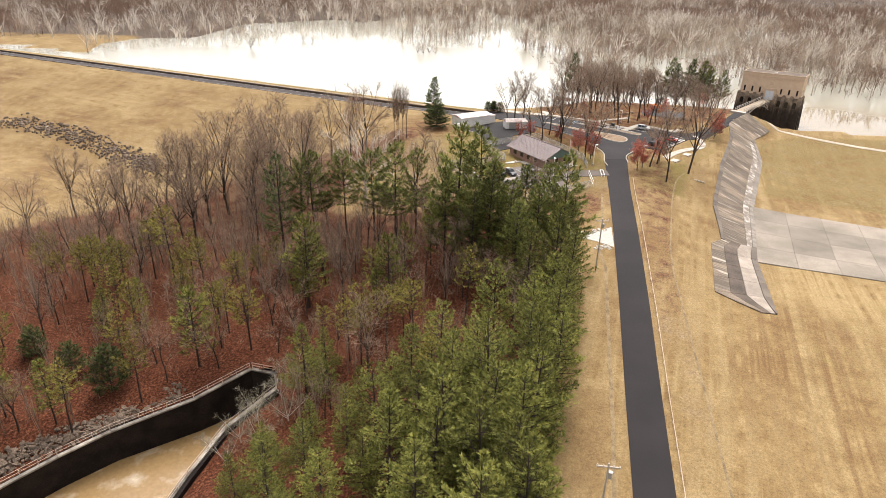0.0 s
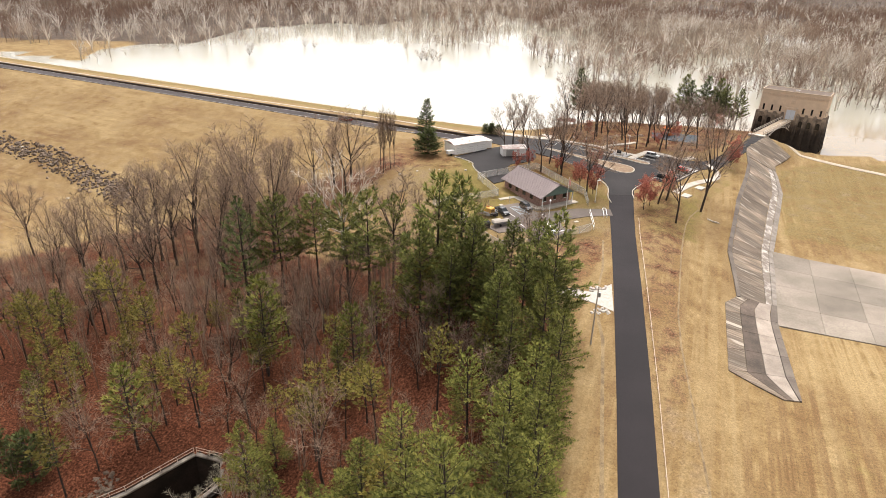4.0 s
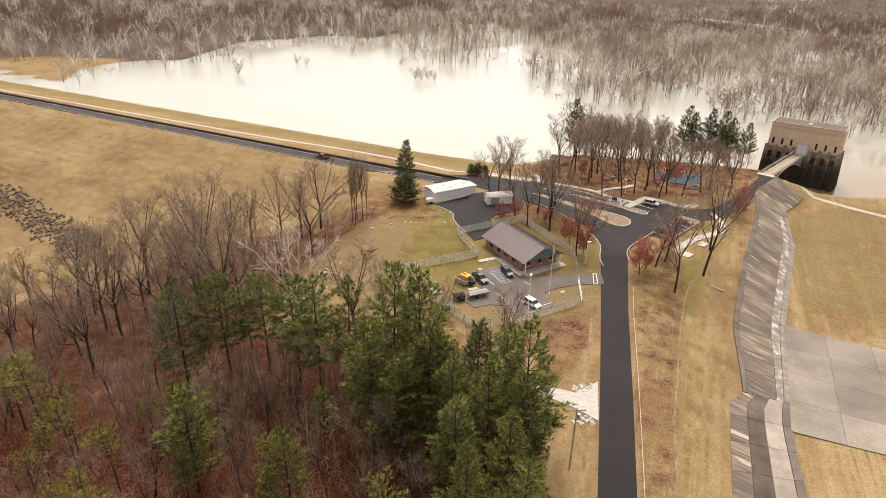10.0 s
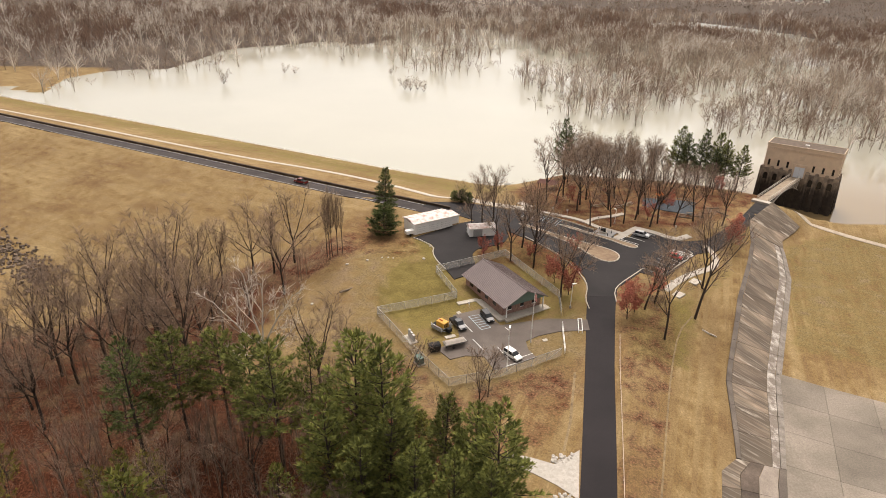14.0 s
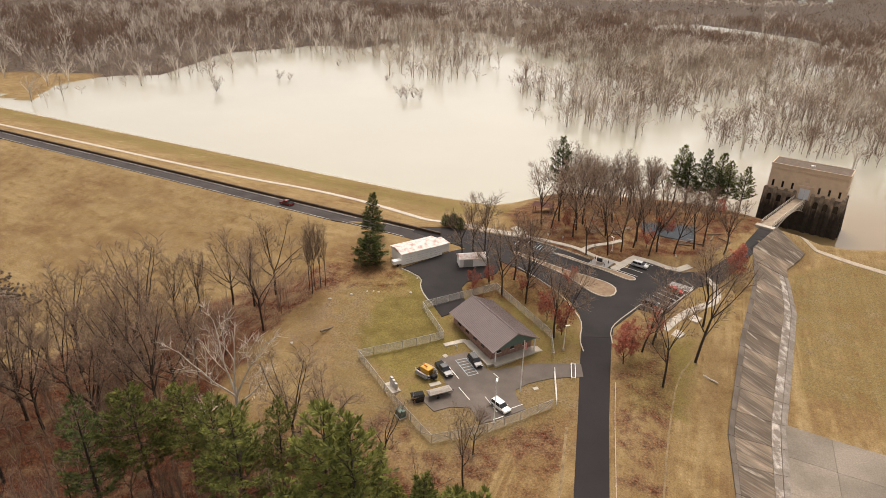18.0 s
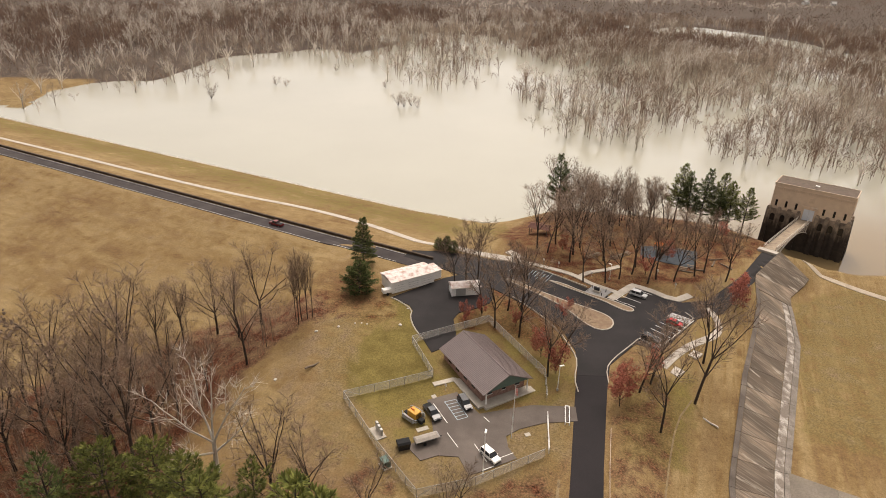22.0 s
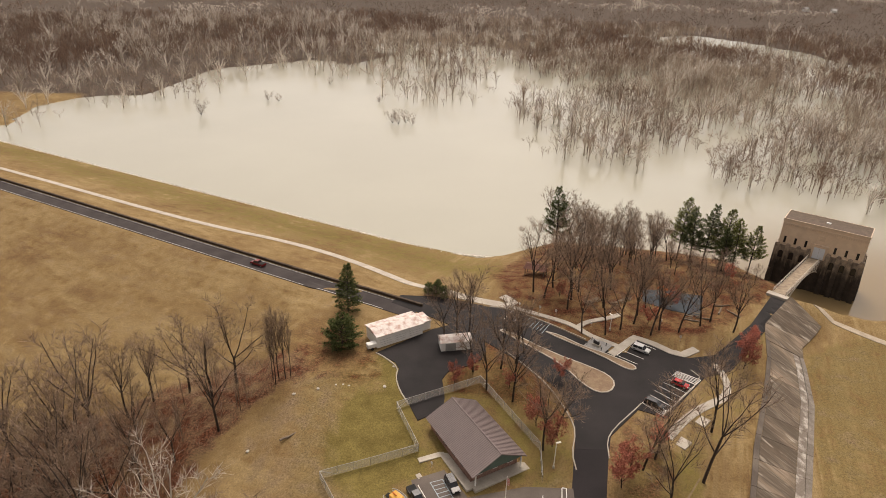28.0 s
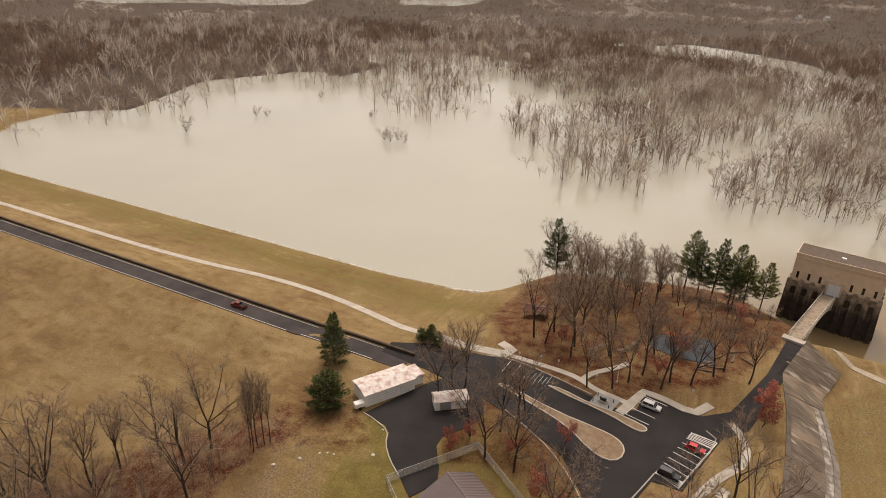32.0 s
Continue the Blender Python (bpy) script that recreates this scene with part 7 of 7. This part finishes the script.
# bare woods: the front trees singly, the deeper ones as one mass
deep = []
spots = singles = 0
while spots < 320:
    x, y = rng.uniform(-135, 22), rng.uniform(72, 206)
    if not inside(np.array(x), np.array(y), WOODS) or near(np.array(x), np.array(y), CANAL, 4) > 0 or (y > 150 and x > -75):
        continue
    if not clear(x, y, 3.2 if y < 138 else 7.5):
        spots += 0.2
        continue
    spots += 1
    if y < 128 and rng.random() < (0.72 if x < -52 and y < 124 else 0.32):
        p, s = YOUNG[rng.choice((0, 2, 2, 1))][0], rng.uniform(0.75, 1.15)
        lb, gp = "slender young pine with a yellow-green top", "young pines in the woods"
    else:
        p, s = rng.choice((THIN if rng.random() < 0.7 else BARE) if y < 138 else BARE)[0], rng.uniform(0.8, 1.2) * (0.9 if y < 138 else 1.35)
        lb, gp = L_BARE, "bare trees of the woods"
    if y > 138 or (x > -60 and y < 112 and singles < 90):
        singles += y < 138
        plant(p, x, y, None, s, label=lb, group=gp)
    else:
        deep.append((p, Matrix.Translation((x, y, ground_z(x, y))) @ pose(0, 0, 0, 0, 0, rng.uniform(0, 360)) @ Matrix.Diagonal((s, s, s, 1))))
mats, pts, faces, slot = [], [], [], []
for p, m in deep:
    for me in p:
        if me.materials[0] not in mats:
            mats.append(me.materials[0])
        co = np.empty(len(me.vertices) * 3, np.float32)
        me.vertices.foreach_get("co", co)
        start = sum(len(q) for q in pts)
        pts.append(co.reshape(-1, 3) @ np.array(m.to_3x3()).T + np.array(m.translation))
        faces += [[start + i for i in f.vertices] for f in me.polygons]
        slot += [mats.index(me.materials[0])] * len(me.polygons)
mass = bpy.data.meshes.new("woods_trees")
mass.from_pydata(np.concatenate(pts).tolist(), [], faces)
for q in mats:
    mass.materials.append(q)
mass.polygons.foreach_set("material_index", slot)
tagged(new("woods_trees", mass), "thick stand of bare trees and young pines on the slope", "woods", kind="stuff")
# grove on the point
spots = 0
while spots < 64:
    x, y = rng.uniform(50, 118), rng.uniform(226, 282)
    if not inside(np.array(x), np.array(y), [(52, 240), (62, 234), (68, 236), (92, 232), (106, 234), (110, 246), (98, 268), (58, 278)]):
        continue
    if not clear(x, y, 3.8):
        spots += 0.1
        continue
    spots += 1
    p, h = rng.choice(BARE)
    plant(p, x, y, rng.uniform(9.5, 15.5) if x < 86 else rng.uniform(6.5, 10), label="leafless tree of the grove on the point", group="bare trees on the point", height=h)


# trees among the lots, and russet oaks
for x, y, top in ((41.2, 170.5, 15.5), (44, 174.5, 13.5), (36.4, 183.2, 14.5), (31.2, 186.4, 14), (37.2, 189, 15.5), (28.5, 192, 13.5), (34.5, 193.5, 14.5), (25, 205.5, 15.5), (27.5, 206.5, 16.5), (22, 201.8, 12.5), (40, 199.5, 13.5), (52.7, 219.7, 16.5), (54.4, 224.5, 16.5), (47.4, 225.3, 14.5), (45, 228.2, 17.5), (54.5, 208.6, 15.5), (60.1, 208.6, 16.5), (64.1, 211, 15.5), (68, 213.9, 16.5), (70.8, 209, 15.5), (73.6, 211.5, 15.5), (78, 210.9, 16.5), (84.5, 214.6, 15.5), (87.6, 216.7, 14.5), (62.1, 221.1, 17.5), (60.1, 157.0, 13.5), (58.6, 167.1, 14.5), (69.3, 166.2, 19.5), (61.5, 170, 13.5), (75.1, 178.9, 15.5), (73, 222, 16.5), (57, 229, 17.5), (66, 231, 17.5), (70, 218, 15.5), (92, 213, 13.5), (50.5, 231, 16.5), (1, 138.5, 10.5), (9.5, 134, 11), (22.5, 131, 9), (24, 137, 6), (37.8, 195.6, 16.0)):
    p, h = BARE[rng.choice((0, 1, 1, 3, 3, 6, 6))]
    taken.append((x, y))
    plant(p, x, y, top + 2.5, label="leafless tree in the grass beside the lots", group="bare trees round the lots", height=h)
plant(BARE[2][0], -5.5, 140.3, 16.0, label="broad leafless oak on the slope below the fence", group="bare trees round the lots", height=15)
plant(PALE[0][0], -18.3, 149.0, 16.0, label="pale bone-white bare sycamore at the wood's edge", height=15)
for x, y, top in ((24.6, 187.8, 4.2), (28.5, 190.8, 4), (40.5, 176.5, 5), (43.0, 171.5, 5.5), (36.0, 187.2, 3.5), (53.8, 162.6, 6.5), (56.0, 165.5, 5.5), (63.0, 172.5, 4.5), (89.2, 199.3, 5.5), (91.0, 204.0, 6), (71.5, 214.0, 5), (79.5, 222.6, 5), (51.5, 226.0, 4), (100.0, 238.0, 4.5), (47.0, 190.6, 5)):
    p, h = rng.choice(RED)
    taken.append((x, y))
    plant(p, x, y, top + 2.0, label=L_RED, group="russet oaks", height=h, name="oak_tree")
for x, y, h in ((17.2, 224.9, 3.0), (19.2, 223.9, 3.4), (21.4, 222.9, 3.2), (19.6, 227.6, 2.6)):
    plant(EVERGREEN, x, y, None, h / 7, label="dark evergreen shrub at the path's end", group="evergreen shrubs", name="shrub")
plant(bare_tree(4, 0.8, 7, bole=0.15), 28.6, 231.5, None, 1.0, label="rounded twiggy shrub on the lawn", name="shrub")

# ---- flooded woods beyond the lake ----
def far_proto(height, spread, limbs, twigs, wide, bole=0.009):
    """Triangles of one distant leafless tree: trunk, forking limbs and a rounded cloud of twigs."""
    out = []
    for k in range(3):
        a, b = math.tau * k / 3, math.tau * (k + 1) / 3
        r = height * bole
        out.append(((math.cos(a) * r, math.sin(a) * r, -2), (math.cos(b) * r, math.sin(b) * r, -2), (0, 0, height * 0.7)))
    for i in range(limbs):
        a = rng.uniform(0, math.tau)
        f = math.sqrt(rng.random())
        base = Vector((0, 0, height * rng.uniform(0.08, 0.46)))
        tip = Vector((math.cos(a) * f * spread * height, math.sin(a) * f * spread * height, height * (0.55 + 0.4 * math.sqrt(max(0, 1 - f * f)) * rng.uniform(0.6, 1))))
        s = Vector((-math.sin(a), math.cos(a), 0.3)) * height * bole * 0.5
        out.append((base - s, base + s, tip))
        rise = (tip - base).normalized()
        for _ in range(twigs):
            q = base.lerp(tip, rng.uniform(0.5, 1.05)) + Vector((rng.uniform(-1, 1), rng.uniform(-1, 1), rng.uniform(-0.6, 0.6))) * 0.03 * height
            w = (rise + Vector((rng.uniform(-1, 1), rng.uniform(-1, 1), rng.uniform(-0.5, 0.8))) * 0.95).normalized() * height * rng.uniform(0.08, 0.17)
            s = w.cross(Vector((rng.uniform(-1, 1), rng.uniform(-1, 1), rng.uniform(-0.3, 0.3)))).normalized() * wide
            out.append((q - s, q + s, q + w))
    return np.array([[tuple(v) for v in t] for t in out], np.float32)


def soup(name, grown, material, label, category):
    tris, tones = grown
    n = len(tris)
    me = bpy.data.meshes.new(name)
    me.vertices.add(n * 3)
    me.vertices.foreach_set("co", tris.reshape(-1))
    me.loops.add(n * 3)
    me.loops.foreach_set("vertex_index", np.arange(n * 3, dtype=np.int32))
    me.polygons.add(n)
    me.polygons.foreach_set("loop_start", np.arange(0, n * 3, 3, dtype=np.int32))
    me.update(calc_edges=True)
    if tones is not None:
        me.attributes.new("tone", "FLOAT", "FACE").data.foreach_set("value", tones.astype(np.float32))
    me.materials.append(material)
    return tagged(new(name, me), label, category, kind="stuff")


def scatter(protos, xs, ys, zs, scale, seed):
    r = np.random.RandomState(seed)
    pick = r.randint(0, len(protos), len(xs))
    out, tones = [], []
    for k, tri in enumerate(protos):
        i = np.nonzero(pick == k)[0]
        a = r.uniform(0, math.tau, len(i))
        s = scale[i] * r.uniform(0.75, 1.2, len(i))
        c, d = np.cos(a) * s, np.sin(a) * s
        t = np.empty((len(i),) + tri.shape, np.float32)
        t[..., 0] = tri[None, ..., 0] * c[:, None, None] - tri[None, ..., 1] * d[:, None, None] + xs[i][:, None, None]
        t[..., 1] = tri[None, ..., 0] * d[:, None, None] + tri[None, ..., 1] * c[:, None, None] + ys[i][:, None, None]
        t[..., 2] = tri[None, ..., 2] * s[:, None, None] + zs[i][:, None, None]
        out.append(t.reshape(-1, 3, 3))
        tones.append(np.repeat(r.uniform(0, 1, len(i)), len(tri)))
    return np.concatenate(out), np.concatenate(tones)


fr = np.random.RandomState(5)


def wedge(count, r0, r1):
    ang = fr.uniform(radians(-44), radians(47), count)
    rad = np.sqrt(fr.uniform(r0 * r0, r1 * r1, count))
    return np.sin(ang) * rad, np.cos(ang) * rad


fx, fy = wedge(12000, 300, 1050)
kx, ky = fr.uniform(60, 560, 6000), fr.uniform(290, 760, 6000)
fx, fy = np.concatenate([fx, kx]), np.concatenate([fy, ky])
def rim(x, y, ring):
    """How far points lie from a ring's line."""
    d = np.full(np.shape(x), 1e9)
    for (x0, y0), (x1, y1) in zip(ring, ring[1:] + ring[:1]):
        dx, dy = x1 - x0, y1 - y0
        t = np.clip(((x - x0) * dx + (y - y0) * dy) / (dx * dx + dy * dy), 0, 1)
        d = np.minimum(d, np.hypot(x - x0 - t * dx, y - y0 - t * dy))
    return d


drowned = (rim(fx, fy, LAKE_RING) < fr.uniform(2, 20, len(fx)) * np.where(fx < -60, 1.7, 1)) & (fy > 345)
wooded = (0.45 * fx + 0.893 * fy > 262) & (~inside(fx, fy, LAKE_RING) | drowned) & ~inside(fx, fy, INLET) & ~inside(fx, fy, BAY) & ~inside(fx, fy, POOL) & ~inside(fx, fy, SPIT) & ((fx < 100) | (fy > 286))
edge_gap = np.maximum(near(fx, fy, LAKE_RING, 40), near(fx, fy, INLET, 20))
clumps = np.array([noise.noise((x * 0.022, y * 0.022, 9)) for x, y in zip(fx, fy)])
chance = np.where((fx > 40) & (fy < 620), 0.8 + clumps * 1.7 - edge_gap * 0.35, 1.0 - 0.2 * edge_gap)
keep = wooded & (fr.uniform(0, 1, len(fx)) < chance)
fx, fy, clumps, edge_gap = fx[keep], fy[keep], clumps[keep], edge_gap[keep]
patches = np.array([noise.noise((x * 0.007, y * 0.006, 21)) for x, y in zip(fx, fy)])
tone = fr.uniform(0.15, 0.85, len(fx)) + clumps * 0.5 + patches * 0.9
ghost = fr.uniform(0, 1, len(fx)) < 0.06 + 0.05 * (edge_gap > 0.3) + 0.1 * ((fx < 60) & (fy > 470)) * (patches < 0.1)
closeby = np.hypot(fx, fy) < 640
NEARFAR = [far_proto(15, 0.4, 13, 5, 0.085), far_proto(14, 0.46, 13, 5, 0.085), far_proto(17, 0.36, 13, 5, 0.085), far_proto(10, 0.5, 12, 4, 0.08), far_proto(6, 0.75, 11, 5, 0.07), far_proto(7, 0.65, 11, 5, 0.07)]
MIDFAR = [far_proto(15, 0.34, 8, 4, 0.2), far_proto(14, 0.4, 8, 4, 0.2), far_proto(16, 0.3, 8, 4, 0.2)]
GHOST = [far_proto(18, 0.42, 11, 4, 0.15, 0.03), far_proto(17, 0.5, 11, 4, 0.15, 0.03)]
size = np.where(fx > 40, 1.15, 1.2) * np.where(near(fx, fy, LAKE_RING, 25) > 0, 0.78, 1.0) * (0.92 + 0.3 * clumps)
low = np.full(len(fx), -10.0)
for sel, nm, mt, lb in ((tone < 0.5, "grey_woods", FARTWIGS, "leafless grey-brown flooded woods across the lake"), (tone >= 0.5, "russet_woods", RUSTTWIGS, "leafless reddish-brown flooded trees across the lake")):
    tris = []
    for band_sel, protos in ((closeby, NEARFAR), (~closeby, MIDFAR)):
        k = sel & band_sel & ~ghost
        tris.append(scatter(protos, fx[k], fy[k], low[k], size[k], 3))
    soup(nm, [np.concatenate(q) for q in zip(*tris)], mt, lb, "woods")
soup("pale_woods", scatter(GHOST, fx[ghost], fy[ghost], low[ghost], size[ghost] * 1.05, 8), PALETWIGS, "pale sycamores among the flooded woods", "woods")
hx, hy = wedge(7500, 1000, 2900)
gone = inside(hx, hy, [(-760, 1500), (-530, 1450), (-625, 1340)]) | inside(hx, hy, [(-430, 1660), (50, 1700), (15, 1570), (-250, 1620)])
hx, hy = hx[~gone], hy[~gone]
FARFAR = [far_proto(14, 0.75, 10, 2, 0.5), far_proto(13, 0.8, 10, 2, 0.5), far_proto(15, 0.7, 10, 2, 0.5)]
drift = np.array([noise.noise((x * 0.006, y * 0.004, 4)) for x, y in zip(hx, hy)])
tone = fr.uniform(0.2, 0.8, len(hx)) + drift * 1.5
for sel, nm, mt in ((tone < 0.6, "distant_grey_woods", FARTWIGS), ((tone >= 0.6) & (tone < 0.9), "distant_russet_woods", RUSTTWIGS), (tone >= 0.9, "distant_pale_woods", PALETWIGS)):
    soup(nm, scatter(FARFAR, hx[sel], hy[sel], np.full(sel.sum(), -10.0), np.full(sel.sum(), 1.1), 4), mt, "distant leafless woods on the flood plain", "woods")
DROWNED = bare_tree(7, 0.85, 6, None, HAZETWIGS, bole=0.15)
for x, y, s in ((-132, 451, 0.9), (-12, 443, 0.8), (-8, 447, 0.7), (-16, 446, 0.75), (-4, 441, 0.6), (-105, 498, 0.6), (-97, 496, 0.5), (-75, 560, 0.5), (-30, 500, 0.5), (52, 276, 0.7)):
    plant(DROWNED, x, y, None, s * 1.9, label="small bare tree standing in the flood water", group="drowned trees", sink=-3.5)

# brush and saplings on the woods' floor
bx, by = fr.uniform(-140, 26, 2600), fr.uniform(62, 214, 2600)
ok = inside(bx, by, WOODS) & (fr.uniform(0, 1, len(bx)) < np.interp(by, [90, 105, 120, 150], [0.25, 0.4, 0.9, 0.8])) & (near(bx, by, CANAL, 5) == 0)
bx, by = bx[ok], by[ok]
BRUSH = [far_proto(5.5, 0.2, 7, 3, 0.018), far_proto(10, 0.16, 10, 4, 0.022), far_proto(12, 0.13, 10, 4, 0.022), far_proto(3, 0.4, 9, 3, 0.016)]
soup("woods_brush", scatter(BRUSH, bx, by, land(bx, by), np.full(len(bx), 1.0), 6), HAZETWIGS, "thin bare saplings and brush on the woods' floor", "brush")


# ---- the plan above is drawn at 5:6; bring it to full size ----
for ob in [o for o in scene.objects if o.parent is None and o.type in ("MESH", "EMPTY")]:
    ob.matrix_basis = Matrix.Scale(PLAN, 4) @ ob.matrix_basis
